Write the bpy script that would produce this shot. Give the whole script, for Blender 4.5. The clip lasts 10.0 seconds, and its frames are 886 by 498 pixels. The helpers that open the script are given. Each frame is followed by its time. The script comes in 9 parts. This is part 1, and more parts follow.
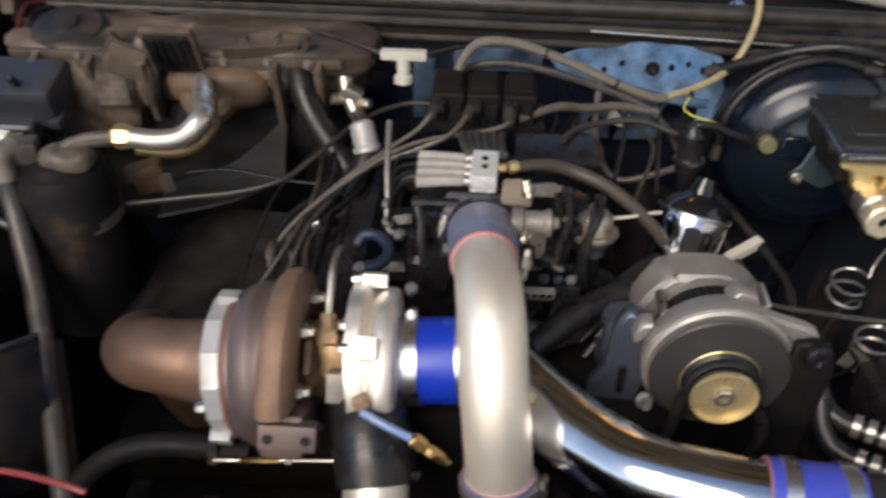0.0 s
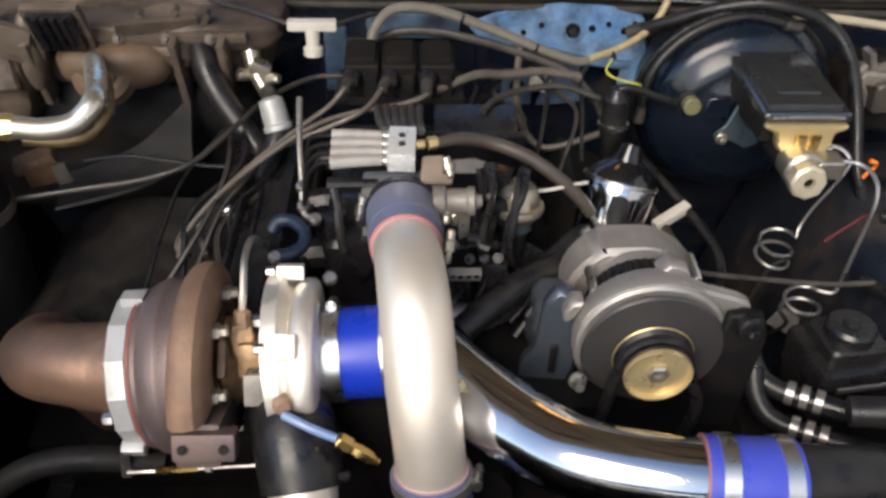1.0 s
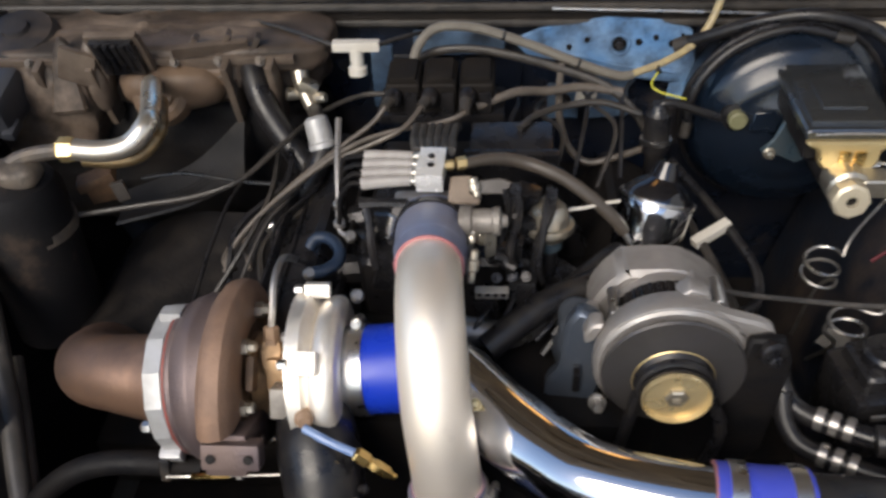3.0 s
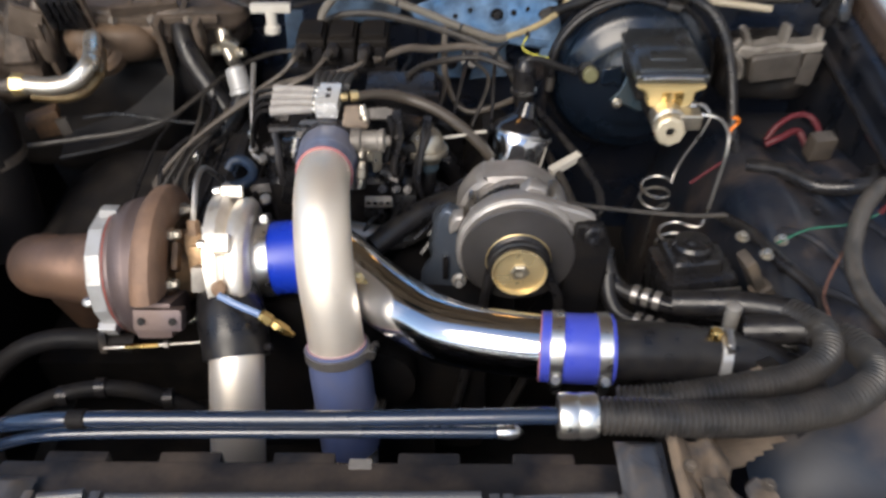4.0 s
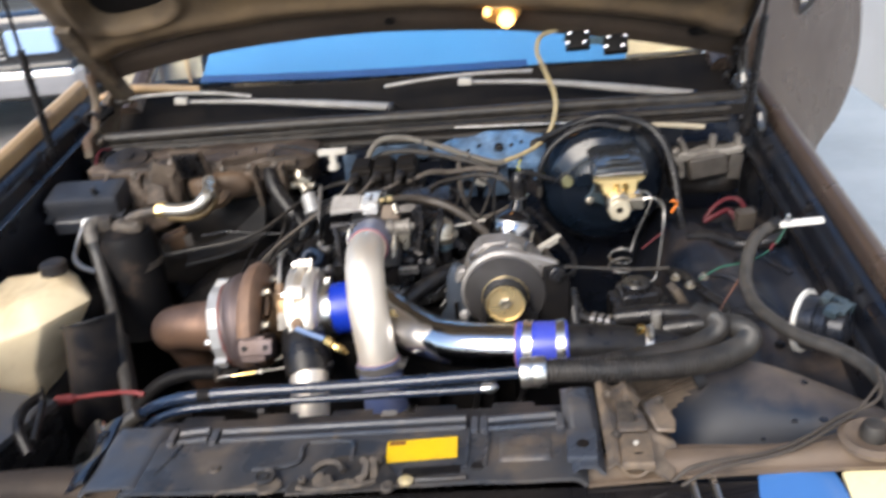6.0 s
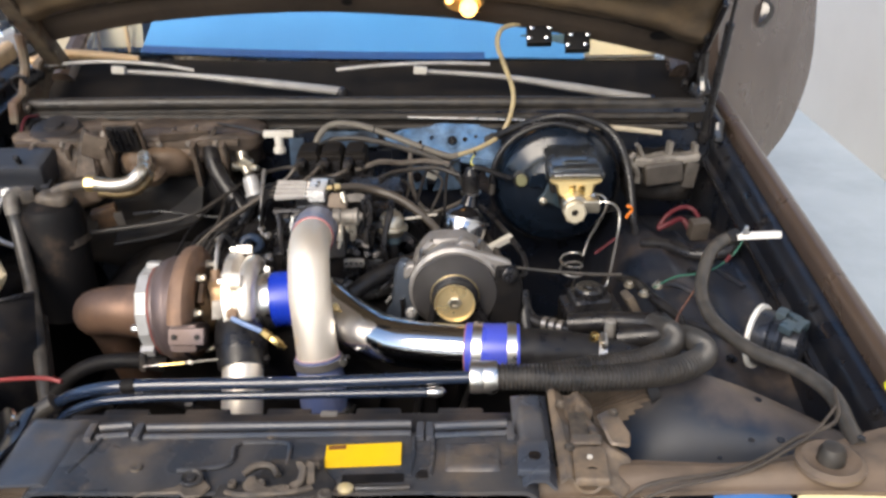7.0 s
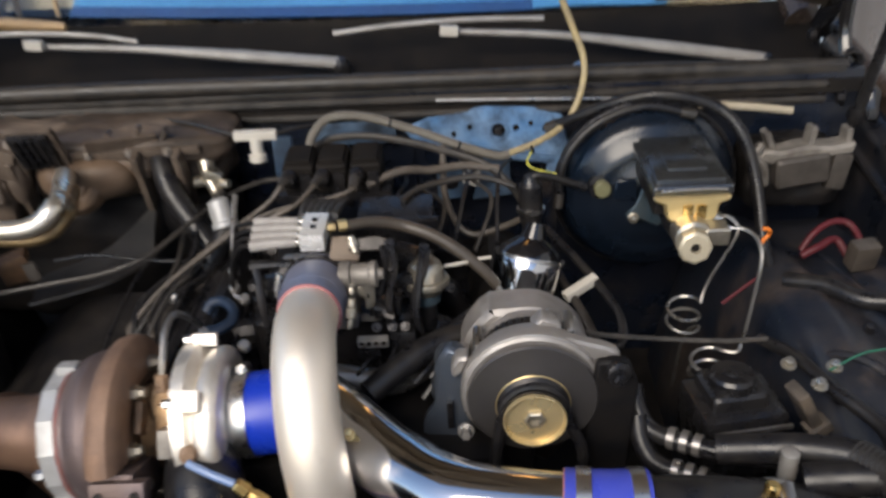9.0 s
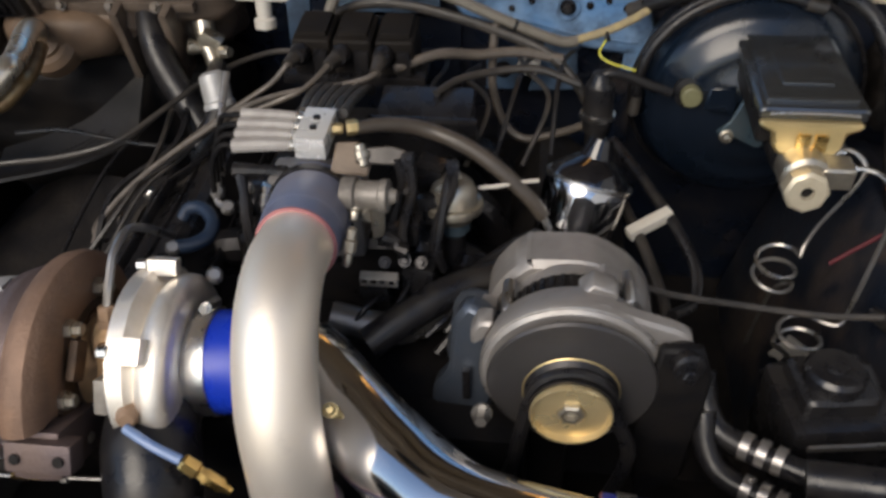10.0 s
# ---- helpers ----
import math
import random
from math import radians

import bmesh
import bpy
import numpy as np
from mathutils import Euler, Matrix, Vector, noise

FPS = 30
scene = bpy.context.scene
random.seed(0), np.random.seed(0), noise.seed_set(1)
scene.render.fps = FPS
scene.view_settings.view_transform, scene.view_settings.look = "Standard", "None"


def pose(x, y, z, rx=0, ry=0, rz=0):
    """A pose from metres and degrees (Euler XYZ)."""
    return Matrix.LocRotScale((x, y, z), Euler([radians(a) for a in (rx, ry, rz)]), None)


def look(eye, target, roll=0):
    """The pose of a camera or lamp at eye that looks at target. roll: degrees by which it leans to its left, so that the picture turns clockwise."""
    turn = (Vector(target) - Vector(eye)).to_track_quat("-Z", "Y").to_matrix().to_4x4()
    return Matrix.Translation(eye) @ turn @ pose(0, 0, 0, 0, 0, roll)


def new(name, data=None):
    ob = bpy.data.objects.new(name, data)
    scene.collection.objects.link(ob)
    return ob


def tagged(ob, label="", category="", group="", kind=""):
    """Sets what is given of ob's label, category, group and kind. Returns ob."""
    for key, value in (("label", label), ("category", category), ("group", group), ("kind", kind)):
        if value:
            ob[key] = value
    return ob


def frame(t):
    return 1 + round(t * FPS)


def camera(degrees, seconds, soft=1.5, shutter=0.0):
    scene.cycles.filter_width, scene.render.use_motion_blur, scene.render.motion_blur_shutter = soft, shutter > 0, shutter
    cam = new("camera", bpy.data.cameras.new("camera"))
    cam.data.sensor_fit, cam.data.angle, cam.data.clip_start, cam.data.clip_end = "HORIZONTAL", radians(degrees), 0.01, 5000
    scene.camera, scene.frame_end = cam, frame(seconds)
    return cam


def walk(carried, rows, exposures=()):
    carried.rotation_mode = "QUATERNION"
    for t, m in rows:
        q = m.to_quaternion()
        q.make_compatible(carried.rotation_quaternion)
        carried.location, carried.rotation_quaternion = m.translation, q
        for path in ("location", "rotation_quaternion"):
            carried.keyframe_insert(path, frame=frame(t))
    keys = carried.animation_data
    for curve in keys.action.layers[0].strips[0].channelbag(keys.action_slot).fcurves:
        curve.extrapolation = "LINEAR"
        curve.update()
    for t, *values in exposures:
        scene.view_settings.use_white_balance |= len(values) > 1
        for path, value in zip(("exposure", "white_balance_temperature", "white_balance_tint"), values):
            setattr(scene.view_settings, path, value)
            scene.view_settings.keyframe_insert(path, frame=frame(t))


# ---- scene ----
cam = camera(54.0, 10.0, soft=2.8, shutter=0.6)
PATH = [
    (0, (-0.038, 0.071, 1.446), (-0.131, 1.674, 0.254), 0.8),
    (0.5, (-0.029, 0.114, 1.441), (0.009, 1.712, 0.238), 3.6),
    (1, (-0.027, 0.123, 1.438), (0.036, 1.671, 0.174), 1.4),
    (1.5, (-0.026, 0.141, 1.439), (-0.014, 1.639, 0.113), -0.2),
    (2, (-0.031, 0.158, 1.432), (-0.033, 1.62, 0.066), -0.4),
    (2.2, (-0.029, 0.169, 1.435), (-0.075, 1.63, 0.07), -0.9),
    (3.3, (0.08, 0.076, 1.473), (-0.084, 1.632, 0.228), -3.5),
    (3.5, (0.098, 0.032, 1.471), (0.006, 1.533, 0.152), -1.6),
    (4, (0.121, -0.117, 1.488), (0.101, 1.459, 0.256), -0.2),
    (4.5, (0.137, -0.302, 1.518), (0.137, 1.393, 0.456), -2.5),
    (5, (0.207, -0.472, 1.518), (0.013, 1.274, 0.56), -2.6),
    (5.5, (0.27, -0.577, 1.539), (-0.03, 1.18, 0.631), -5.5),
    (6, (0.246, -0.593, 1.543), (0.05, 1.205, 0.69), -6.4),
    (6.2, (0.237, -0.586, 1.543), (0.111, 1.234, 0.723), -5.7),
    (7.5, (0.211, -0.473, 1.488), (0.15, 1.297, 0.558), 0.3),
    (8, (0.223, -0.372, 1.473), (0.09, 1.374, 0.505), -1.0),
    (8.5, (0.151, -0.209, 1.488), (0.003, 1.56, 0.568), -2.8),
    (9, (0.142, 0.001, 1.439), (0.081, 1.722, 0.423), -3.5),
    (9.5, (0.165, 0.182, 1.385), (0.031, 1.791, 0.204), -0.4),
    (10, (0.16, 0.23, 1.374), (-0.032, 1.75, 0.088), -1.6),
]
walk(cam, [(t, look(eye, target, roll)) for t, eye, target, roll in PATH], [(0.0, 0.52, 6360, 10), (0.5, 0.88, 6350, 10), (1.0, 0.78, 6330, 10), (1.5, 0.74, 6260, 10), (2.0, 0.67, 6200, 10), (3.5, 0.66, 6180, 10), (4.0, 0.84, 6220, 10), (4.5, 0.92, 6280, 10), (5.0, 1.18, 6420, 10), (5.5, 1.21, 6300, 10), (6.0, 1.13, 6120, 10), (6.2, 1.17, 6200, 10), (7.5, 0.98, 6400, 10), (8.0, 0.98, 6400, 10), (8.5, 0.84, 6300, 10), (9.0, 0.57, 6220, 10), (9.5, 0.44, 6240, 10), (10.0, 0.33, 6280, 10)])

# ---- daylight: open shade under a clear sky ----
world = bpy.data.worlds.new("sky")
scene.world = world
world.use_nodes = True
wn = world.node_tree.nodes
wl = world.node_tree.links
sky = wn.new("ShaderNodeTexSky")
sky.sky_type = "NISHITA"
sky.sun_disc = False
sky.sun_elevation = radians(40)
sky.sun_rotation = radians(207)
wn["Background"].inputs[1].default_value = 0.12
wl.new(sky.outputs[0], wn["Background"].inputs[0])

sun_data = bpy.data.lights.new("sun", "SUN")
sun_data.energy = 2.3
sun_data.angle = radians(40)
sun_data.color = (1.0, 0.87, 0.70)
sun = new("sun", sun_data)
sun.matrix_world = look((-2.6, -5.2, 4.9), (0, 0, 0))


# ---- materials ----
MATS = {}


def material(name, color, rough=0.5, metal=0.0, second=None, scale=40.0, amount=0.5, bump=0.0, bump_scale=200.0,
             third=None, third_scale=6.0, third_cut=0.55, coat=0.0, spec=0.5, rough_var=0.12, trans=0.0):
    """A surface with fine grain, a second colour in patches, and a third one as stains."""
    m = bpy.data.materials.new(name)
    m.use_nodes = True
    nt = m.node_tree
    bsdf = nt.nodes["Principled BSDF"]
    bsdf.inputs["Metallic"].default_value = metal
    bsdf.inputs["Specular IOR Level"].default_value = spec
    bsdf.inputs["Coat Weight"].default_value = coat
    bsdf.inputs["Transmission Weight"].default_value = trans
    coord = nt.nodes.new("ShaderNodeTexCoord")
    color_out = nt.nodes.new("ShaderNodeRGB")
    color_out.outputs[0].default_value = (*color, 1)
    out = color_out.outputs[0]
    fine = nt.nodes.new("ShaderNodeTexNoise")
    fine.inputs["Scale"].default_value = scale
    fine.inputs["Detail"].default_value = 6
    nt.links.new(coord.outputs["Object"], fine.inputs["Vector"])
    if second:
        ramp = nt.nodes.new("ShaderNodeMapRange")
        ramp.inputs[1].default_value, ramp.inputs[2].default_value = 0.38, 0.68
        ramp.inputs[4].default_value = amount
        nt.links.new(fine.outputs[0], ramp.inputs[0])
        mix = nt.nodes.new("ShaderNodeMix")
        mix.data_type = "RGBA"
        nt.links.new(ramp.outputs[0], mix.inputs[0])
        nt.links.new(out, mix.inputs[6])
        mix.inputs[7].default_value = (*second, 1)
        out = mix.outputs[2]
    if third:
        big = nt.nodes.new("ShaderNodeTexNoise")
        big.inputs["Scale"].default_value = third_scale
        big.inputs["Detail"].default_value = 8
        big.inputs["Roughness"].default_value = 0.65
        nt.links.new(coord.outputs["Object"], big.inputs["Vector"])
        ramp = nt.nodes.new("ShaderNodeMapRange")
        ramp.inputs[1].default_value, ramp.inputs[2].default_value = third_cut - 0.1, third_cut + 0.12
        nt.links.new(big.outputs[0], ramp.inputs[0])
        mix = nt.nodes.new("ShaderNodeMix")
        mix.data_type = "RGBA"
        nt.links.new(ramp.outputs[0], mix.inputs[0])
        nt.links.new(out, mix.inputs[6])
        mix.inputs[7].default_value = (*third, 1)
        out = mix.outputs[2]
    nt.links.new(out, bsdf.inputs["Base Color"])
    rr = nt.nodes.new("ShaderNodeMapRange")
    rr.inputs[1].default_value, rr.inputs[2].default_value = 0.3, 0.7
    rr.inputs[3].default_value, rr.inputs[4].default_value = max(0.02, rough - rough_var), min(1, rough + rough_var)
    nt.links.new(fine.outputs[0], rr.inputs[0])
    nt.links.new(rr.outputs[0], bsdf.inputs["Roughness"])
    if bump:
        grain = nt.nodes.new("ShaderNodeTexNoise")
        grain.inputs["Scale"].default_value = bump_scale
        grain.inputs["Detail"].default_value = 4
        nt.links.new(coord.outputs["Object"], grain.inputs["Vector"])
        b = nt.nodes.new("ShaderNodeBump")
        b.inputs["Strength"].default_value = bump
        b.inputs["Distance"].default_value = 0.002
        nt.links.new(grain.outputs[0], b.inputs["Height"])
        nt.links.new(b.outputs[0], bsdf.inputs["Normal"])
    MATS[name] = m
    return m


black_plastic = material("black_plastic", (0.010, 0.010, 0.012), 0.27, second=(0.024, 0.022, 0.020), amount=0.5, bump=0.15, spec=0.5)
dusty_plastic = material("dusty_plastic", (0.012, 0.013, 0.017), 0.45, second=(0.036, 0.030, 0.026), amount=0.6, scale=22, third=(0.088, 0.068, 0.053), third_scale=5, third_cut=0.57, bump=0.25, spec=0.3)
cover_plastic = material("cover_plastic", (0.030, 0.036, 0.048), 0.30, second=(0.086, 0.076, 0.068), amount=0.7, scale=14, third=(0.145, 0.112, 0.082), third_scale=11, third_cut=0.61, bump=0.2)
rubber = material("rubber", (0.010, 0.010, 0.012), 0.34, second=(0.026, 0.023, 0.020), amount=0.6, scale=50, bump=0.12, spec=0.4)
old_rubber = material("old_rubber", (0.023, 0.021, 0.019), 0.45, second=(0.058, 0.048, 0.039), amount=0.6, scale=40, bump=0.2)
hose_gray = material("hose_gray", (0.040, 0.038, 0.036), 0.4, second=(0.085, 0.074, 0.064), amount=0.6, scale=50, bump=0.15)
hose_rib = material("hose_rib", (0.020, 0.020, 0.021), 0.4, second=(0.060, 0.052, 0.045), amount=0.6, scale=30, bump=0.1)
liner_dust = material("liner_dust", (0.010, 0.014, 0.024), 0.38, second=(0.030, 0.028, 0.030), amount=0.7, scale=16, third=(0.090, 0.068, 0.053), third_scale=7, third_cut=0.61, bump=0.35, bump_scale=120)
fender_black = material("fender_black", (0.005, 0.0065, 0.011), 0.34, second=(0.013, 0.014, 0.018), amount=0.6, scale=20, third=(0.035, 0.030, 0.028), third_scale=9, third_cut=0.64, bump=0.1, coat=0.3)
bracket_dust = material("bracket_dust", (0.060, 0.060, 0.066), 0.42, 0.2, second=(0.13, 0.102, 0.076), amount=0.8, scale=18, third=(0.24, 0.18, 0.125), third_scale=14, third_cut=0.52, bump=0.3)
dark_rust = material("dark_rust", (0.095, 0.054, 0.028), 0.6, 0.2, second=(0.036, 0.024, 0.017), amount=0.8, scale=40, third=(0.15, 0.080, 0.035), third_scale=30, third_cut=0.6, bump=0.5)
motor_dirt = material("motor_dirt", (0.075, 0.066, 0.058), 0.5, 0.2, second=(0.035, 0.030, 0.026), amount=0.7, scale=40, bump=0.3)
wire_tan = material("wire_tan", (0.105, 0.088, 0.072), 0.42, second=(0.050, 0.043, 0.037), amount=0.6, scale=60)
black_paint = material("black_paint", (0.008, 0.008, 0.010), 0.16, second=(0.03, 0.026, 0.022), amount=0.35, scale=12, coat=0.6, rough_var=0.08)
body_paint = material("body_paint", (0.105, 0.075, 0.058), 0.3, 0.35, second=(0.080, 0.058, 0.046), amount=0.5, scale=8, third=(0.16, 0.12, 0.09), third_scale=4, third_cut=0.68, coat=0.4, rough_var=0.08)
bay_paint = material("bay_paint", (0.006, 0.010, 0.021), 0.30, second=(0.016, 0.017, 0.022), amount=0.7, scale=14, third=(0.060, 0.050, 0.044), third_scale=8, third_cut=0.66, bump=0.1, coat=0.4)
dark_metal = material("dark_metal", (0.018, 0.018, 0.021), 0.33, 0.5, second=(0.042, 0.036, 0.032), amount=0.6, bump=0.25)
grime = material("grime", (0.008, 0.0075, 0.008), 0.5, second=(0.024, 0.020, 0.017), amount=0.6, scale=30, bump=0.4, spec=0.2)
dusty_tan = material("dusty_tan", (0.155, 0.113, 0.080), 0.55, second=(0.085, 0.066, 0.052), amount=0.7, scale=16, third=(0.040, 0.036, 0.036), third_scale=8, third_cut=0.62, bump=0.2)
heater_plastic = material("heater_plastic", (0.082, 0.060, 0.045), 0.5, second=(0.024, 0.020, 0.017), amount=0.9, scale=15, third=(0.19, 0.145, 0.110), third_scale=10, third_cut=0.58, bump=0.4, spec=0.3)
heater_gray = material("heater_gray", (0.125, 0.098, 0.076), 0.45, second=(0.055, 0.040, 0.030), amount=0.85, scale=22, third=(0.05, 0.036, 0.028), third_scale=16, third_cut=0.58, bump=0.3)
pipe_alu = material("pipe_alu", (0.97, 0.89, 0.78), 0.50, 0.80, second=(0.88, 0.78, 0.65), amount=0.6, scale=9, third=(0.74, 0.66, 0.57), third_scale=24, third_cut=0.72, rough_var=0.07, bump=0.05, bump_scale=420)
cast_alu = material("cast_alu", (0.88, 0.83, 0.75), 0.46, 0.88, second=(0.74, 0.68, 0.59), amount=0.6, scale=60, bump=0.2, bump_scale=700)
dull_alu = material("dull_alu", (0.37, 0.35, 0.335), 0.45, 0.6, second=(0.24, 0.22, 0.20), amount=0.6, scale=30, bump=0.25, bump_scale=600)
chrome = material("chrome", (0.66, 0.66, 0.67), 0.10, 1.0, second=(0.46, 0.46, 0.47), amount=0.25, scale=9, rough_var=0.03)
steel = material("steel", (0.70, 0.69, 0.67), 0.30, 1.0, second=(0.50, 0.48, 0.45), amount=0.5, rough_var=0.08)
tube_steel = material("tube_steel", (0.40, 0.39, 0.37), 0.35, 0.9, second=(0.25, 0.22, 0.2), amount=0.5)
zinc_gold = material("zinc_gold", (0.72, 0.56, 0.27), 0.38, 0.8, second=(0.52, 0.39, 0.20), amount=0.6, scale=30)
brass = material("brass", (0.72, 0.50, 0.18), 0.25, 1.0, second=(0.5, 0.34, 0.14), amount=0.4)
rust_iron = material("rust_iron", (0.26, 0.160, 0.105), 0.55, 0.3, second=(0.13, 0.082, 0.060), amount=0.8, scale=18, third=(0.31, 0.185, 0.115), third_scale=11, third_cut=0.58, bump=0.45, bump_scale=350)
iron_violet = material("iron_violet", (0.13, 0.10, 0.10), 0.5, 0.5, second=(0.19, 0.135, 0.11), amount=0.7, scale=16, bump=0.35, bump_scale=350)
elbow_steel = material("elbow_steel", (0.29, 0.175, 0.115), 0.42, 0.65, second=(0.13, 0.082, 0.062), amount=0.8, scale=10, third=(0.11, 0.080, 0.070), third_scale=6, third_cut=0.58, bump=0.15)
band_white = material("band_white", (0.43, 0.43, 0.43), 0.45, 0.3, second=(0.27, 0.26, 0.24), amount=0.6, scale=40, bump=0.15)
blue_silicone = material("blue_silicone", (0.010, 0.036, 0.42), 0.33, second=(0.012, 0.04, 0.38), amount=0.4, scale=30)
pale_blue_silicone = material("pale_blue_silicone", (0.050, 0.070, 0.46), 0.34, second=(0.075, 0.090, 0.42), amount=0.5, scale=30)
gray_silicone = material("gray_silicone", (0.125, 0.145, 0.225), 0.42, second=(0.19, 0.175, 0.185), amount=0.7, scale=18)
edge_pink = material("edge_pink", (0.34, 0.22, 0.24), 0.5, second=(0.26, 0.19, 0.24), amount=0.7, scale=60)
red_rubber = material("red_rubber", (0.36, 0.15, 0.16), 0.5, second=(0.24, 0.10, 0.11), amount=0.7, scale=30)
blue_line = material("blue_line", (0.15, 0.23, 0.42), 0.35, second=(0.20, 0.28, 0.44), amount=0.5)
dark_blue_line = material("dark_blue_line", (0.012, 0.022, 0.045), 0.35, second=(0.02, 0.03, 0.05), amount=0.5)
blue_plate = material("blue_plate", (0.10, 0.21, 0.40), 0.36, second=(0.23, 0.35, 0.52), amount=0.8, scale=16, third=(0.035, 0.055, 0.09), third_scale=19, third_cut=0.55, bump=0.2)
cream_plastic = material("cream_plastic", (0.76, 0.64, 0.43), 0.45, second=(0.66, 0.51, 0.30), amount=0.6, scale=10, third=(0.46, 0.34, 0.18), third_scale=6, third_cut=0.62, bump=0.08)
white_plastic = material("white_plastic", (0.80, 0.79, 0.75), 0.4, second=(0.7, 0.68, 0.63), amount=0.5)
off_white = material("off_white", (0.55, 0.52, 0.46), 0.45, second=(0.42, 0.38, 0.32), amount=0.5)
bracket_gray = material("bracket_gray", (0.25, 0.24, 0.22), 0.5, 0.2, second=(0.15, 0.13, 0.12), amount=0.6, bump=0.2)
yellow_label = material("yellow_label", (0.80, 0.50, 0.01), 0.4, second=(0.72, 0.44, 0.02), amount=0.5, scale=25)
label_ink = material("label_ink", (0.16, 0.06, 0.02), 0.5)
yellow_loom = material("yellow_loom", (0.40, 0.32, 0.16), 0.45, second=(0.22, 0.19, 0.14), amount=0.8, scale=70)
red_wire = material("red_wire", (0.085, 0.013, 0.018), 0.5, second=(0.040, 0.010, 0.012), amount=0.5, scale=20, spec=0.3)
orange_wire = material("orange_wire", (0.75, 0.20, 0.02), 0.4)
green_wire = material("green_wire", (0.020, 0.12, 0.075), 0.45, second=(0.03, 0.07, 0.06), amount=0.6, scale=60)
brown_wire = material("brown_wire", (0.20, 0.095, 0.065), 0.45, second=(0.10, 0.06, 0.05), amount=0.6, scale=60)
yellow_plastic = material("yellow_plastic", (0.62, 0.60, 0.03), 0.4)
hood_liner = material("hood_liner", (0.062, 0.046, 0.034), 0.65, second=(0.095, 0.070, 0.050), amount=0.7, scale=10, third=(0.035, 0.028, 0.024), third_scale=5, third_cut=0.56, bump=0.4, bump_scale=120, spec=0.2)
concrete = material("concrete", (0.42, 0.40, 0.38), 0.85, second=(0.34, 0.325, 0.31), amount=0.7, scale=3.0, third=(0.29, 0.275, 0.26), third_scale=0.7, third_cut=0.6, bump=0.3, bump_scale=60)
stucco = material("stucco", (0.66, 0.64, 0.61), 0.9, second=(0.60, 0.58, 0.55), amount=0.7, scale=2.0, bump=0.5, bump_scale=80)
sunshade_blue = material("sunshade_blue", (0.075, 0.26, 0.56), 0.45, second=(0.060, 0.22, 0.50), amount=0.6, scale=5)
beige_cloth = material("beige_cloth", (0.42, 0.37, 0.28), 0.8, second=(0.34, 0.29, 0.21), amount=0.6, scale=20)
blue_concrete = material("blue_concrete", (0.40, 0.46, 0.52), 0.8, second=(0.34, 0.40, 0.46), amount=0.7, scale=3.0, third=(0.30, 0.35, 0.40), third_scale=0.9, third_cut=0.6, bump=0.3, bump_scale=60)
wiper_metal = material("wiper_metal", (0.42, 0.40, 0.37), 0.45, 0.2, second=(0.28, 0.26, 0.235), amount=0.6, scale=30)
latch_rust = material("latch_rust", (0.080, 0.069, 0.060), 0.55, 0.3, second=(0.17, 0.135, 0.10), amount=0.8, scale=45, third=(0.040, 0.036, 0.034), third_scale=30, third_cut=0.58, bump=0.5, bump_scale=300)
deflector_plastic = material("deflector_plastic", (0.011, 0.019, 0.036), 0.42, second=(0.030, 0.031, 0.036), amount=0.8, scale=9, bump=0.12, spec=0.3)
# dust on the deflector, thick at its rear outer end; the shaded dark towards the radiator is put into the colour
nt = deflector_plastic.node_tree
place = nt.nodes.new("ShaderNodeNewGeometry")
slope = nt.nodes.new("ShaderNodeVectorMath")
slope.operation = "DOT_PRODUCT"
slope.inputs[1].default_value = (2.6, 5.6, 0.0)
nt.links.new(place.outputs["Position"], slope.inputs[0])
blotch = nt.nodes.new("ShaderNodeTexNoise")
blotch.inputs["Scale"].default_value = 14
blotch.inputs["Detail"].default_value = 8
nt.links.new(place.outputs["Position"], blotch.inputs["Vector"])
total = nt.nodes.new("ShaderNodeMath")
nt.links.new(slope.outputs["Value"], total.inputs[0])
nt.links.new(blotch.outputs[0], total.inputs[1])
cover_of = nt.nodes.new("ShaderNodeMapRange")
cover_of.inputs[1].default_value, cover_of.inputs[2].default_value = 4.32, 5.00
nt.links.new(total.outputs[0], cover_of.inputs[0])
dust_shade_mix = nt.nodes.new("ShaderNodeMix")
dust_shade_mix.data_type = "RGBA"
dust_shade_mix.inputs[7].default_value = (0.148, 0.118, 0.094, 1)
base_in = nt.nodes["Principled BSDF"].inputs["Base Color"]
nt.links.new(base_in.links[0].from_socket, dust_shade_mix.inputs[6])
nt.links.new(cover_of.outputs[0], dust_shade_mix.inputs[0])
nt.links.new(dust_shade_mix.outputs[2], base_in)
blue_gray_plastic = material("blue_gray_plastic", (0.044, 0.052, 0.070), 0.36, second=(0.080, 0.078, 0.080), amount=0.7, scale=12, third=(0.125, 0.100, 0.076), third_scale=11, third_cut=0.59, bump=0.15)
blue_gray_silicone = material("blue_gray_silicone", (0.095, 0.125, 0.26), 0.42, second=(0.13, 0.14, 0.22), amount=0.6, scale=25)
line_paint = material("line_paint", (0.012, 0.022, 0.048), 0.24, second=(0.018, 0.022, 0.030), amount=0.4, scale=15, coat=0.6)
cowl_plastic = material("cowl_plastic", (0.011, 0.0095, 0.0085), 0.65, second=(0.022, 0.018, 0.015), amount=0.6, scale=20, bump=0.2, spec=0.1)
motor_cast = material("motor_cast", (0.23, 0.21, 0.185), 0.5, 0.2, second=(0.060, 0.052, 0.046), amount=0.8, scale=35, bump=0.35)
dirty_pleats = material("dirty_pleats", (0.24, 0.19, 0.145), 0.7, second=(0.13, 0.10, 0.078), amount=0.7, scale=40)
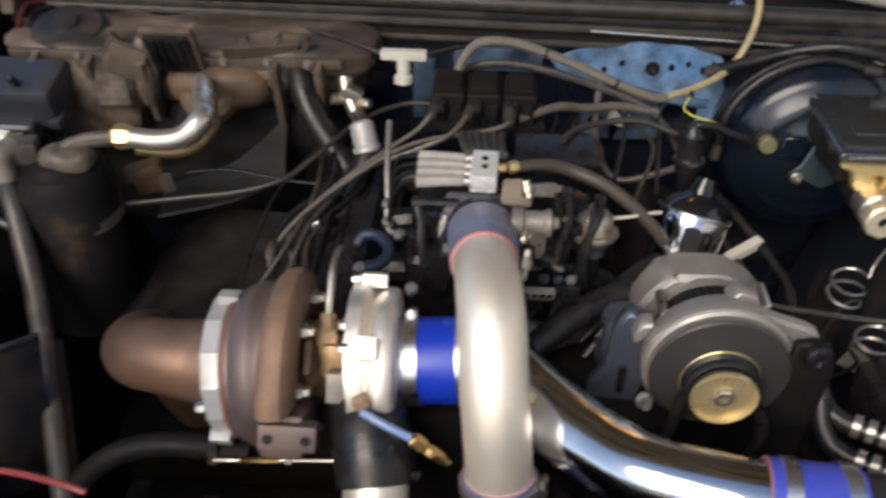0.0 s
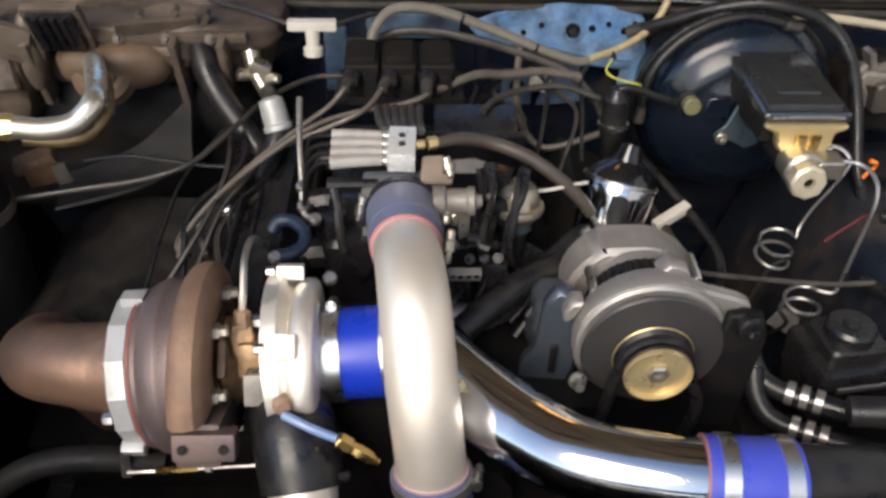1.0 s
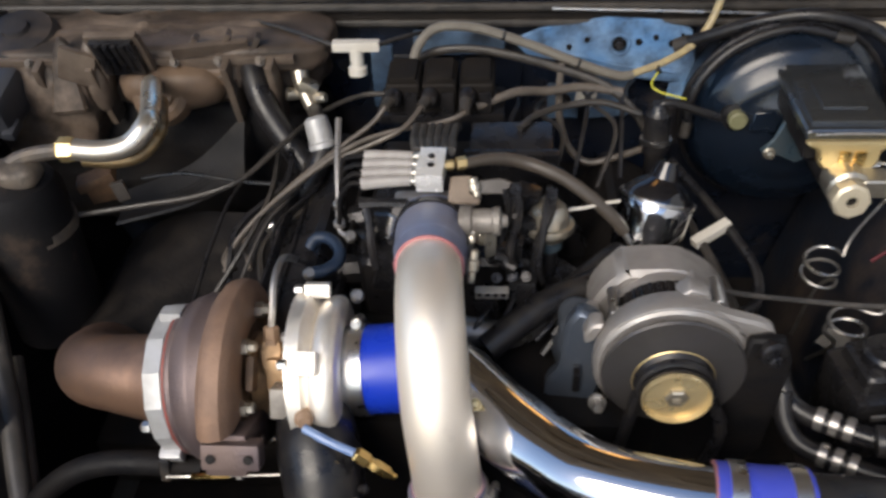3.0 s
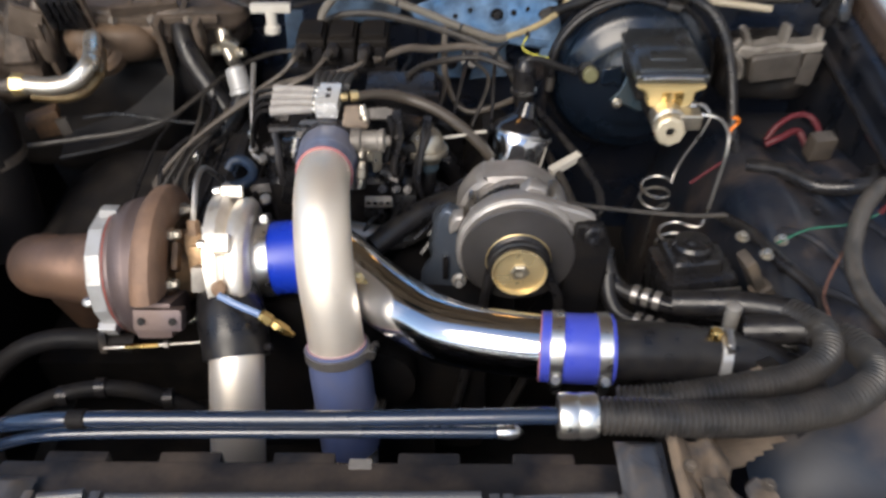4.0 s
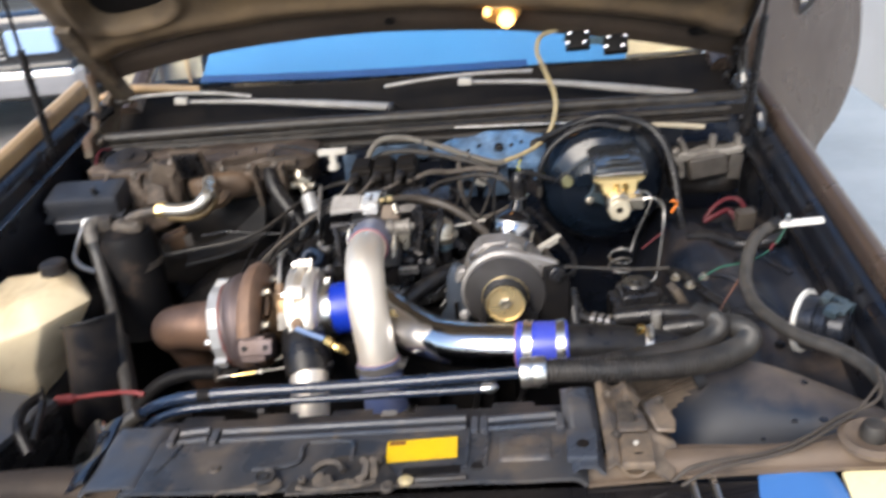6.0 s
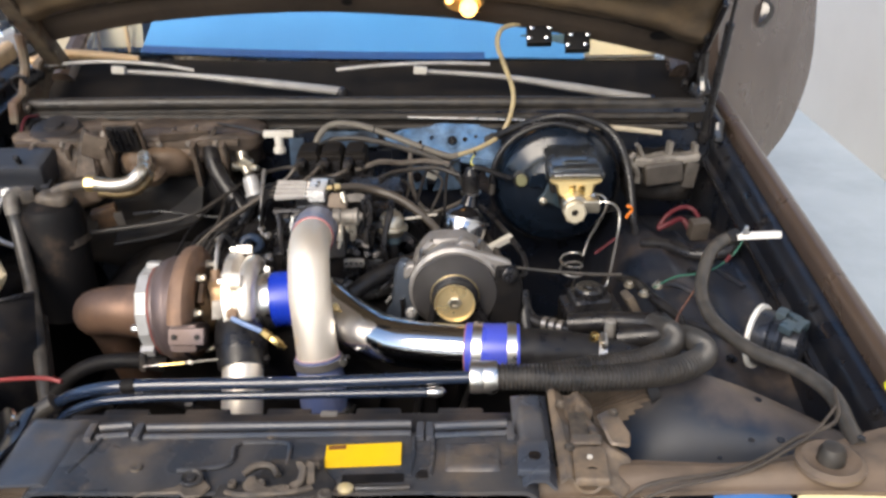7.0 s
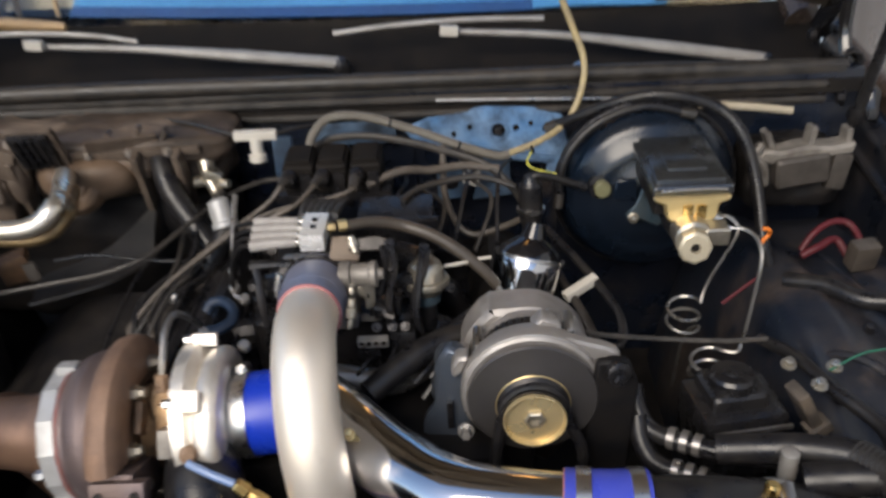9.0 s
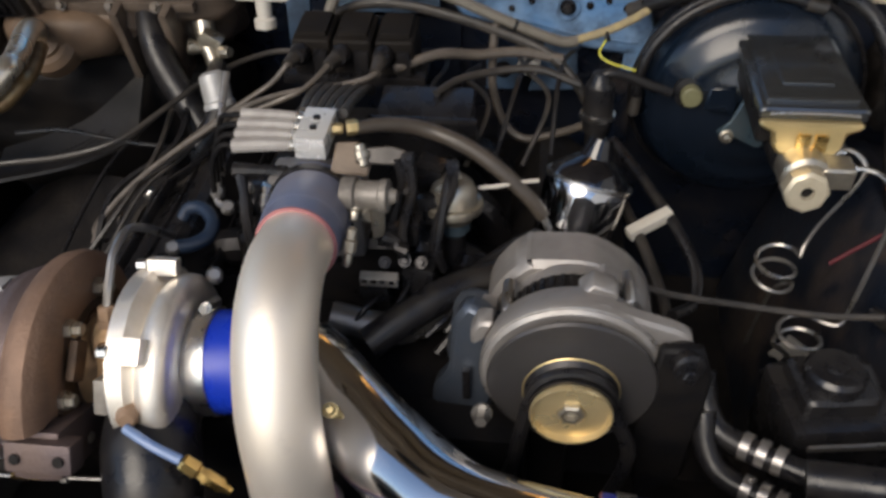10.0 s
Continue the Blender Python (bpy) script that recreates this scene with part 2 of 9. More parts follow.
hose_light = material("hose_light", (0.16, 0.145, 0.12), 0.42, second=(0.085, 0.075, 0.062), amount=0.6, scale=40)
# bright tan for trim; on the left fender it stands for sunlight on bronze
bright_tan = material("bright_tan", (0.56, 0.37, 0.18), 0.4, 0.1, second=(0.44, 0.29, 0.15), amount=0.6, scale=8, third=(0.15, 0.095, 0.06), third_scale=9, third_cut=0.64, coat=0.2, bump=0.1)
teal_metal = material("teal_metal", (0.07, 0.11, 0.14), 0.35, 0.6, second=(0.13, 0.14, 0.14), amount=0.5, scale=40)
silver_zinc = material("silver_zinc", (0.52, 0.48, 0.40), 0.36, 0.9, second=(0.32, 0.29, 0.24), amount=0.6, scale=60)
tan_cap = material("tan_cap", (0.32, 0.21, 0.13), 0.5, second=(0.20, 0.13, 0.085), amount=0.7, scale=20, bump=0.2)
# near black for black parts; on deep-lying parts it also carries their shade
deep_black = material("deep_black", (0.006, 0.006, 0.007), 0.6, second=(0.016, 0.013, 0.011), amount=0.6, scale=25, bump=0.4, spec=0.15)
band_steel = material("band_steel", (0.74, 0.73, 0.71), 0.42, 0.85, second=(0.55, 0.53, 0.50), amount=0.5, scale=60, rough_var=0.1)
tyre_rubber = material("tyre_rubber", (0.02, 0.02, 0.021), 0.75, second=(0.045, 0.042, 0.04), amount=0.5, bump=0.3)
lens_glass = material("lens_glass", (0.35, 0.5, 0.75), 0.08, coat=0.8, second=(0.3, 0.44, 0.68), amount=0.4, scale=8)
glass = material("glass", (0.9, 0.95, 0.95), 0.03, trans=1.0, rough_var=0.01)
battery_gray = material("battery_gray", (0.05, 0.052, 0.06), 0.4, second=(0.10, 0.095, 0.09), amount=0.6, scale=30)
latch_dark = material("latch_dark", (0.035, 0.036, 0.040), 0.45, 0.4, second=(0.085, 0.072, 0.060), amount=0.7, scale=40, third=(0.13, 0.10, 0.075), third_scale=26, third_cut=0.64, bump=0.4, bump_scale=300)
hose_brown = material("hose_brown", (0.070, 0.058, 0.047), 0.42, second=(0.034, 0.029, 0.025), amount=0.7, scale=40, bump=0.15)
clamp_bright = material("clamp_bright", (0.86, 0.84, 0.79), 0.30, 1.0, second=(0.62, 0.60, 0.55), amount=0.4, scale=60, rough_var=0.06)
band_dull = material("band_dull", (0.40, 0.38, 0.36), 0.36, 0.8, second=(0.25, 0.235, 0.22), amount=0.6, scale=60)
seam_red = material("seam_red", (0.25, 0.055, 0.040), 0.6, second=(0.12, 0.05, 0.04), amount=0.8, scale=50)
valve_olive = material("valve_olive", (0.17, 0.165, 0.085), 0.45, second=(0.10, 0.098, 0.058), amount=0.6, scale=40)
faded_red = material("faded_red", (0.26, 0.045, 0.045), 0.5, second=(0.17, 0.035, 0.035), amount=0.6, scale=30)
blue_grimy = material("blue_grimy", (0.045, 0.085, 0.15), 0.45, second=(0.09, 0.14, 0.21), amount=0.8, scale=22, third=(0.012, 0.018, 0.028), third_scale=18, third_cut=0.52, bump=0.2)
dome_tan = material("dome_tan", (0.130, 0.088, 0.058), 0.5, second=(0.055, 0.039, 0.029), amount=0.8, scale=18, third=(0.21, 0.15, 0.10), third_scale=9, third_cut=0.58, bump=0.3, spec=0.3)
gold_rust = material("gold_rust", (0.34, 0.215, 0.11), 0.45, 0.4, second=(0.17, 0.105, 0.055), amount=0.8, scale=50, bump=0.3)
pulley_gold = material("pulley_gold", (0.80, 0.65, 0.36), 0.30, 0.7, second=(0.62, 0.48, 0.26), amount=0.5, scale=40, rough_var=0.08)
plug_zinc = material("plug_zinc", (0.64, 0.57, 0.43), 0.38, 0.5, second=(0.46, 0.40, 0.29), amount=0.6, scale=60)
duct_gray = material("duct_gray", (0.018, 0.016, 0.015), 0.55, second=(0.008, 0.008, 0.008), amount=0.9, scale=22, third=(0.042, 0.036, 0.030), third_scale=13, third_cut=0.60, bump=0.25, bump_scale=500)
hood_tan = material("hood_tan", (0.145, 0.102, 0.058), 0.6, second=(0.082, 0.060, 0.040), amount=0.7, scale=9, third=(0.055, 0.042, 0.032), third_scale=5, third_cut=0.60, bump=0.35, bump_scale=120, spec=0.25)
hinge_dust = material("hinge_dust", (0.145, 0.110, 0.072), 0.6, second=(0.045, 0.036, 0.028), amount=0.9, scale=26, third=(0.11, 0.055, 0.03), third_scale=18, third_cut=0.60, bump=0.4)
shade_hem = material("shade_hem", (0.012, 0.055, 0.20), 0.5, second=(0.010, 0.045, 0.16), amount=0.6, scale=12)
teal_cloth = material("teal_cloth", (0.030, 0.060, 0.065), 0.5, second=(0.022, 0.045, 0.050), amount=0.6, scale=20)
vent_pane = material("vent_pane", (0.55, 0.68, 0.72), 0.10, second=(0.48, 0.60, 0.66), amount=0.4, scale=10, coat=0.5)
marker_amber = material("marker_amber", (0.80, 0.70, 0.42), 0.25, second=(0.72, 0.62, 0.36), amount=0.4, scale=14, coat=0.5)
# headlight glass: the blue it reflects is painted as base colour
head_blue_reflection = material("head_blue_reflection", (0.055, 0.16, 0.42), 0.15, second=(0.07, 0.18, 0.44), amount=0.4, scale=8, coat=0.3)
bulb_glow = bpy.data.materials.new("bulb_glow")
bulb_glow.use_nodes = True
bulb_glow.node_tree.nodes["Principled BSDF"].inputs["Emission Color"].default_value = (1.0, 0.50, 0.13, 1)
bulb_glow.node_tree.nodes["Principled BSDF"].inputs["Base Color"].default_value = (0.30, 0.10, 0.02, 1)
bulb_glow.node_tree.nodes["Principled BSDF"].inputs["Emission Strength"].default_value = 3.0


# ---- mesh helpers ----
def smooth_path(points, sub):
    """Catmull-Rom through the points."""
    pts = [Vector(p) for p in points]
    if len(pts) < 3:
        return pts
    out = []
    ext = [pts[0] * 2 - pts[1]] + pts + [pts[-1] * 2 - pts[-2]]
    for i in range(1, len(ext) - 2):
        a, b, c, d = ext[i - 1 : i + 3]
        for k in range(sub):
            u = k / sub
            out.append(0.5 * ((2 * b) + (c - a) * u + (2 * a - 5 * b + 4 * c - d) * u * u + (3 * b - a - 3 * c + d) * u ** 3))
    out.append(pts[-1])
    return out


def add_tube(bm, points, r, n=12, sub=7, caps=True, wave=0.0, pitch=0.006):
    """A round tube along a smooth path; r: one radius or one for each point. wave: depth of ribs every pitch."""
    path = smooth_path(points, sub)
    if wave:
        length = sum((b - a).length for a, b in zip(path, path[1:]))
        count = int(length / pitch * 4)
        dist = [0.0]
        for a, b in zip(path, path[1:]):
            dist.append(dist[-1] + (b - a).length)
        fine = []
        for i in range(count + 1):
            s = length * i / count
            k = max(0, min(len(path) - 2, int(np.searchsorted(dist, s)) - 1))
            u = (s - dist[k]) / max(1e-9, dist[k + 1] - dist[k])
            fine.append(path[k].lerp(path[k + 1], min(1, max(0, u))))
        path = fine
    m = len(path)
    if isinstance(r, (int, float)):
        radii = [r] * m
    else:
        radii = list(np.interp(np.linspace(0, len(r) - 1, m), range(len(r)), r))
    if wave:
        radii = [q - (wave if i % 4 in (0, 1) else 0) for i, q in enumerate(radii)]
    up = Vector((0, 0, 1))
    rings = []
    normal = None
    for i, p in enumerate(path):
        t = (path[min(m - 1, i + 1)] - path[max(0, i - 1)]).normalized()
        if normal is None:
            normal = t.orthogonal().normalized()
        normal = (normal - t * normal.dot(t)).normalized()
        side = t.cross(normal)
        rings.append([bm.verts.new(p + (normal * math.cos(a) + side * math.sin(a)) * radii[i]) for a in (2 * math.pi * k / n for k in range(n))])
    for a, b in zip(rings, rings[1:]):
        for k in range(n):
            bm.faces.new((a[k], a[(k + 1) % n], b[(k + 1) % n], b[k]))
    if caps:
        bm.faces.new(rings[0][::-1])
        bm.faces.new(rings[-1])
    return bm


def axis_matrix(origin, axis):
    return Matrix.Translation(origin) @ Vector(axis).normalized().to_track_quat("Z", "Y").to_matrix().to_4x4()


def add_lathe(bm, profile, origin, axis, n=32):
    """profile: (along, radius) pairs round the axis; the ends are closed."""
    m = axis_matrix(origin, axis)
    rings = []
    for a, r in profile:
        rings.append([bm.verts.new(m @ Vector((r * math.cos(2 * math.pi * k / n), r * math.sin(2 * math.pi * k / n), a))) for k in range(n)] if r > 1e-6
                     else [bm.verts.new(m @ Vector((0, 0, a)))])
    for a, b in zip(rings, rings[1:]):
        for k in range(n):
            if len(a) == 1 and len(b) == 1:
                continue
            if len(a) == 1:
                bm.faces.new((a[0], b[k], b[(k + 1) % n]))
            elif len(b) == 1:
                bm.faces.new((a[k], b[0], a[(k + 1) % n]))
            else:
                bm.faces.new((a[k], a[(k + 1) % n], b[(k + 1) % n], b[k]))
    for ring in (rings[0], rings[-1]):
        if len(ring) > 1:
            bm.faces.new(ring)
    return bm


def join_into(bm, tmp):
    me = bpy.data.meshes.new("tmp")
    tmp.to_mesh(me)
    tmp.free()
    bm.from_mesh(me)
    bpy.data.meshes.remove(me)
    return bm


def add_box(bm, center, size, rot=(0, 0, 0), bev=0.003, seg=2):
    tmp = bmesh.new()
    bmesh.ops.create_cube(tmp, size=1.0)
    for v in tmp.verts:
        v.co = Vector((v.co.x * size[0], v.co.y * size[1], v.co.z * size[2]))
    if bev:
        bmesh.ops.bevel(tmp, geom=tmp.edges[:], offset=min(bev, min(size) * 0.45), segments=seg, affect="EDGES", profile=0.7)
    tmp.transform(pose(*center, *rot))
    return join_into(bm, tmp)


def add_lump(bm, center, size, power=4.0, rough=0.01, n=26, m=16):
    """A rounded block with an uneven, moulded surface."""
    def f(u, v):
        a, b = 2 * math.pi * u, math.pi * (v - 0.5)
        d = Vector((math.cos(a) * math.cos(b), math.sin(a) * math.cos(b), math.sin(b)))
        k = sum(abs(q) ** power for q in d) ** (-1 / power)
        p = Vector((d.x * k * size[0] / 2, d.y * k * size[1] / 2, d.z * k * size[2] / 2))
        w = Vector(center) + p
        return w + d * rough * (noise.noise(w * 22) + 0.6 * noise.noise(w * 55))
    tmp = add_sheet(bmesh.new(), f, n * 2, m * 2)
    bmesh.ops.remove_doubles(tmp, verts=tmp.verts, dist=0.0004)
    return join_into(bm, tmp)


def add_plate(bm, outline, thick, m, bev=0.0015):
    """A flat plate: an outline in the plane z = 0 of the matrix m, thick upwards."""
    tmp = bmesh.new()
    face = tmp.faces.new([tmp.verts.new((x, y, 0)) for x, y in outline])
    got = bmesh.ops.extrude_face_region(tmp, geom=[face])
    for v in [g for g in got["geom"] if isinstance(g, bmesh.types.BMVert)]:
        v.co.z += thick
    bmesh.ops.recalc_face_normals(tmp, faces=tmp.faces)
    if bev:
        bmesh.ops.bevel(tmp, geom=tmp.edges[:], offset=bev, segments=1, affect="EDGES")
    tmp.transform(m)
    return join_into(bm, tmp)


def add_bolt(bm, p, axis, r=0.006, h=0.006):
    """A hex head on a washer."""
    add_lathe(bm, [(0, r * 1.5), (h * 0.25, r * 1.5), (h * 0.25, r * 1.4)], p, axis, 16)
    q = Vector(p) + Vector(axis).normalized() * h * 0.2
    add_lathe(bm, [(0, r), (h * 0.85, r), (h, r * 0.8)], q, axis, 6)
    return bm


def add_sheet(bm, f, nu, nv, thick=0.0):
    """A curved sheet: f(u, v) for u, v from 0 to 1; thick: its depth against the normal."""
    g = [[bm.verts.new(f(i / nu, j / nv)) for j in range(nv + 1)] for i in range(nu + 1)]
    faces = [bm.faces.new((g[i][j], g[i + 1][j], g[i + 1][j + 1], g[i][j + 1])) for i in range(nu) for j in range(nv)]
    if thick:
        bm.normal_update()
        bmesh.ops.solidify(bm, geom=faces, thickness=thick)
    return bm


def thing(name, at, label, category, group="", kind=""):
    ob = new(name)
    ob.empty_display_size = 0.05
    ob.location = at
    return tagged(ob, label, category, group, kind)


def anchor(ob):
    """The place of a thing; meshes are built in the world's own coordinates."""
    return Vector(ob.location)


def part(name, bm, mat, parent=None, label="", sharp=35):
    bmesh.ops.recalc_face_normals(bm, faces=bm.faces)
    me = bpy.data.meshes.new(name)
    bm.to_mesh(me)
    bm.free()
    me.polygons.foreach_set("use_smooth", [True] * len(me.polygons))
    me.set_sharp_from_angle(angle=radians(sharp))
    me.materials.append(mat)
    ob = new(name, me)
    if parent:
        ob.parent = parent
        ob.matrix_parent_inverse = Matrix.Translation(-anchor(parent))
    return tagged(ob, label)


def nb():
    return bmesh.new()


def pieces(name, bm, mat, parent=None, label="", sharp=35, near=0.011):
    """Each loose piece of bm becomes a part of its own; a head stays with its washer."""
    bm.verts.index_update()
    seen, islands = set(), []
    for v in bm.verts:
        if v.index in seen:
            continue
        stack, group = [v], []
        seen.add(v.index)
        while stack:
            q = stack.pop()
            group.append(q)
            for e in q.link_edges:
                o = e.other_vert(q)
                if o.index not in seen:
                    seen.add(o.index)
                    stack.append(o)
        islands.append((sum((q.co for q in group), Vector()) / len(group), group))
    groups = []
    for c, group in islands:
        for g in groups:
            if (g[0] - c).length < near:
                g[1].extend(group)
                break
        else:
            groups.append([c, list(group)])
    for c, group in groups:
        one, made = bmesh.new(), {}
        for q in group:
            made[q.index] = one.verts.new(q.co)
        for face in {f for q in group for f in q.link_faces}:
            one.faces.new([made[q.index] for q in face.verts])
        part(name, one, mat, parent, label, sharp)
    bm.free()


def worm_clamp(parent, p, axis, r, width=0.012, screw=(0, -1, 0.2), mat=None):
    """A screw clamp: band, housing and screw head."""
    ax = Vector(axis).normalized()
    band = part("hose_clamp", add_lathe(nb(), [(-width / 2, r), (-width / 2, r + 0.0016), (width / 2, r + 0.0016), (width / 2, r)], p, ax, 36), mat or band_steel, parent, "bright steel worm clamp")
    s = Vector(screw)
    s = (s - ax * s.dot(ax)).normalized()
    side = ax.cross(s)
    bm = nb()
    c = Vector(p) + s * (r + 0.005)
    add_lathe(bm, [(-0.011, 0.0055), (0.011, 0.0055), (0.011, 0.004), (0.017, 0.004)], c, side, 10)
    part("clamp_screw", bm, steel, band)
    return band


def hose(name, points, r, mat, label, n=12, sub=8, category="hose", group="", wave=0.0, pitch=0.006):
    """A bare hose, cable or wire: one mesh."""
    bm = add_tube(nb(), points, r, n, sub, wave=wave, pitch=pitch)
    ob = part(name, bm, mat)
    return tagged(ob, label, category, group)


# ---- ground and wall ----
bm = nb()
add_sheet(bm, lambda u, v: Vector(((u - 0.5) * 400, (v - 0.5) * 400, 0)), 40, 40)
tagged(part("ground", bm, concrete), "worn light grey concrete drive", "ground", kind="structure")
bm = add_box(nb(), (2.24, 3.0, 1.6), (0.18, 26.0, 3.2), bev=0.01)
tagged(part("wall_east", bm, stucco), "plain pale stucco wall beside the drive", "wall", kind="structure")

bm = add_box(nb(), (1.66, 3.0, 0.012), (0.98, 26.0, 0.024), bev=0.006)
tagged(part("pavement", bm, blue_concrete), "pale blue-grey concrete strip along the wall", "pavement", kind="structure")

# ---- the car ----
car = thing("car", (0, 0, 0), "bronze-brown car with its hood raised over a turbocharged engine", "car")


def fender_top(y, side=1):
    """Height of the fender crown; the car leans a little on its springs."""
    return 0.893 + 0.112 * (y - 0.63) + (-0.030 if side > 0 else 0.082)


def fender(side):
    """Outer skin with a rolled crown, an inner gutter and a bolt flange."""
    x0 = 0.80 if side > 0 else -0.856

    def skin(u, v):
        y = 0.02 + (1.44 if side > 0 else 1.50) * u
        z = fender_top(y, side) - (0.05 * max(0.0, 0.3 - y))
        prof = [(-0.012, -0.034), (-0.010, -0.004), (0.0, 0.004), (0.012, 0.004), (0.026, -0.010), (0.036, -0.05), (0.046, -0.16), (0.052, -0.40)]
        k = v * (len(prof) - 1)
        i = min(int(k), len(prof) - 2)
        a, b = prof[i], prof[i + 1]
        w = k - i
        return Vector((x0 + side * (a[0] + (b[0] - a[0]) * w), y, z + a[1] + (b[1] - a[1]) * w))

    # the left skin gets the brighter colour, with the sun on it painted in
    ob = part("fender", add_sheet(nb(), skin, 24, 21), body_paint if side > 0 else bright_tan, car, "bronze-brown front fender" if side > 0 else "front fender with sunlight put into its tan colour", 60)
    bm = nb()

    def gutter(u, v):
        y = 0.30 + 1.16 * u
        z = fender_top(y, side)
        prof = [(0.014, -0.030), (0.030, -0.032), (0.045, -0.045), (0.048, -0.075), (0.062, -0.080), (0.070, -0.12), (0.075, -0.26), (0.080, -0.42)]
        k = v * (len(prof) - 1)
        i = min(int(k), len(prof) - 2)
        a, b = prof[i], prof[i + 1]
        w = k - i
        return Vector((x0 - side * (a[0] + (b[0] - a[0]) * w), y, z + a[1] + (b[1] - a[1]) * w))

    add_sheet(bm, gutter, 20, 18)
    part("inner_fender", bm, fender_black, car, "dusty black inner fender", 50)
    bm = nb()
    for y in (0.42, 0.66, 0.92, 1.18, 1.38):
        add_bolt(bm, (x0 - side * 0.037, y, fender_top(y, side) - 0.038), (-0.6 * side, 0, 0.8), 0.006, 0.007)
    pieces("fender_bolt", bm, dark_metal, ob)
    edge = [(x0 - side * 0.064, y, fender_top(y, side) - 0.078) for y in (0.34, 0.6, 0.9, 1.2, 1.4)]
    part("seam_flange", add_tube(nb(), edge, 0.004, 8, 5), black_paint, car, "thin welded seam flange")


fender(1)
fender(-1)


# wheelhouses: the dusty humps inside both fenders
def wheelhouse(side, inner):
    def f(u, v):
        y = 0.40 + 0.86 * u
        outer = 0.735 if side > 0 else 0.80
        x = outer - (outer - inner + 0.06) * v
        hump = math.exp(-((y - 0.92) / 0.30) ** 2)
        edge = max(0.0, (inner + 0.05 - x) / 0.11)
        z = (0.700 if side > 0 else 0.640) + 0.080 * hump + 0.05 * max(0.0, x - 0.66) - 0.36 * edge ** 1.7
        z += 0.007 * noise.noise((x * 9, y * 9, 0.3)) + 0.007 * math.sin(x * 62 + y * 9) * math.exp(-((y - 0.8) / 0.22) ** 2)
        z += 0.012 / (1 + math.exp(-(y - 0.70 - 0.1 * x) / 0.004)) - 0.010 / (1 + math.exp(-(x - 0.60) / 0.004))
        return Vector((side * x, y, z))

    # left liner near black: the shade of the deep bay is in its colour
    part("wheelhouse", add_sheet(nb(), f, 40, 34, 0.004), liner_dust if side > 0 else deep_black, car, "dusty dark wheelhouse liner", 50)
    if side > 0:
        lift = Vector((0, 0, 0.003))
        for pts in (((0.62, 0.90), (0.50, 0.55), (0.38, 0.20)), ((0.48, 0.80), (0.40, 0.50), (0.36, 0.28)), ((0.80, 0.30), (0.62, 0.24), (0.48, 0.10))):
            part("pressed_ridge", add_tube(nb(), [f(u, v) + lift for u, v in pts], 0.0055, 8, 8), liner_dust, car)
        bm = nb()
        for u, v in ((0.30, 0.30), (0.42, 0.62), (0.55, 0.36), (0.66, 0.55), (0.74, 0.20)):
            add_bolt(bm, f(u, v) + lift, (0, -0.2, 1), 0.006, 0.006)
        pieces("liner_bolt", bm, dark_metal, car)


wheelhouse(1, 0.50)
wheelhouse(-1, 0.62)
# flat shelf in front of the wheelhouses and floor of the bay
for side in (1, -1):
    bm = add_sheet(nb(), lambda u, v: Vector((side * (0.76 - 0.26 * v), 0.28 + 0.20 * u, 0.62 - 0.10 * v)), 6, 6, 0.004)
    part("apron", bm, bay_paint, car)
bm = add_box(nb(), (0, 0.75, 0.34), (1.06, 1.06, 0.02))
part("splash_pan", bm, grime, car)
bm = add_box(nb(), (0, 0.20, 0.45), (1.5, 0.02, 0.52))
part("front_baffle", bm, grime, car)

# firewall and cowl
bm = add_box(nb(), (0.0, 1.30, 0.66), (1.52, 0.025, 0.62), bev=0.006)
fw = part("firewall", bm, bay_paint, car, "black firewall")
bm = nb()
for x, z, w, h in ((-0.05, 0.80, 0.22, 0.16), (0.20, 0.70, 0.18, 0.20), (0.62, 0.82, 0.2, 0.2)):
    add_box(bm, (x, 1.286, z), (w, 0.012, h), bev=0.005)
pieces("firewall_panel", bm, bay_paint, fw)
bm = nb()
for x in np.linspace(-0.68, 0.7, 12):
    add_bolt(bm, (x, 1.287, 0.945), (0, -1, 0), 0.006, 0.006)
pieces("firewall_bolt", bm, dark_metal, fw)


def cowl(u, v):
    x = -0.76 + 1.52 * u
    prof = [(1.278, 0.935), (1.285, 0.955), (1.31, 0.962), (1.335, 0.950), (1.345, 0.935), (1.40, 0.932), (1.46, 0.956), (1.52, 0.992), (1.56, 1.016)]
    k = v * (len(prof) - 1)
    i = min(int(k), len(prof) - 2)
    a, b = prof[i], prof[i + 1]
    w = k - i
    return Vector((x, a[0] + (b[0] - a[0]) * w - 0.03 * (1 - (x / 0.76) ** 2) * v, a[1] + (b[1] - a[1]) * w - 0.016 * x * v))


part("cowl_panel", add_sheet(nb(), cowl, 40, 32), cowl_plastic, car, "black cowl panel below the windshield", 50)
bm = nb()
add_tube(bm, [(-0.735, 1.305, 0.985), (-0.4, 1.295, 0.988), (0.0, 1.29, 0.984), (0.4, 1.295, 0.978), (0.735, 1.305, 0.966)], 0.013, 14, 8)
add_box(bm, (0, 1.302, 0.968), (1.46, 0.03, 0.012), bev=0.004)
part("weatherstrip", bm, old_rubber, car, "dusty black rubber hood seal")
bm = nb()
for z, y, r in ((0.957, 1.283, 0.007), (0.935, 1.279, 0.006)):
    add_tube(bm, [(-0.70, y, z + 0.004), (0, y - 0.006, z), (0.70, y, z - 0.01)], r, 10, 8)
pieces("cowl_ridge", bm, old_rubber, car, "pressed ridges under the seal")
bm = nb()
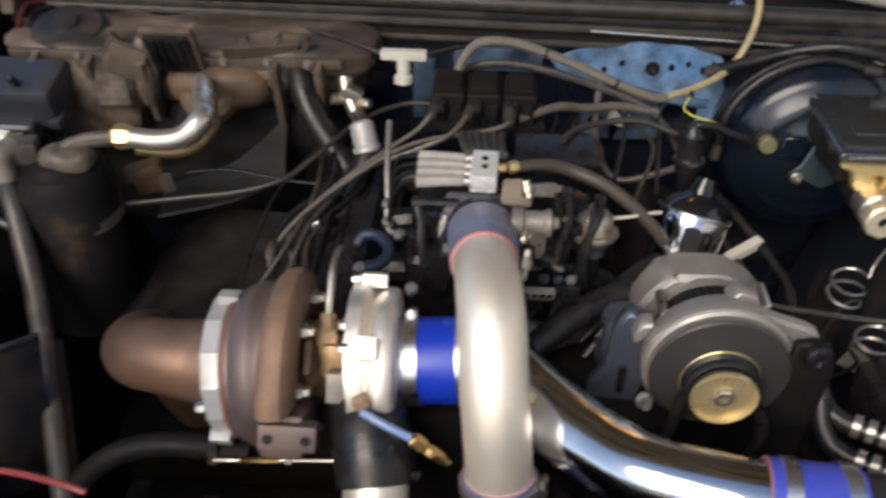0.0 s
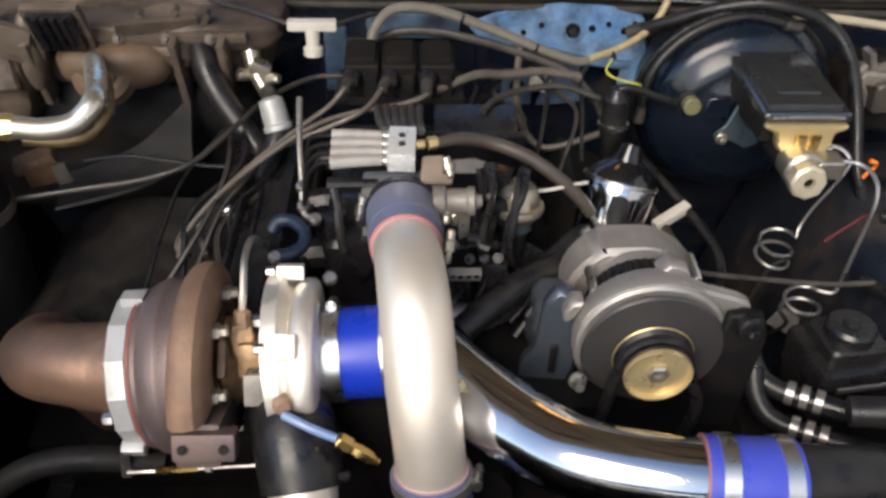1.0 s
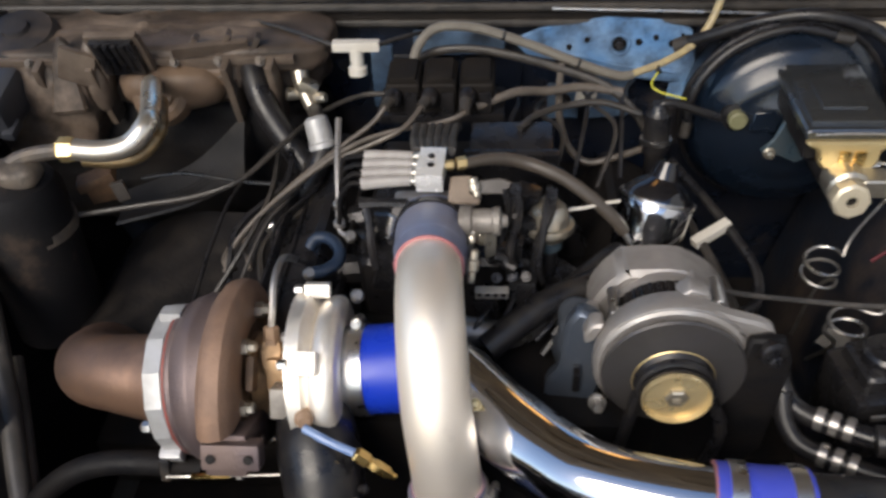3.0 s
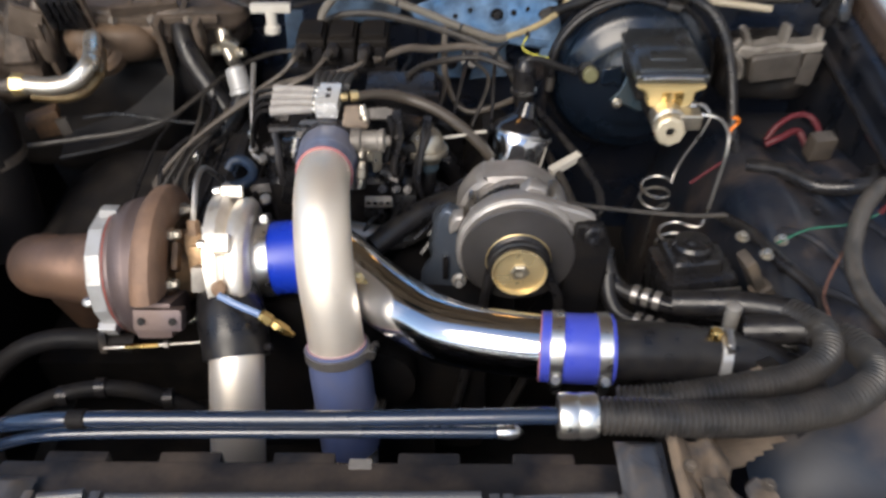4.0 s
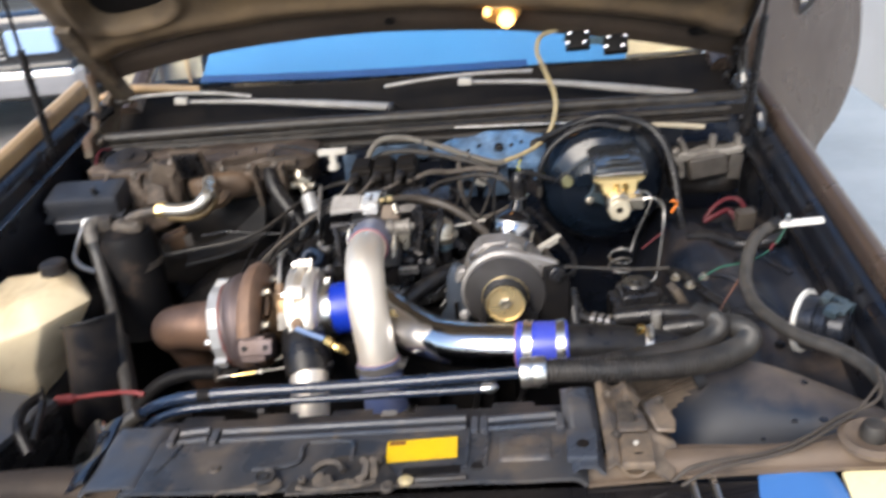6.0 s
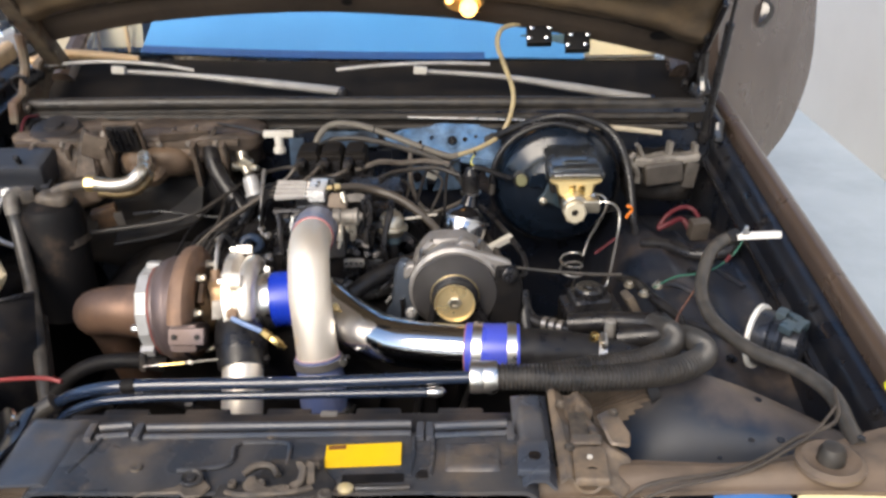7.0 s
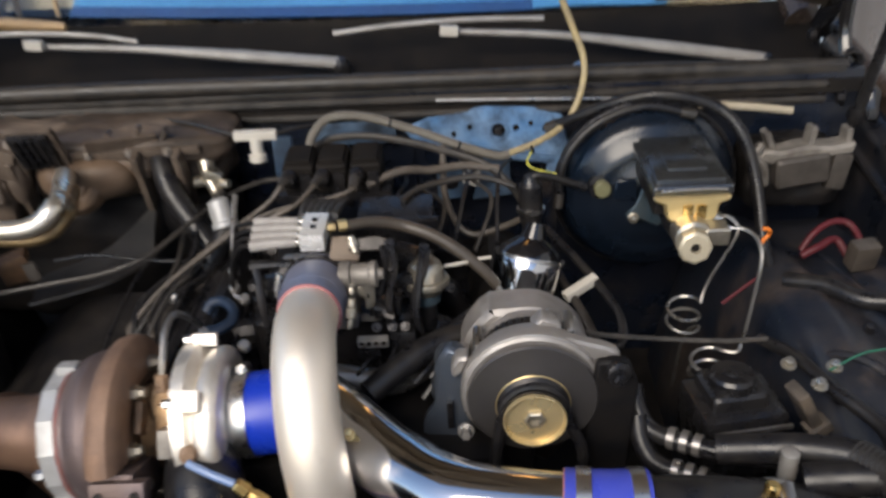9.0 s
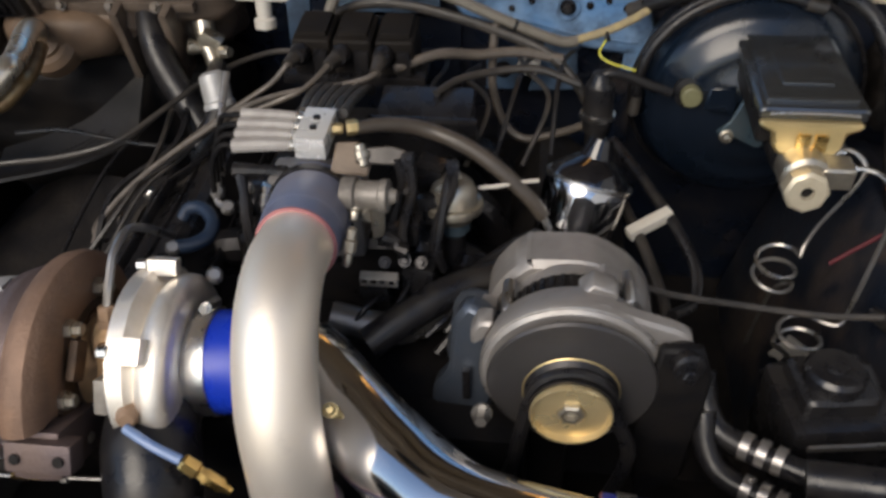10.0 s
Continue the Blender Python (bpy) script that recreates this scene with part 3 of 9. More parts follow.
for x, y, z in ((0.06, 1.40, 0.94), (0.34, 1.42, 0.945), (0.64, 1.42, 0.945), (-0.30, 1.42, 0.945), (-0.62, 1.42, 0.945)):
    add_bolt(bm, (x, y, z), (0, -0.3, 1), 0.008, 0.008)
pieces("cowl_screw", bm, steel, car)
bm = nb()
add_lathe(bm, [(0, 0.016), (0.016, 0.016), (0.02, 0.012)], (-0.03, 1.40, 0.935), (0, -0.2, 1), 16)
part("washer_nozzle", bm, dark_metal, car)
# bare edges of the cowl above the brake booster
bm = add_tube(nb(), [(0.10, 1.268, 0.957), (0.26, 1.266, 0.952), (0.40, 1.266, 0.946)], 0.0028, 8, 6)
part("cowl_drip_edge", bm, tube_steel, car, "thin bare edge of the cowl")
bm = add_tube(nb(), [(0.50, 1.252, 0.936), (0.57, 1.25, 0.930), (0.64, 1.245, 0.922)], 0.006, 8, 6)
part("cowl_drip_edge", bm, beige_cloth, car, "tan worn edge of the cowl")



# windshield, sunshade behind it, pillars, roof
def screen(offset):
    def f(u, v):
        x = (-0.70 + 1.40 * u) * (1 - 0.10 * v)
        bow = 0.06 * (1 - (2 * u - 1) ** 2)
        return Vector((x, 1.56 - bow + 0.58 * v + offset[0], 1.028 - 0.026 * x + 0.36 * v + offset[1]))
    return f


pane = part("windshield", add_sheet(nb(), screen((0, 0)), 24, 10, 0.005), glass, car, "raked windshield glass", 60)
pane.visible_shadow = False
bm = nb()
tmp_shade = screen((0.035, -0.014))
for k in range(3):
    add_sheet(bm, lambda u, v: tmp_shade(0.092 + 0.777 * (u + k) / 3, 0.012 + 0.93 * v) + Vector((0, 0, -0.003 * math.cos(u * math.pi * 2))), 14, 8, 0.004)
shade = part("sunshade", bm, sunshade_blue)
tagged(shade, "folded light blue sunshade behind the windshield", "sunshade")
bm = add_sheet(nb(), lambda u, v: tmp_shade(0.095 + 0.60 * u, 0.012 + 0.035 * v) + Vector((0, -0.006, 0)), 30, 2, 0.003)
part("hem", bm, shade_hem, shade, "dark blue sewn hem")
bm = add_box(nb(), (0, 1.86, 0.945), (1.36, 0.5, 0.05), bev=0.02)
dash = part("dashboard", bm, black_plastic, car, "dark dashboard top")
part("dash_mat", add_box(nb(), (0.61, 1.80, 0.974), (0.20, 0.40, 0.006), bev=0.002), cream_plastic, dash, "cream dashboard mat")
# what shows beside the sunshade: instrument hood, door trim with sunlight painted into its colour, pale door card with
# its posts
part("instrument_hood", add_box(nb(), (0.412, 1.64, 1.022), (0.145, 0.06, 0.046), (-20, 0, 0), 0.012, 3), teal_cloth, car, "dark green-grey instrument hood")
part("door_trim", add_sheet(nb(), lambda u, v: Vector((0.525 + 0.20 * u, 1.66 + 0.02 * v, 0.99 + 0.085 * v - 0.03 * u * v)), 8, 6, 0.006), cream_plastic, car, "door trim with sunlight put into its cream colour", 50)
part("door_trim", add_sheet(nb(), lambda u, v: Vector((-0.83 + 0.235 * u, 1.68 + 0.02 * v, 1.022 + 0.085 * v)), 8, 6, 0.006), beige_cloth, car, "pale beige door trim", 50)
for x in (-0.703, -0.628):
    part("trim_post", add_box(nb(), (x, 1.668, 1.06), (0.008, 0.010, 0.10), bev=0.002), bright_tan, car, "thin tan post")
part("cowl_corner", add_tube(nb(), [(-0.800, 1.49, 1.036), (-0.735, 1.495, 1.050), (-0.64, 1.50, 1.045), (-0.545, 1.50, 1.036)], [0.010, 0.013, 0.012, 0.008], 12, 6), bright_tan, car, "bright tan corner of the cowl")
for side in (-1, 1):
    bm = add_tube(nb(), [(side * 0.735, 1.50, 0.985), (side * 0.70, 1.85, 1.20), (side * 0.665, 2.16, 1.37)], [0.030, 0.026, 0.028], 10, 6)
    part("pillar", bm, body_paint, car)
    bm = add_box(nb(), (side * 0.50, 1.98, 1.10), (0.22, 0.10, 0.50), (-12, 0, 0), 0.05, 4)
    part("seat_back", bm, beige_cloth, car, "beige seat back")
bm = add_sheet(nb(), lambda u, v: Vector(((-0.66 + 1.32 * u), 2.12 + 1.3 * v, 1.36 + 0.05 * math.sin(math.pi * u) + 0.03 * math.sin(math.pi * v))), 14, 10, 0.02)
part("roof", bm, body_paint, car, "", 60)
bm = nb()
for side in (-1, 1):
    def flank(u, v):
        return Vector((side * (0.90 + 0.05 * math.sin(math.pi * v)), 2.35 + 2.0 * u, 0.25 + 0.72 * v))
    if side < 0:
        add_sheet(bm, lambda u, v: Vector((-0.90 - 0.05 * math.sin(math.pi * v), 1.62 + 2.8 * u, 0.25 + 0.72 * v)), 12, 10, 0.02)
    else:
        add_sheet(bm, lambda u, v: Vector((0.90 + 0.05 * math.sin(math.pi * v), 2.75 + 1.6 * u, 0.25 + 0.72 * v)), 8, 10, 0.02)
pieces("body_side", bm, body_paint, car)
for x in (-0.72, 0.72):
    for y in (0.93, 3.62):
        bm = add_lathe(nb(), [(-0.09, 0.19), (-0.095, 0.29), (-0.07, 0.315), (0.07, 0.315), (0.095, 0.29), (0.09, 0.19)], (x, y, 0.315), (1, 0, 0), 36)
        wheel = part("tyre", bm, tyre_rubber, car)
        bm = add_lathe(nb(), [(-0.08, 0.0), (-0.08, 0.19), (0.08, 0.19), (0.06, 0.10), (0.085, 0.06), (0.085, 0.0)], (x, y, 0.315), (1 if x > 0 else -1, 0, 0), 30)
        part("rim", bm, steel, wheel)
# cabin and tail, so that the car is whole
bm = add_sheet(nb(), lambda u, v: Vector((-0.66 + 1.32 * u - 0.04 * (1 - v) * (1 - 2 * u), 3.40 + 0.42 * v, 1.37 - 0.37 * v + 0.03 * math.sin(math.pi * u))), 14, 8, 0.006)
rear_pane = part("rear_window", bm, lens_glass, car, "tinted rear window", 60)
bm = add_sheet(nb(), lambda u, v: Vector((-0.86 + 1.72 * u, 3.78 + 0.62 * v, 0.985 + 0.03 * math.sin(math.pi * u) - 0.05 * v * v)), 16, 8, 0.012)
part("trunk_lid", bm, body_paint, car, "bronze-brown trunk lid", 60)
bm = add_sheet(nb(), lambda u, v: Vector((-0.90 + 1.80 * u, 4.42 - 0.03 * math.sin(math.pi * v), 0.25 + 0.70 * v)), 12, 8, 0.02)
part("rear_panel", bm, body_paint, car, "bronze-brown tail panel", 60)
for side in (-1, 1):
    bm = add_sheet(nb(), lambda u, v: Vector((side * (0.88 - 0.20 * v), 1.62 + 0.50 * v + (2.12 - 0.86 * v) * u, 0.965 + 0.385 * v)), 12, 8, 0.005)
    part("side_window", bm, lens_glass, car, "tinted side window", 60)
    bm = add_box(nb(), (side * 0.885, 3.0, 0.968), (0.05, 2.75, 0.02), bev=0.006)
    part("belt_trim", bm, chrome, car, "chrome belt trim")
bm = add_box(nb(), (0, 2.55, 0.40), (1.60, 3.3, 0.10), bev=0.03)
part("floor_pan", bm, grime, car)
# open driver's door with its mirror
A = Vector((0.90, 1.66, 0))
D = Vector((0.62, 0.78, 0)).normalized()


def door_skin(u, v):
    z = 0.34 + 0.92 * v
    out = 0.04 * math.sin(math.pi * min(1, v * 1.05))
    edge = 0.525 if z > 0.93 else max(0.16, 0.25 + math.sqrt(max(0.0, 0.275 ** 2 - (z - 0.93) ** 2)))
    p = A + D * (-0.16 + (edge + 0.16) * u)
    return Vector((p.x + D.y * out, p.y - D.x * out, z))


door = part("door", add_sheet(nb(), door_skin, 20, 46, 0.03), body_paint, car, "glossy bronze-brown front door standing open", 60)
bm = add_lathe(nb(), [(-0.075, 0.012), (-0.070, 0.036), (-0.04, 0.052), (-0.005, 0.056), (0.0, 0.050), (-0.003, 0.044)], (0.905, 1.735, 1.080), (-0.25, -0.8, 0.5), 28)
for v in bm.verts:
    v.co.x = 0.905 + (v.co.x - 0.905) * (1.15 if v.co.x < 0.905 else 1.9)
mirror = part("side_mirror", bm, black_paint, car, "black door mirror")
bm = add_lathe(nb(), [(-0.004, 0.047), (0.0, 0.047), (0.0012, 0.03), (0.0015, 0.0)], (0.905, 1.735, 1.080), (-0.25, -0.8, 0.5), 28)
part("mirror_face", bm, chrome, mirror)
bm = add_tube(nb(), [(0.835, 1.70, 0.955), (0.86, 1.72, 1.0), (0.89, 1.745, 1.04), (0.905, 1.76, 1.068)], [0.016, 0.024, 0.026, 0.02], 12, 5)
part("mirror_arm", bm, dull_alu, mirror, "grey mirror arm")
part("mirror_foot", add_lump(nb(), (0.925, 1.735, 0.99), (0.10, 0.03, 0.035), 3, 0.006), black_plastic, mirror)
part("vent_glass", add_plate(nb(), [(0, 0), (0.030, -0.01), (0.068, 0.128), (0.052, 0.135), (0.012, 0.05)], 0.006, pose(0.832, 1.70, 0.958, 78, 0, 0), 0.002), vent_pane, door, "pale blue corner glass")

# hood, tilted up on its hinges
TH = radians(46)


def hood_point(x, v, lift=0.0):
    lean = 0.011 - 0.045 * x + 0.03 * x * x
    return Vector((x, 1.45 - v * math.cos(TH) - lift * math.sin(TH), 1.03 + lean + v * math.sin(TH) - lift * math.cos(TH)))


def rear_edge(x):
    return 0.195 * (1 - (x / 0.76) ** 2)


HOOD_DOWN = (0, -math.sin(TH), -math.cos(TH))
hood = part("hood", add_sheet(nb(), lambda u, v: hood_point(-0.76 + 1.52 * u, rear_edge(-0.76 + 1.52 * u) * (1 - v) + 1.32 * v, -0.035), 30, 20, 0.004), body_paint, car, "bronze-brown hood standing open", 60)


def step(a, b, q):
    q = min(1.0, max(0.0, (q - a) / (b - a)))
    return q * q * (3 - 2 * q)


def lip(u, v):
    """Rolled rear lip of the pressed frame."""
    x = -0.745 + 1.49 * u
    d = 0.004 + 0.082 * v
    return hood_point(x, rear_edge(x) + d, 0.006 + 0.020 * step(0.0, 0.016, d) - 0.006 * step(0.05, 0.08, d) + 0.0015 * noise.noise((x * 6, d * 9, 0.2)))


rear_lip = part("rear_lip", add_sheet(nb(), lip, 70, 12, 0.004), hood_liner, hood, "dusty brown rolled rear lip of the hood", 50)

# pressed inner frame with openings to the outer skin
HOLES = ((-0.548, 0.238, 0.098, 0.070), (-0.50, 0.52, 0.15, 0.12), (-0.07, 0.262, 0.13, 0.050), (0.50, 0.245, 0.095, 0.058), (-0.10, 0.56, 0.16, 0.13), (0.44, 0.56, 0.16, 0.13))


def hole_level(x, d):
    """Below 1 inside an opening, just above 1 on its rolled rim."""
    return min((abs((x - cx_) / w_) ** 3 + abs((d - cd_) / h_) ** 3) ** (1 / 3) for cx_, cd_, w_, h_ in HOLES)


def inner_lift(x, d):
    lift = 0.006 + 0.022 * step(0.076, 0.100, d)
    lift += 0.012 * math.exp(-((d - 0.128) / 0.022) ** 2)
    lift += 0.014 * math.exp(-((abs(x) - 0.69) / 0.045) ** 4)
    q = hole_level(x, d)
    lift += 0.010 * math.exp(-((q - 1.22) / 0.12) ** 2) - 0.032 * (1 - step(0.94, 1.10, q))
    return lift + 0.003 * noise.noise((x * 8, d * 8, 0.7)) + 0.0012 * noise.noise((x * 40, d * 40, 0.1))


def frame_sheet(u, v):
    x = -0.735 + 1.47 * u
    d = 0.078 + 0.36 * min(v, 0.6) / 0.6 + 0.66 * max(0.0, v - 0.6) / 0.4
    return hood_point(x, rear_edge(x) + d * (1.30 - rear_edge(x)) / 1.10, inner_lift(x, d))


bm = add_sheet(nb(), frame_sheet, 170, 100, 0.003)
part("hood_frame", bm, hood_tan, hood, "dusty tan pressed frame under the hood", 50)
# black discs laid on the frame for the shade inside small holes
bm = nb()
for x, d, r in ((-0.013, 0.062, 0.011), (0.640, 0.094, 0.016), (-0.698, 0.22, 0.012)):
    add_lathe(bm, [(0.0, r), (0.002, r), (0.002, r * 0.6), (0.0, 0.0)], hood_point(x, rear_edge(x) + d, 0.030), HOOD_DOWN, 20)
for v in bm.verts:
    if v.co.x > 0.5:
        v.co.x = 0.640 + (v.co.x - 0.640) * 1.6
pieces("hood_hole_shade", bm, deep_black, hood, "black disc painted as the shade in a hole")
# black sheets in the bottom of two pockets, painted as the shade of openings
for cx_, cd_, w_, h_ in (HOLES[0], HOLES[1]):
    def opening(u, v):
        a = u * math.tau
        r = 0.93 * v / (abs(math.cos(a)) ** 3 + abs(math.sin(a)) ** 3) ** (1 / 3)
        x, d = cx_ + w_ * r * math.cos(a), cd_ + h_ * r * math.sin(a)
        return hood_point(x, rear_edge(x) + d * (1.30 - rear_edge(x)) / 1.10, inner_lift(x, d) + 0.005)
    part("opening_shade", add_sheet(nb(), opening, 48, 6), deep_black, hood, "black sheet painted as the shade in an opening", 60)
# under-hood lamp with its reflector
lamp_at = hood_point(0.231, 0.270, 0.030)
bm = add_lathe(nb(), [(0, 0.030), (0.006, 0.030), (0.010, 0.026), (0.004, 0.016)], lamp_at, HOOD_DOWN, 24)
for v in bm.verts:
    v.co.x = 0.222 + (v.co.x - 0.231) * 1.35
part("hood_lamp", bm, zinc_gold, hood, "small lamp socket on the hood")
bm = add_lathe(nb(), [(0.004, 0.010), (0.012, 0.0165), (0.022, 0.0185), (0.032, 0.013), (0.036, 0.0)], lamp_at, HOOD_DOWN, 20)
part("bulb", bm, bulb_glow, hood, "small lit warm bulb")
bm = add_lathe(nb(), [(0.004, 0.006), (0.010, 0.008), (0.020, 0.008), (0.026, 0.0)], hood_point(0.193, 0.288, 0.028), HOOD_DOWN, 16)
part("bulb", bm, bulb_glow, hood, "small lit warm bulb")
# switch block screwed to the hood's rear edge
for x in (0.379, 0.462):
    c = hood_point(x, rear_edge(x) + 0.020, 0.040)
    bm = add_box(nb(), c, (0.052, 0.022, 0.045), (-35, 0, 0), 0.004)
    part("terminal_block", bm, deep_black, hood, "black block with chrome screws")
    bm = nb()
    for dx in (-0.018, 0.018):
        for dz in (-0.011, 0.011):
            add_lathe(bm, [(0, 0.0055), (0.005, 0.005), (0.007, 0.0)], c + Vector((dx + dz * 0.3, dz * 0.57 - 0.0095, dz * 0.82 + 0.0068)), (0, -0.82, 0.57), 12)
    pieces("terminal_screw", bm, chrome, hood)
# hinges and gas struts
for side in (-1, 1):
    z0 = 0.045 if side < 0 else -0.015
    hx = side * 0.752
    mat = hinge_dust if side < 0 else black_paint
    bm = add_plate(nb(), [(1.24, 0.915), (1.40, 0.925), (1.455, 0.985), (1.44, 1.020), (1.395, 1.010), (1.36, 0.975), (1.25, 0.960)], 0.020, Matrix.Translation((hx, 0, z0)) @ Matrix(((0, 0, 1, 0), (1, 0, 0, 0), (0, 1, 0, 0), (0, 0, 0, 1))), 0.003)
    hinge = part("hood_hinge", bm, mat, car, "dust-caked hood hinge" if side < 0 else "dark glossy hood hinge")
    bm = add_plate(nb(), [(1.43, 0.985), (1.46, 1.005), (1.40, 1.075), (1.24, 1.225), (1.215, 1.205), (1.355, 1.065)], 0.038 if side < 0 else 0.014, Matrix.Translation((hx - side * 0.022, 0, z0)) @ Matrix(((0, 0, 1, 0), (1, 0, 0, 0), (0, 1, 0, 0), (0, 0, 0, 1))), 0.003)
    part("upper_arm", bm, mat, hinge)
    part("lower_link", add_tube(nb(), [(hx - side * 0.012, 1.30, 0.955 + z0), (hx - side * 0.010, 1.345, 1.02 + z0), (hx - side * 0.012, 1.345, 1.085 + z0)], 0.011, 8, 5), mat, hinge)
    bm = nb()
    for y, z in ((1.28, 0.94), (1.425, 0.995), (1.355, 1.075), (1.30, 1.13)):
        add_bolt(bm, (hx - side * 0.024, y, z + z0), (-side, 0, 0), 0.009, 0.008)
    pieces("hinge_bolt", bm, dark_metal if side > 0 else latch_rust, hinge)
    coil = [(hx - side * 0.005 + 0.017 * math.cos(k * 0.8), 1.31 + 0.010 * k / 8, 0.985 + z0 + 0.017 * math.sin(k * 0.8)) for k in range(72)]
    part("hinge_spring", add_tube(nb(), coil, 0.0035, 6, 1), dark_metal, hinge)
    foot, top = (Vector((-0.787, 1.180, 1.000)), hood_point(-0.735, 0.50, 0.03)) if side < 0 else (Vector((0.716, 1.20, 0.925)), hood_point(0.725, 0.52, 0.03))
    part("strut_ball", add_lathe(nb(), [(-0.012, 0.008), (0.0, 0.014), (0.016, 0.012), (0.02, 0.0)], foot, (0, -0.1, 1), 14), dark_metal, car)
    bm = add_tube(nb(), [foot, foot.lerp(top, 0.55)], 0.0085, 12, 2)
    strut = part("hood_strut", bm, black_plastic, car, "black gas strut holding up the hood")
    part("strut_rod", add_tube(nb(), [foot.lerp(top, 0.55), top], 0.004, 10, 2), dark_metal, strut)

# ---- front end ----
for side in (-1, 1):
    bm = nb()

    def tie(u, v):
        x = side * (0.30 + 0.52 * u)
        front = 0.250 + 0.012 * math.sin(math.pi * u) - 0.012 * u
        back = 0.30 + 0.075 * u ** 2 + 0.012 * math.sin(u * 9)
        y = front + (back - front) * v
        z = 0.812 + 0.012 * math.exp(-((v - 0.5) / 0.3) ** 4) + 0.012 * u
        return Vector((x, y, z))
    add_sheet(bm, tie, 26, 12, 0.006)
    tie_bar = part("radiator_support", bm, dusty_tan if side > 0 else hood_liner, car, "dusty tan-stained upper radiator support" if side > 0 else "dark brown upper radiator support", 50)
bm = nb()
for side in (-1, 1):
    for x, y, r in ((0.567, 0.331, 0.006), (0.602, 0.330, 0.008), (0.520, 0.299, 0.004), (0.70, 0.33, 0.007)):
        add_lathe(bm, [(0, r * 0.7), (0.0012, r * 0.7)], (side * x, y, 0.825 + 0.012 * (x - 0.30) / 0.52), (0, 0, 1), 16)
pieces("support_hole", bm, black_plastic, tie_bar, "dark bolt holes")
for side in (-1, 1):
    p = (side * 0.645, 0.285, 0.832)
    bm = add_lathe(nb(), [(0, 0.040), (0.006, 0.040), (0.010, 0.033), (0.006, 0.026)], p, (0, 0, 1), 28)
    part("bumper_cup", bm, dusty_tan, tie_bar)
    bm = add_lathe(nb(), [(0.0, 0.017), (0.018, 0.016), (0.026, 0.012), (0.03, 0.0)], p, (0, 0, 1), 18)
    part("rubber_stop", bm, old_rubber, tie_bar, "dusty rubber hood stop")

# radiator cover: a black panel with pressed steps
cover = thing("radiator_cover", (0, 0.30, 0.80), "scuffed black plastic radiator cover panel with a yellow label", "cover")


def cover_sheet(x0, x1, y0, y1, z, front=True):
    def f(u, v):
        x, y = x0 + (x1 - x0) * u, y0 + (y1 - y0) * v
        e = min(u * abs(x1 - x0), (1 - u) * abs(x1 - x0), v * abs(y1 - y0) if front else 1.0, (1 - v) * abs(y1 - y0))
        zz = z - 0.012 * math.exp(-(e / 0.008) ** 2) + 0.0022 * noise.noise((x * 14, y * 14, 1.7)) + 0.0010 * noise.noise((x * 45, y * 45, 0.4))
        return Vector((x, y, zz))
    return f


bm = nb()
add_sheet(bm, cover_sheet(-0.30, 0.300, 0.236, 0.356, 0.836, False), 60, 24, 0.006)
part("panel", bm, cover_plastic, cover, "", 60)
bm = nb()
for x0, x1 in ((-0.245, -0.205), (-0.185, 0.148), (0.178, 0.268)):
    add_tube(bm, [(x0, 0.350, 0.8400), (x1, 0.354, 0.8410)], 0.0055, 10, 2)
    add_tube(bm, [(x0, 0.335, 0.8375), (x1, 0.339, 0.8385)], 0.0040, 8, 2)
for x in (-0.255, -0.195, 0.160, 0.172, 0.272):
    add_box(bm, (x, 0.343, 0.8375), (0.010, 0.030, 0.010), bev=0.003)
pieces("ridge", bm, blue_gray_plastic, cover, "rounded rear ridge")
bm = nb()
add_tube(bm, [(-0.058, 0.324, 0.838), (-0.066, 0.310, 0.839), (-0.064, 0.288, 0.839), (-0.078, 0.276, 0.839), (-0.125, 0.271, 0.838)], 0.003, 8, 4)
add_tube(bm, [(-0.058, 0.322, 0.838), (-0.01, 0.322, 0.838), (0.002, 0.312, 0.838), (0.004, 0.28, 0.838)], 0.003, 8, 4)
for x in (0.152, 0.176):
    add_tube(bm, [(x, 0.335, 0.8372), (x + 0.001, 0.300, 0.8372), (x - 0.002, 0.262, 0.8368)], 0.0026, 8, 4)
add_tube(bm, [(-0.238, 0.334, 0.8372), (-0.244, 0.305, 0.8372), (-0.256, 0.268, 0.8366)], 0.0026, 8, 4)
pieces("pressed_edge", bm, cover_plastic, cover)
bm = nb()
add_sheet(bm, cover_sheet(0.184, 0.266, 0.262, 0.330, 0.8410), 20, 20, 0.004)
part("raised_pad", bm, cover_plastic, cover, "", 60)
bm = nb()
add_sheet(bm, cover_sheet(0.276, 0.322, 0.245, 0.425, 0.8435, False), 16, 30, 0.004)
part("end_rib", bm, blue_gray_plastic, cover, "", 60)
bm = add_box(nb(), (0.296, 0.284, 0.8435), (0.038, 0.056, 0.012), (0, 0, -3), 0.0058, 4)
part("bolt_boss", bm, blue_gray_plastic, cover, "dusty raised bolt boss")
bm = add_lathe(nb(), [(0, 0.0075), (0.0015, 0.0075), (0.0015, 0.0)], (0.297, 0.281, 0.8495), (0, 0, 1), 16)
part("bolt_hole", bm, black_paint, cover)
bm = nb()
add_sheet(bm, cover_sheet(-0.352, -0.262, 0.245, 0.385, 0.839, False), 20, 30, 0.004)
part("end_rib", bm, blue_gray_plastic, cover, "", 60)
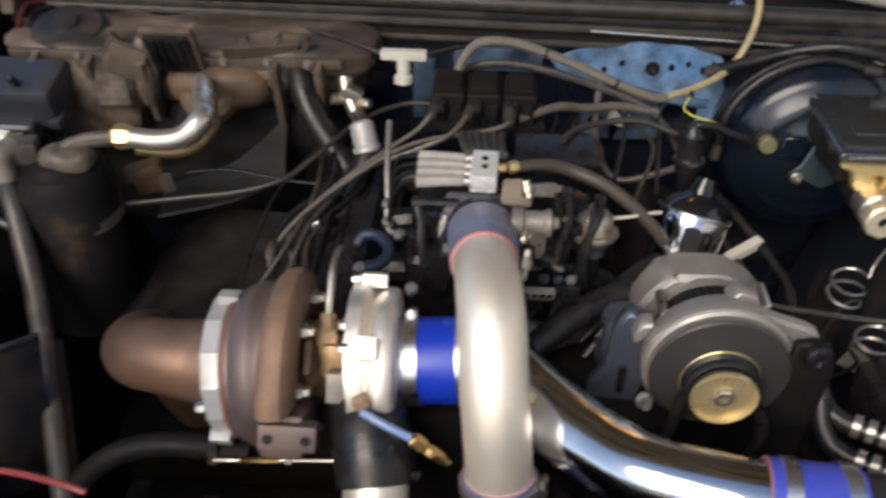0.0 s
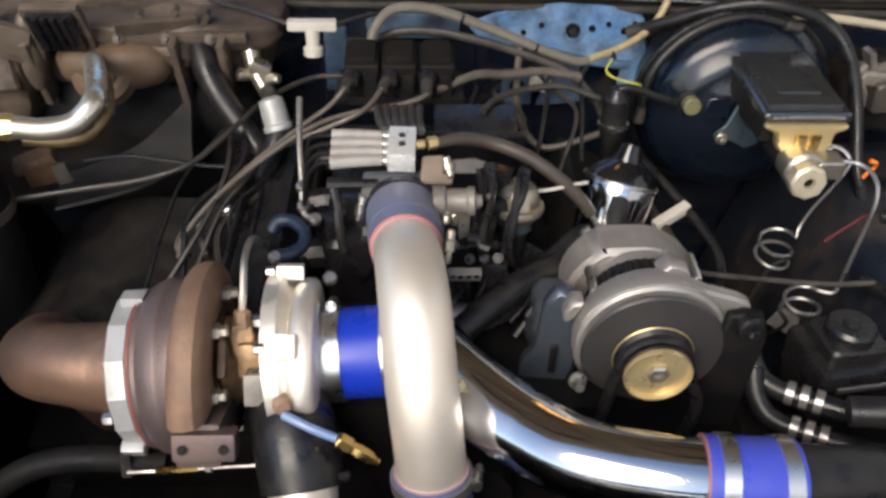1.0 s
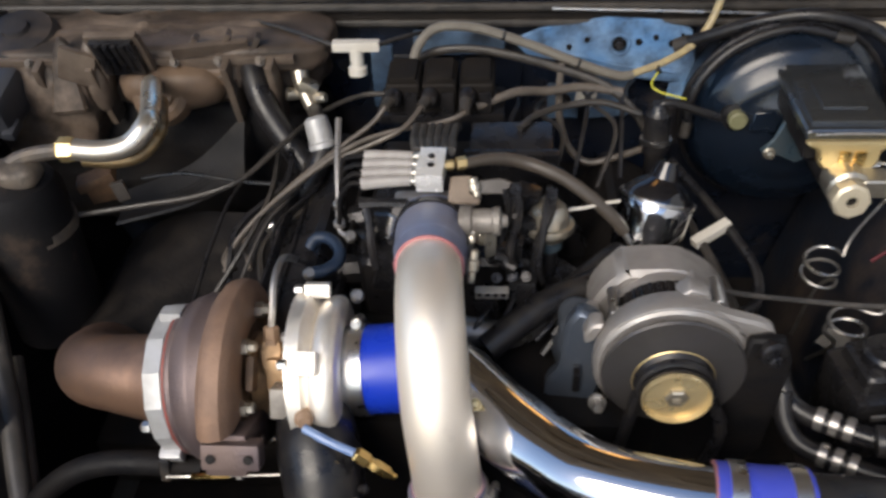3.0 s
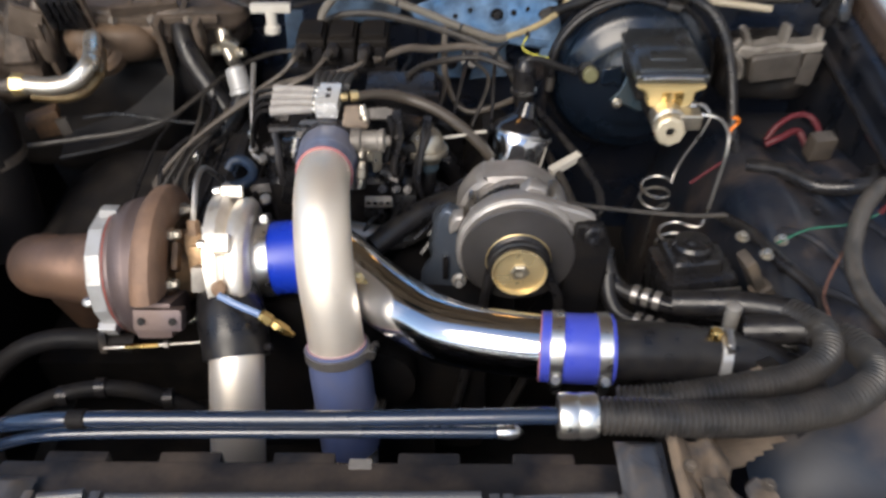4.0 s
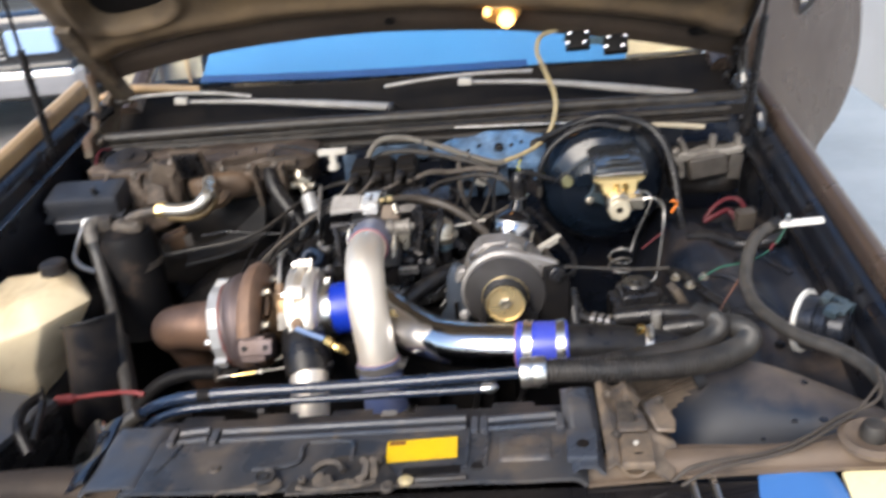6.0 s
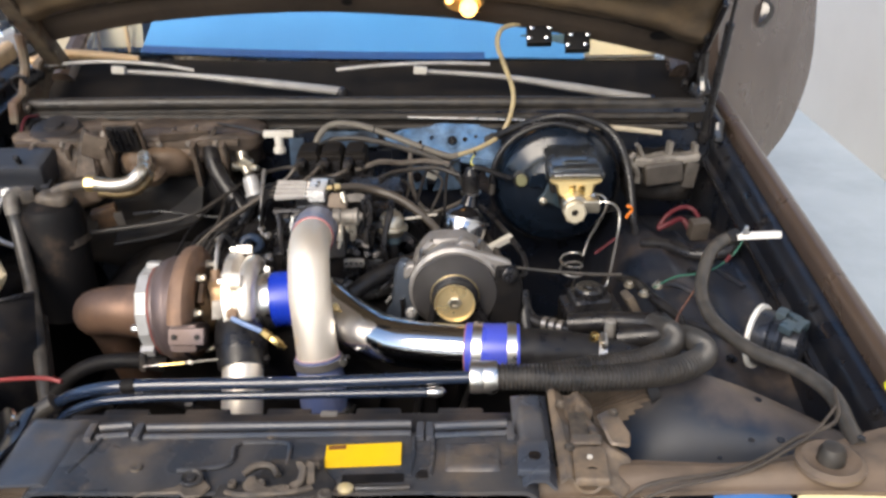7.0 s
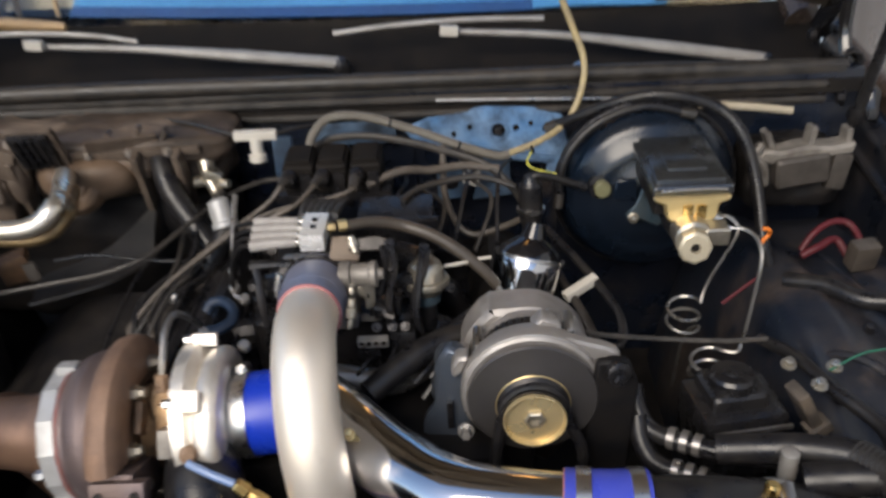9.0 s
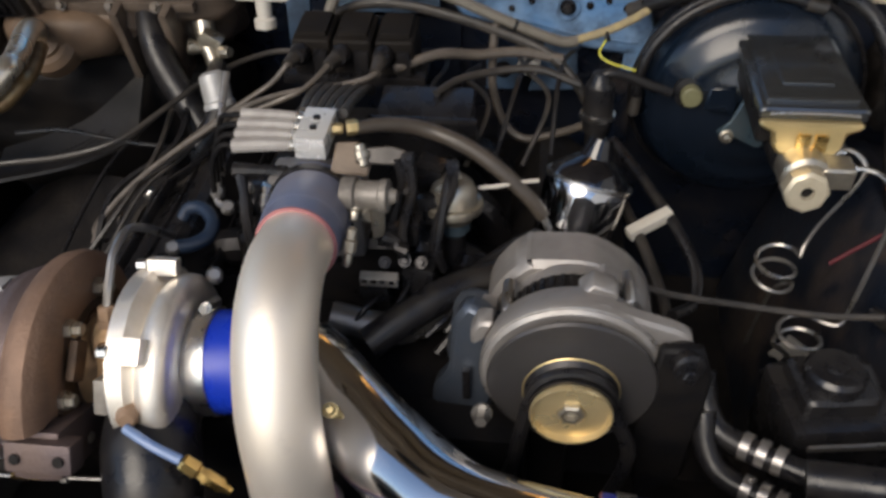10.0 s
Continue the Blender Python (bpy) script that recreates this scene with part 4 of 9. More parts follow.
for x, y in ((-0.176, 0.278), (-0.026, 0.339), (0.165, 0.262)):
    bm = add_lathe(nb(), [(0, 0.008), (0.003, 0.007), (0.003, 0.003), (0.002, 0.0)], (x, y, 0.836), (0, 0, 1), 16)
    part("push_pin", bm, latch_rust if x < 0 else dark_metal, cover, "rusty push pin")
label = part("caution_label", add_plate(nb(), [(0, -0.028), (0.0915, -0.028), (0.0915, 0.012), (0, 0.012)], 0.001, pose(0.047, 0.304, 0.8372, 1.5, -1, 2), 0), yellow_label, cover, "yellow warning label")
bm = nb()
add_plate(bm, [(0.003, 0.003), (0.024, 0.003), (0.024, 0.0095), (0.003, 0.0095)], 0.0006, pose(0.047, 0.304, 0.8386, 1.5, -1, 2), 0)
part("print_bar", bm, label_ink, label)

# shroud behind the cover, seen between the pipes
shroud = thing("fan_shroud", (0, 0.41, 0.70), "black plastic fan shroud behind the radiator", "fan shroud")
bm = add_box(nb(), (-0.01, 0.384, 0.792), (0.60, 0.054, 0.05), bev=0.006)
for x in (-0.24, -0.13, -0.02, 0.10, 0.21):
    add_box(bm, (x, 0.413, 0.802), (0.06, 0.022, 0.026), bev=0.004)
part("frame", bm, dusty_plastic, shroud)
bm = add_box(nb(), (-0.01, 0.425, 0.58), (0.70, 0.03, 0.38), bev=0.006)
part("core", bm, black_plastic, shroud)
bm = nb()
add_box(bm, (0.035, 0.408, 0.8165), (0.022, 0.012, 0.003), bev=0.001)
part("clip", bm, bracket_gray, shroud, "small grey clip")

# dirty bracket at the end of the cover
bracket = thing("side_bracket", (0.37, 0.36, 0.80), "dust-caked stamped bracket beside the radiator cover", "bracket")

def stamped(u, v):
    """Stamped plate with a raised left rib, a valley and a ragged outer edge."""
    x = 0.324 + (0.072 + 0.016 * math.sin(v * 5.5) + 0.004 * math.sin(v * 23)) * u
    y = 0.246 + 0.178 * v
    z = 0.840 + 0.007 * math.exp(-((u - 0.12) / 0.09) ** 2) - 0.007 * math.exp(-((u - 0.45) / 0.14) ** 4) - 0.026 * max(0.0, u - 0.7) ** 1.3 * 3
    z -= 0.006 * (1 - step(0.28, 0.34, v)) * step(0.2, 0.3, u)
    return Vector((x, y, z + 0.0015 * noise.noise((x * 40, y * 40, 0.6))))


part("plate", add_sheet(nb(), stamped, 40, 60, 0.004), bracket_dust, bracket, "", 50)
part("stop_pad", add_box(nb(), (0.362, 0.274, 0.8405), (0.040, 0.064, 0.012), (-3, 0, -3), 0.0055, 4), bracket_dust, bracket, "dusty raised pad on the bracket")
part("pad_hole", add_lathe(nb(), [(0, 0.008), (0.0015, 0.008), (0.0015, 0.0)], (0.362, 0.256, 0.8455), (0, -0.05, 1), 16), deep_black, bracket)
part("pad_hole", add_lathe(nb(), [(0, 0.0035), (0.0015, 0.0035), (0.0015, 0.0)], (0.362, 0.282, 0.8465), (0, -0.05, 1), 12), off_white, bracket)
part("tab", add_plate(nb(), [(-0.014, -0.030), (0.010, -0.034), (0.020, -0.010), (0.016, 0.024), (0.004, 0.036), (-0.012, 0.026)], 0.006, pose(0.398, 0.342, 0.838, 3, 9, 12), 0.0025), bracket_dust, bracket, "bent dusty tab")
part("tab", add_plate(nb(), [(-0.020, -0.008), (0.018, -0.010), (0.022, 0.006), (-0.016, 0.010)], 0.005, pose(0.361, 0.318, 0.842, 6, 0, 4), 0.002), bracket_dust, bracket, "bent dusty tab")
part("slot", add_box(nb(), (0.357, 0.352, 0.8395), (0.022, 0.050, 0.005), (0, 0, -2), 0.002), latch_rust, bracket, "dirt-filled slot")
bm = nb()
for p in ((0.340, 0.300, 0.846), (0.338, 0.385, 0.847), (0.402, 0.362, 0.850)):
    add_bolt(bm, p, (0.1, -0.1, 1), 0.0045, 0.005)
pieces("bolt", bm, latch_rust, bracket)

# hood latch, grimy, half sunk in the cover's front
latch = thing("hood_latch", (0.01, 0.25, 0.83), "grimy hood latch set in the front of the cover", "latch")
bm = add_plate(nb(), [(-0.075, -0.028), (0.058, -0.030), (0.064, -0.006), (0.050, 0.014), (0.046, 0.034), (-0.016, 0.036), (-0.026, 0.016), (-0.040, 0.002), (-0.072, -0.006)], 0.003, pose(0.002, 0.254, 0.8355, 3, 0, 2), 0.001)
part("base_plate", bm, latch_dark, latch, "dark pressed base plate")
bm = nb()
add_plate(bm, [(-0.030, -0.012), (-0.004, -0.016), (0.016, -0.010), (0.012, -0.002), (-0.006, -0.006), (-0.018, 0.002), (-0.020, 0.012), (-0.030, 0.012), (-0.036, 0.0)], 0.006, pose(-0.004, 0.243, 0.8400, 8, 0, 6), 0.002)
add_plate(bm, [(-0.006, -0.020), (0.006, -0.021), (0.012, -0.008), (0.011, 0.010), (0.003, 0.018), (-0.005, 0.015), (0.002, 0.006), (0.003, -0.006), (-0.004, -0.011)], 0.009, pose(0.020, 0.256, 0.8410, 22, 4, -8), 0.002)
add_plate(bm, [(-0.005, -0.016), (0.005, -0.016), (0.007, 0.010), (0.0, 0.016), (-0.006, 0.010)], 0.007, pose(0.034, 0.262, 0.8400, 30, 8, 14), 0.002)
add_tube(bm, [(-0.044, 0.262, 0.840), (-0.030, 0.272, 0.844), (-0.012, 0.270, 0.845), (-0.002, 0.256, 0.843)], 0.0042, 8, 5)
add_tube(bm, [(-0.058, 0.234, 0.838), (-0.040, 0.226, 0.841), (-0.014, 0.226, 0.842), (0.020, 0.231, 0.841), (0.040, 0.240, 0.839)], 0.0036, 8, 5)
pieces("catch", bm, latch_rust, latch, "rust-caked catch lever", near=0.003)
bm = nb()
for x, y, r in ((0.057, 0.2245, 0.0085), (-0.020, 0.243, 0.0065), (0.012, 0.234, 0.005), (-0.052, 0.243, 0.0055)):
    add_lathe(bm, [(0, r), (0.004, r), (0.006, r * 0.75), (0.006, r * 0.4), (0.0045, 0.0)], (x, y, 0.840), (0.05, -0.15, 1), 16)
pieces("rivet", bm, latch_rust, latch, "dirty rivet head", near=0.002)
turn = [(0.030 + 0.016 * k / 32, 0.272 + 0.0045 * math.cos(k * 0.8), 0.845 + 0.0045 * math.sin(k * 0.8)) for k in range(32)]
part("spring", add_tube(nb(), turn, 0.0012, 6, 1), latch_rust, latch, "rusty coil spring")
bm = add_lathe(nb(), [(0, 0.007), (0.004, 0.0075), (0.006, 0.005), (0.007, 0.0)], (0.079, 0.236, 0.839), (0, -0.2, 1), 16)
for v in bm.verts:
    v.co.x = 0.079 + (v.co.x - 0.079) * 1.3
part("knob", bm, yellow_loom, latch, "yellowish release tab")
part("slot_bar", add_box(nb(), (0.108, 0.257, 0.8365), (0.072, 0.014, 0.004), (0, 0, 2), 0.0015), deep_black, latch, "dark slot below the label")
part("rod", add_tube(nb(), [(0.090, 0.237, 0.840), (0.122, 0.236, 0.841), (0.152, 0.239, 0.840)], 0.0036, 10, 4), latch_dark, latch, "grey release rod")
# side arm of the latch with its round pivot
side_arm = thing("latch_arm", (-0.12, 0.24, 0.835), "grimy latch arm with a round pivot on the cover", "latch")
bm = add_plate(nb(), [(-0.046, -0.016), (-0.040, -0.004), (-0.004, 0.0), (0.010, 0.012), (0.030, 0.012), (0.040, -0.002), (0.030, -0.016), (0.012, -0.018), (0.006, -0.010), (-0.036, -0.010)], 0.004, pose(-0.116, 0.240, 0.8375, 3, 0, 2), 0.0015)
part("plate", bm, latch_rust, side_arm)
bm = add_lathe(nb(), [(0, 0.0135), (0.005, 0.0135), (0.006, 0.0115), (0.003, 0.0095), (0.003, 0.005), (0.006, 0.0045), (0.007, 0.0)], (-0.101, 0.251, 0.8405), (0, -0.08, 1), 24)
part("pivot", bm, latch_dark, side_arm, "round dished pivot")
hose("release_cable", [(0.40, 0.246, 0.815), (0.43, 0.250, 0.834), (0.52, 0.266, 0.838), (0.574, 0.292, 0.840), (0.615, 0.318, 0.844), (0.672, 0.345, 0.85), (0.69, 0.40, 0.86)], 0.0026, hose_brown, "dusty black hood release cable along the radiator support", 8, category="cable")
hose("loom_cable", [(0.41, 0.238, 0.815), (0.45, 0.244, 0.833), (0.54, 0.266, 0.838), (0.60, 0.300, 0.842), (0.64, 0.326, 0.848), (0.684, 0.372, 0.855)], 0.0022, hose_brown, "thin dusty cable along the radiator support", 8, category="cable")

# header panel, headlights and grille edge
bm = nb()
add_sheet(bm, lambda u, v: Vector((-0.82 + 1.64 * u, 0.256 - 0.15 * v, 0.798 - 0.02 * v - 0.06 * v * v)), 40, 8, 0.006)
part("header_panel", bm, black_paint, car, "glossy black header panel", 60)
def lid(u, v):
    return Vector((-(0.355 + 0.49 * u), 0.230 - 0.17 * v, 0.806 - 0.010 * v - 0.05 * v ** 3))


part("headlight_surround", add_sheet(nb(), lid, 20, 10, 0.006), dusty_tan, car, "brown dusty headlight surround", 60)
for x in (0.427, 0.452):
    bm = add_box(nb(), (x, 0.200, 0.799), (0.007, 0.13, 0.010), (5, 0, 1.5), 0.002)
    part("trim_strip", bm, clamp_bright, car, "bright chrome trim")
bm = nb()
add_sheet(bm, lambda u, v: Vector((0.550 + 0.050 * (2 * u - 1) * (0.86 + 0.14 * math.sin(math.pi * min(1.0, v * 1.6))), 0.264 - 0.14 * v, 0.804 + 0.006 * math.sin(math.pi * u) - 0.03 * v)), 16, 14, 0.004)
part("headlight_lens", bm, head_blue_reflection, car, "headlight lens with a blue reflection put into its colour", 60)
bm = nb()
add_sheet(bm, lambda u, v: Vector((0.602 + 0.15 * u, 0.258 - 0.14 * v, 0.806 + 0.006 * math.sin(math.pi * u) - 0.03 * v)), 16, 10, 0.004)
part("corner_lamp_lens", bm, marker_amber, car, "pale cream corner lamp lens", 60)
part("bumper", add_box(nb(), (0, -0.02, 0.52), (1.7, 0.14, 0.16), bev=0.04, seg=4), black_paint, car, "black front bumper", 60)

# ---- engine block under everything ----
engine = thing("engine", (0, 0.95, 0.40), "grimy black six-cylinder engine", "engine")
bm = add_box(nb(), (0.0, 0.98, 0.60), (0.42, 0.46, 0.30), bev=0.03)
part("block", bm, deep_black, engine)
bm = nb()
add_box(bm, (-0.205, 0.955, 0.765), (0.12, 0.40, 0.10), (0, -32, 0), 0.02, 3)
cover_l = part("left_valve_cover", bm, dark_metal, engine, "dull ribbed valve cover")
bm = nb()
for k in range(5):
    add_box(bm, (-0.232 + 0.02 * k, 0.955, 0.825 - 0.006 * k), (0.006, 0.38, 0.010), (0, -32, 0), 0.002)
pieces("cover_rib", bm, dark_metal, cover_l)
bm = nb()
for y in (0.80, 0.95, 1.10):
    add_bolt(bm, (-0.245, y, 0.815), (-0.5, 0, 0.85), 0.008, 0.010)
pieces("valve_cover_bolt", bm, steel, engine)
bm = nb()
add_box(bm, (0.20, 0.97, 0.735), (0.12, 0.38, 0.09), (0, 32, 0), 0.02, 3)
part("right_valve_cover", bm, grime, engine)
bm = nb()
add_box(bm, (-0.03, 1.00, 0.79), (0.20, 0.26, 0.09), bev=0.018, seg=3)
manifold = part("intake_manifold", bm, dark_metal, engine, "dark cast intake manifold")
bm = nb()
for k in range(3):
    for sx in (-1, 1):
        y = 0.90 + 0.10 * k
        add_tube(bm, [(-0.03 + sx * 0.07, y, 0.80), (-0.03 + sx * 0.13, y, 0.79), (-0.03 + sx * 0.16, y, 0.74)], 0.020, 10, 5)
pieces("runner", bm, dark_metal, manifold)
bm = nb()
add_box(bm, (-0.04, 0.885, 0.865), (0.09, 0.05, 0.085), bev=0.010)
add_lathe(bm, [(0, 0.034), (0.03, 0.034)], (-0.041, 0.878, 0.883), (0.02, -1, 0.2), 26)
part("throttle_body", bm, dull_alu, engine, "dull aluminium throttle body")
bm = add_lathe(nb(), [(-0.010, 0.010), (-0.008, 0.0165), (0.004, 0.0165), (0.006, 0.0135), (0.026, 0.0135), (0.028, 0.0155), (0.034, 0.0155), (0.036, 0.008), (0.042, 0.006)], (0.000, 0.850, 0.908), (1, -0.05, 0.05), 24)
part("shaft_housing", bm, motor_cast, engine, "dusty cast throttle shaft housing")
bm = add_plate(nb(), [(-0.020, -0.016), (0.014, -0.018), (0.020, 0.004), (0.006, 0.016), (-0.016, 0.014)], 0.005, pose(-0.004, 0.884, 0.924, 35, 8, 10), 0.002)
part("throttle_bracket", bm, dirty_pleats, engine, "dusty tan bracket plate")
bm = add_plate(nb(), [(-0.024, -0.006), (0.020, -0.008), (0.026, 0.004), (0.010, 0.010), (-0.020, 0.008)], 0.004, pose(0.024, 0.880, 0.930, 55, 0, 4), 0.0015)
part("throttle_bracket", bm, motor_dirt, engine, "dirty grey bracket arm")
bm = nb()
for p, q in (((0.004, 0.850, 0.908), (0.004, 0.830, 0.893)), ((0.009, 0.806, 0.906), (0.004, 0.788, 0.876)), ((0.004, 0.880, 0.944), (0.010, 0.868, 0.926))):
    p, q = Vector(p), Vector(q)
    ln = (q - p).length
    add_lathe(bm, [(0, 0.003), (0.002, 0.0048), (ln * 0.3, 0.0048), (ln * 0.34, 0.0066), (ln * 0.62, 0.0066), (ln * 0.66, 0.0044), (ln * 0.92, 0.0044), (ln, 0.003)], p, q - p, 10)
pieces("vacuum_fitting", bm, silver_zinc, engine, "small zinc vacuum fittings", near=0.004)
bm = nb()
add_lathe(bm, [(0, 0.011), (0.010, 0.011), (0.013, 0.008), (0.013, 0.004)], (0.012, 0.856, 0.888), (0.6, -1, 0.2), 18)
add_plate(bm, [(-0.006, -0.020), (0.006, -0.020), (0.008, 0.010), (0.002, 0.022), (-0.006, 0.016)], 0.004, pose(0.022, 0.846, 0.886, 85, 0, 25), 0.001)
pieces("throttle_lever", bm, silver_zinc, engine, "dull zinc throttle lever", near=0.004)
bm = nb()
for a, b in (((0.049, 0.872, 0.940), (0.047, 0.840, 0.836)), ((0.040, 0.880, 0.930), (0.034, 0.850, 0.850)), ((0.088, 0.885, 0.924), (0.073, 0.862, 0.838)), ((0.028, 0.842, 0.868), (0.050, 0.836, 0.856))):
    a, b = Vector(a), Vector(b)
    side = Vector((0.008, 0, 0))
    add_tube(bm, [a, a.lerp(b, 0.3) + side * 0.6, a.lerp(b, 0.7) - side * 0.4, b], [0.0065, 0.0045, 0.005, 0.0065], 8, 5)
add_tube(bm, [(-0.120, 0.885, 0.905), (-0.095, 0.883, 0.907), (-0.068, 0.880, 0.908)], [0.0075, 0.0055, 0.0065], 8, 4)
add_tube(bm, [(-0.114, 0.883, 0.902), (-0.110, 0.871, 0.887), (-0.108, 0.860, 0.866), (-0.104, 0.850, 0.84)], [0.006, 0.0045, 0.006, 0.005], 8, 4)
pieces("linkage_arm", bm, dark_metal, engine, "dark throttle linkage arm", near=0.002)
bm = nb()
for x, y, z, s in ((0.045, 0.87, 0.855, 0.026), (0.058, 0.85, 0.805, 0.032), (0.02, 0.835, 0.80, 0.028), (-0.09, 0.865, 0.83, 0.034), (0.07, 0.93, 0.84, 0.036), (-0.12, 0.905, 0.82, 0.034), (0.062, 0.915, 0.885, 0.028), (0.030, 0.855, 0.862, 0.018), (0.066, 0.888, 0.868, 0.020), (-0.098, 0.885, 0.872, 0.022), (-0.075, 0.868, 0.856, 0.020)):
    add_box(bm, (x, y, z), (s, s * 0.8, s * 1.5), (random.uniform(-15, 15), random.uniform(-15, 15), random.uniform(-30, 30)), 0.004)
pieces("sensor_body", bm, black_plastic, engine)
bm = nb()
for x, y, z in ((0.050, 0.866, 0.938), (0.047, 0.838, 0.842), (0.052, 0.862, 0.905), (0.030, 0.826, 0.850), (0.062, 0.842, 0.838), (-0.085, 0.862, 0.872), (0.080, 0.95, 0.862), (0.020, 0.852, 0.908), (-0.108, 0.868, 0.846), (0.088, 0.880, 0.922), (-0.064, 0.858, 0.838)):
    add_bolt(bm, (x, y, z), (random.uniform(-0.4, 0.4), -0.7, 0.6), 0.0038, 0.007)
pieces("fitting", bm, dark_metal, engine)
bm = nb()
add_tube(bm, [(0.020, 0.772, 0.796), (0.047, 0.792, 0.808), (0.088, 0.822, 0.820), (0.136, 0.852, 0.820), (0.17, 0.88, 0.81)], 0.0155, 16, 6)
part("bypass_tube", bm, rubber, engine, "black bypass hose")
# timing cover, water pump and lower pulleys in the dark at the front
bm = nb()
add_box(bm, (0.0, 0.725, 0.62), (0.34, 0.05, 0.28), bev=0.02)
add_lathe(bm, [(0, 0.055), (0.04, 0.055), (0.05, 0.03)], (0.02, 0.70, 0.66), (0, -1, 0), 28)
add_lathe(bm, [(0, 0.08), (0.035, 0.08), (0.04, 0.05)], (0.02, 0.70, 0.52), (0, -1, 0), 28)
part("timing_cover", bm, deep_black, engine)
bm = nb()
for k in range(9):
    p = Vector((0.04 + 0.02 * k, 0.80 + 0.01 * math.sin(k * 2), 0.78 + 0.012 * math.cos(k * 1.7)))
    add_tube(bm, [p, p + Vector((0.03, 0.03, 0.03)), p + Vector((0.02, 0.09, 0.01)), p + Vector((0.05, 0.14, -0.02))], 0.004, 6, 5)
pieces("loom_wire", bm, rubber, engine, "black engine wire", near=0.001)
bm = nb()
add_box(bm, (0.025, 0.820, 0.834), (0.036, 0.010, 0.013), (20, 0, 0), 0.002)
loom_plug = part("connector", bm, bracket_gray, engine, "grey four-way connector")
bm = nb()
for k in range(4):
    add_box(bm, (0.012 + 0.0085 * k, 0.8148, 0.8355), (0.005, 0.002, 0.006), (20, 0, 0), 0.0005)
pieces("socket", bm, black_paint, loom_plug, near=0.002)
# accessory bracket to the left of the alternator
bm = nb()
add_plate(bm, [(-0.030, -0.11), (0.012, -0.11), (0.030, -0.05), (0.034, 0.010), (0.022, 0.042), (0.002, 0.050), (-0.010, 0.030), (-0.014, -0.03), (-0.028, -0.05)], 0.022, pose(0.112, 0.768, 0.823, 86, 0, -6), 0.005)
add_lump(bm, (0.122, 0.795, 0.788), (0.06, 0.07, 0.10), 3, 0.006)
part("accessory_bracket", bm, material("bracket_blue", (0.085, 0.105, 0.14), 0.36, 0.6, second=(0.12, 0.125, 0.135), amount=0.5, scale=20, bump=0.25), engine, "blue-grey cast bracket")
bm = add_box(nb(), (0.113, 0.740, 0.789), (0.007, 0.006, 0.036), bev=0.001)
part("bracket_slot", bm, black_paint, engine)
bm = nb()
add_bolt(bm, (0.130, 0.695, 0.806), (0, -1, 0.35), 0.006, 0.014)
add_bolt(bm, (0.100, 0.731, 0.750), (0, -1, 0.1), 0.006, 0.012)
pieces("bracket_bolt", bm, tube_steel, engine)

# ---- turbocharger ----
turbo = thing("turbocharger", (-0.22, 0.70, 0.70), "turbocharger with rusty turbine and bright cast compressor", "turbocharger")
AX = Vector((1, 0.0, 0.10)).normalized()
T0 = Vector((-0.223, 0.722, 0.804))


def on_axis(x):
    return T0 + AX * (x + 0.24)


def round_axis(x, degrees, r):
    """A point at the radius r round the turbo's axis."""
    return on_axis(x) + Vector((0, math.cos(radians(degrees)), math.sin(radians(degrees)))) * r


def boxy(v):
    return math.copysign(abs(v) ** 0.7, v)


def volute(bm, x, r0, r1, w0, w1, start, sweep, flat=0.85, n=48, m=16):
    """A snail shell round the turbo axis: the section grows from w0 to w1."""
    rings = []
    for i in range(n + 1):
        f = i / n
        a = start + sweep * f
        w = w0 + (w1 - w0) * f
        rr = r0 + (r1 - r0) * f
        c = on_axis(x)
        d = Vector((0, math.cos(a), math.sin(a)))
        rings.append([bm.verts.new(c + d * (rr + w * boxy(math.cos(q))) + AX * (w * flat * boxy(math.sin(q)))) for q in (2 * math.pi * k / m for k in range(m))])
    for a, b in zip(rings, rings[1:]):
        for k in range(m):
            bm.faces.new((a[k], a[(k + 1) % m], b[(k + 1) % m], b[k]))
    bm.faces.new(rings[0][::-1])
    bm.faces.new(rings[-1])
    return bm


# turbine side
bm = nb()
volute(bm, -0.247, 0.080, 0.060, 0.034, 0.018, radians(165), radians(-325), 0.56)
add_lathe(bm, [(-0.030, 0.060), (-0.012, 0.072), (0.008, 0.074), (0.014, 0.06)], on_axis(-0.243), AX, 36)
turbine = part("turbine_housing", bm, rust_iron, turbo, "rust-brown cast turbine housing")
bm = nb()
add_lathe(bm, [(-0.032, 0.062), (-0.030, 0.074), (-0.022, 0.080), (-0.018, 0.080), (-0.014, 0.084), (0.0, 0.0885), (0.004, 0.0885), (0.008, 0.0865), (0.018, 0.0865), (0.022, 0.07)], on_axis(-0.274), AX, 44)
part("turbine_cone", bm, iron_violet, turbine, "heat-tinted iron outlet")
part("seam_rust", add_lathe(nb(), [(-0.0015, 0.066), (-0.0015, 0.0785), (0.0025, 0.0785), (0.0025, 0.066)], on_axis(-0.299), AX, 36), seam_red, turbine, "reddish rust line at the flange")
bm = nb()
add_box(bm, (-0.214, 0.618, 0.810), (0.056, 0.022, 0.026), (-28, 0, 0), 0.004)
add_box(bm, (-0.222, 0.652, 0.790), (0.044, 0.08, 0.045), (-26, 0, 0), 0.010)
part("inlet_flange", bm, iron_violet, turbine, "rusty inlet flange")
bm = nb()
for x in (-0.232, -0.196):
    add_lathe(bm, [(0, 0.0045), (0.001, 0.0045)], (x, 0.6068, 0.8155), (0, -0.88, 0.47), 12)
pieces("flange_hole", bm, grime, turbine)
bm = nb()
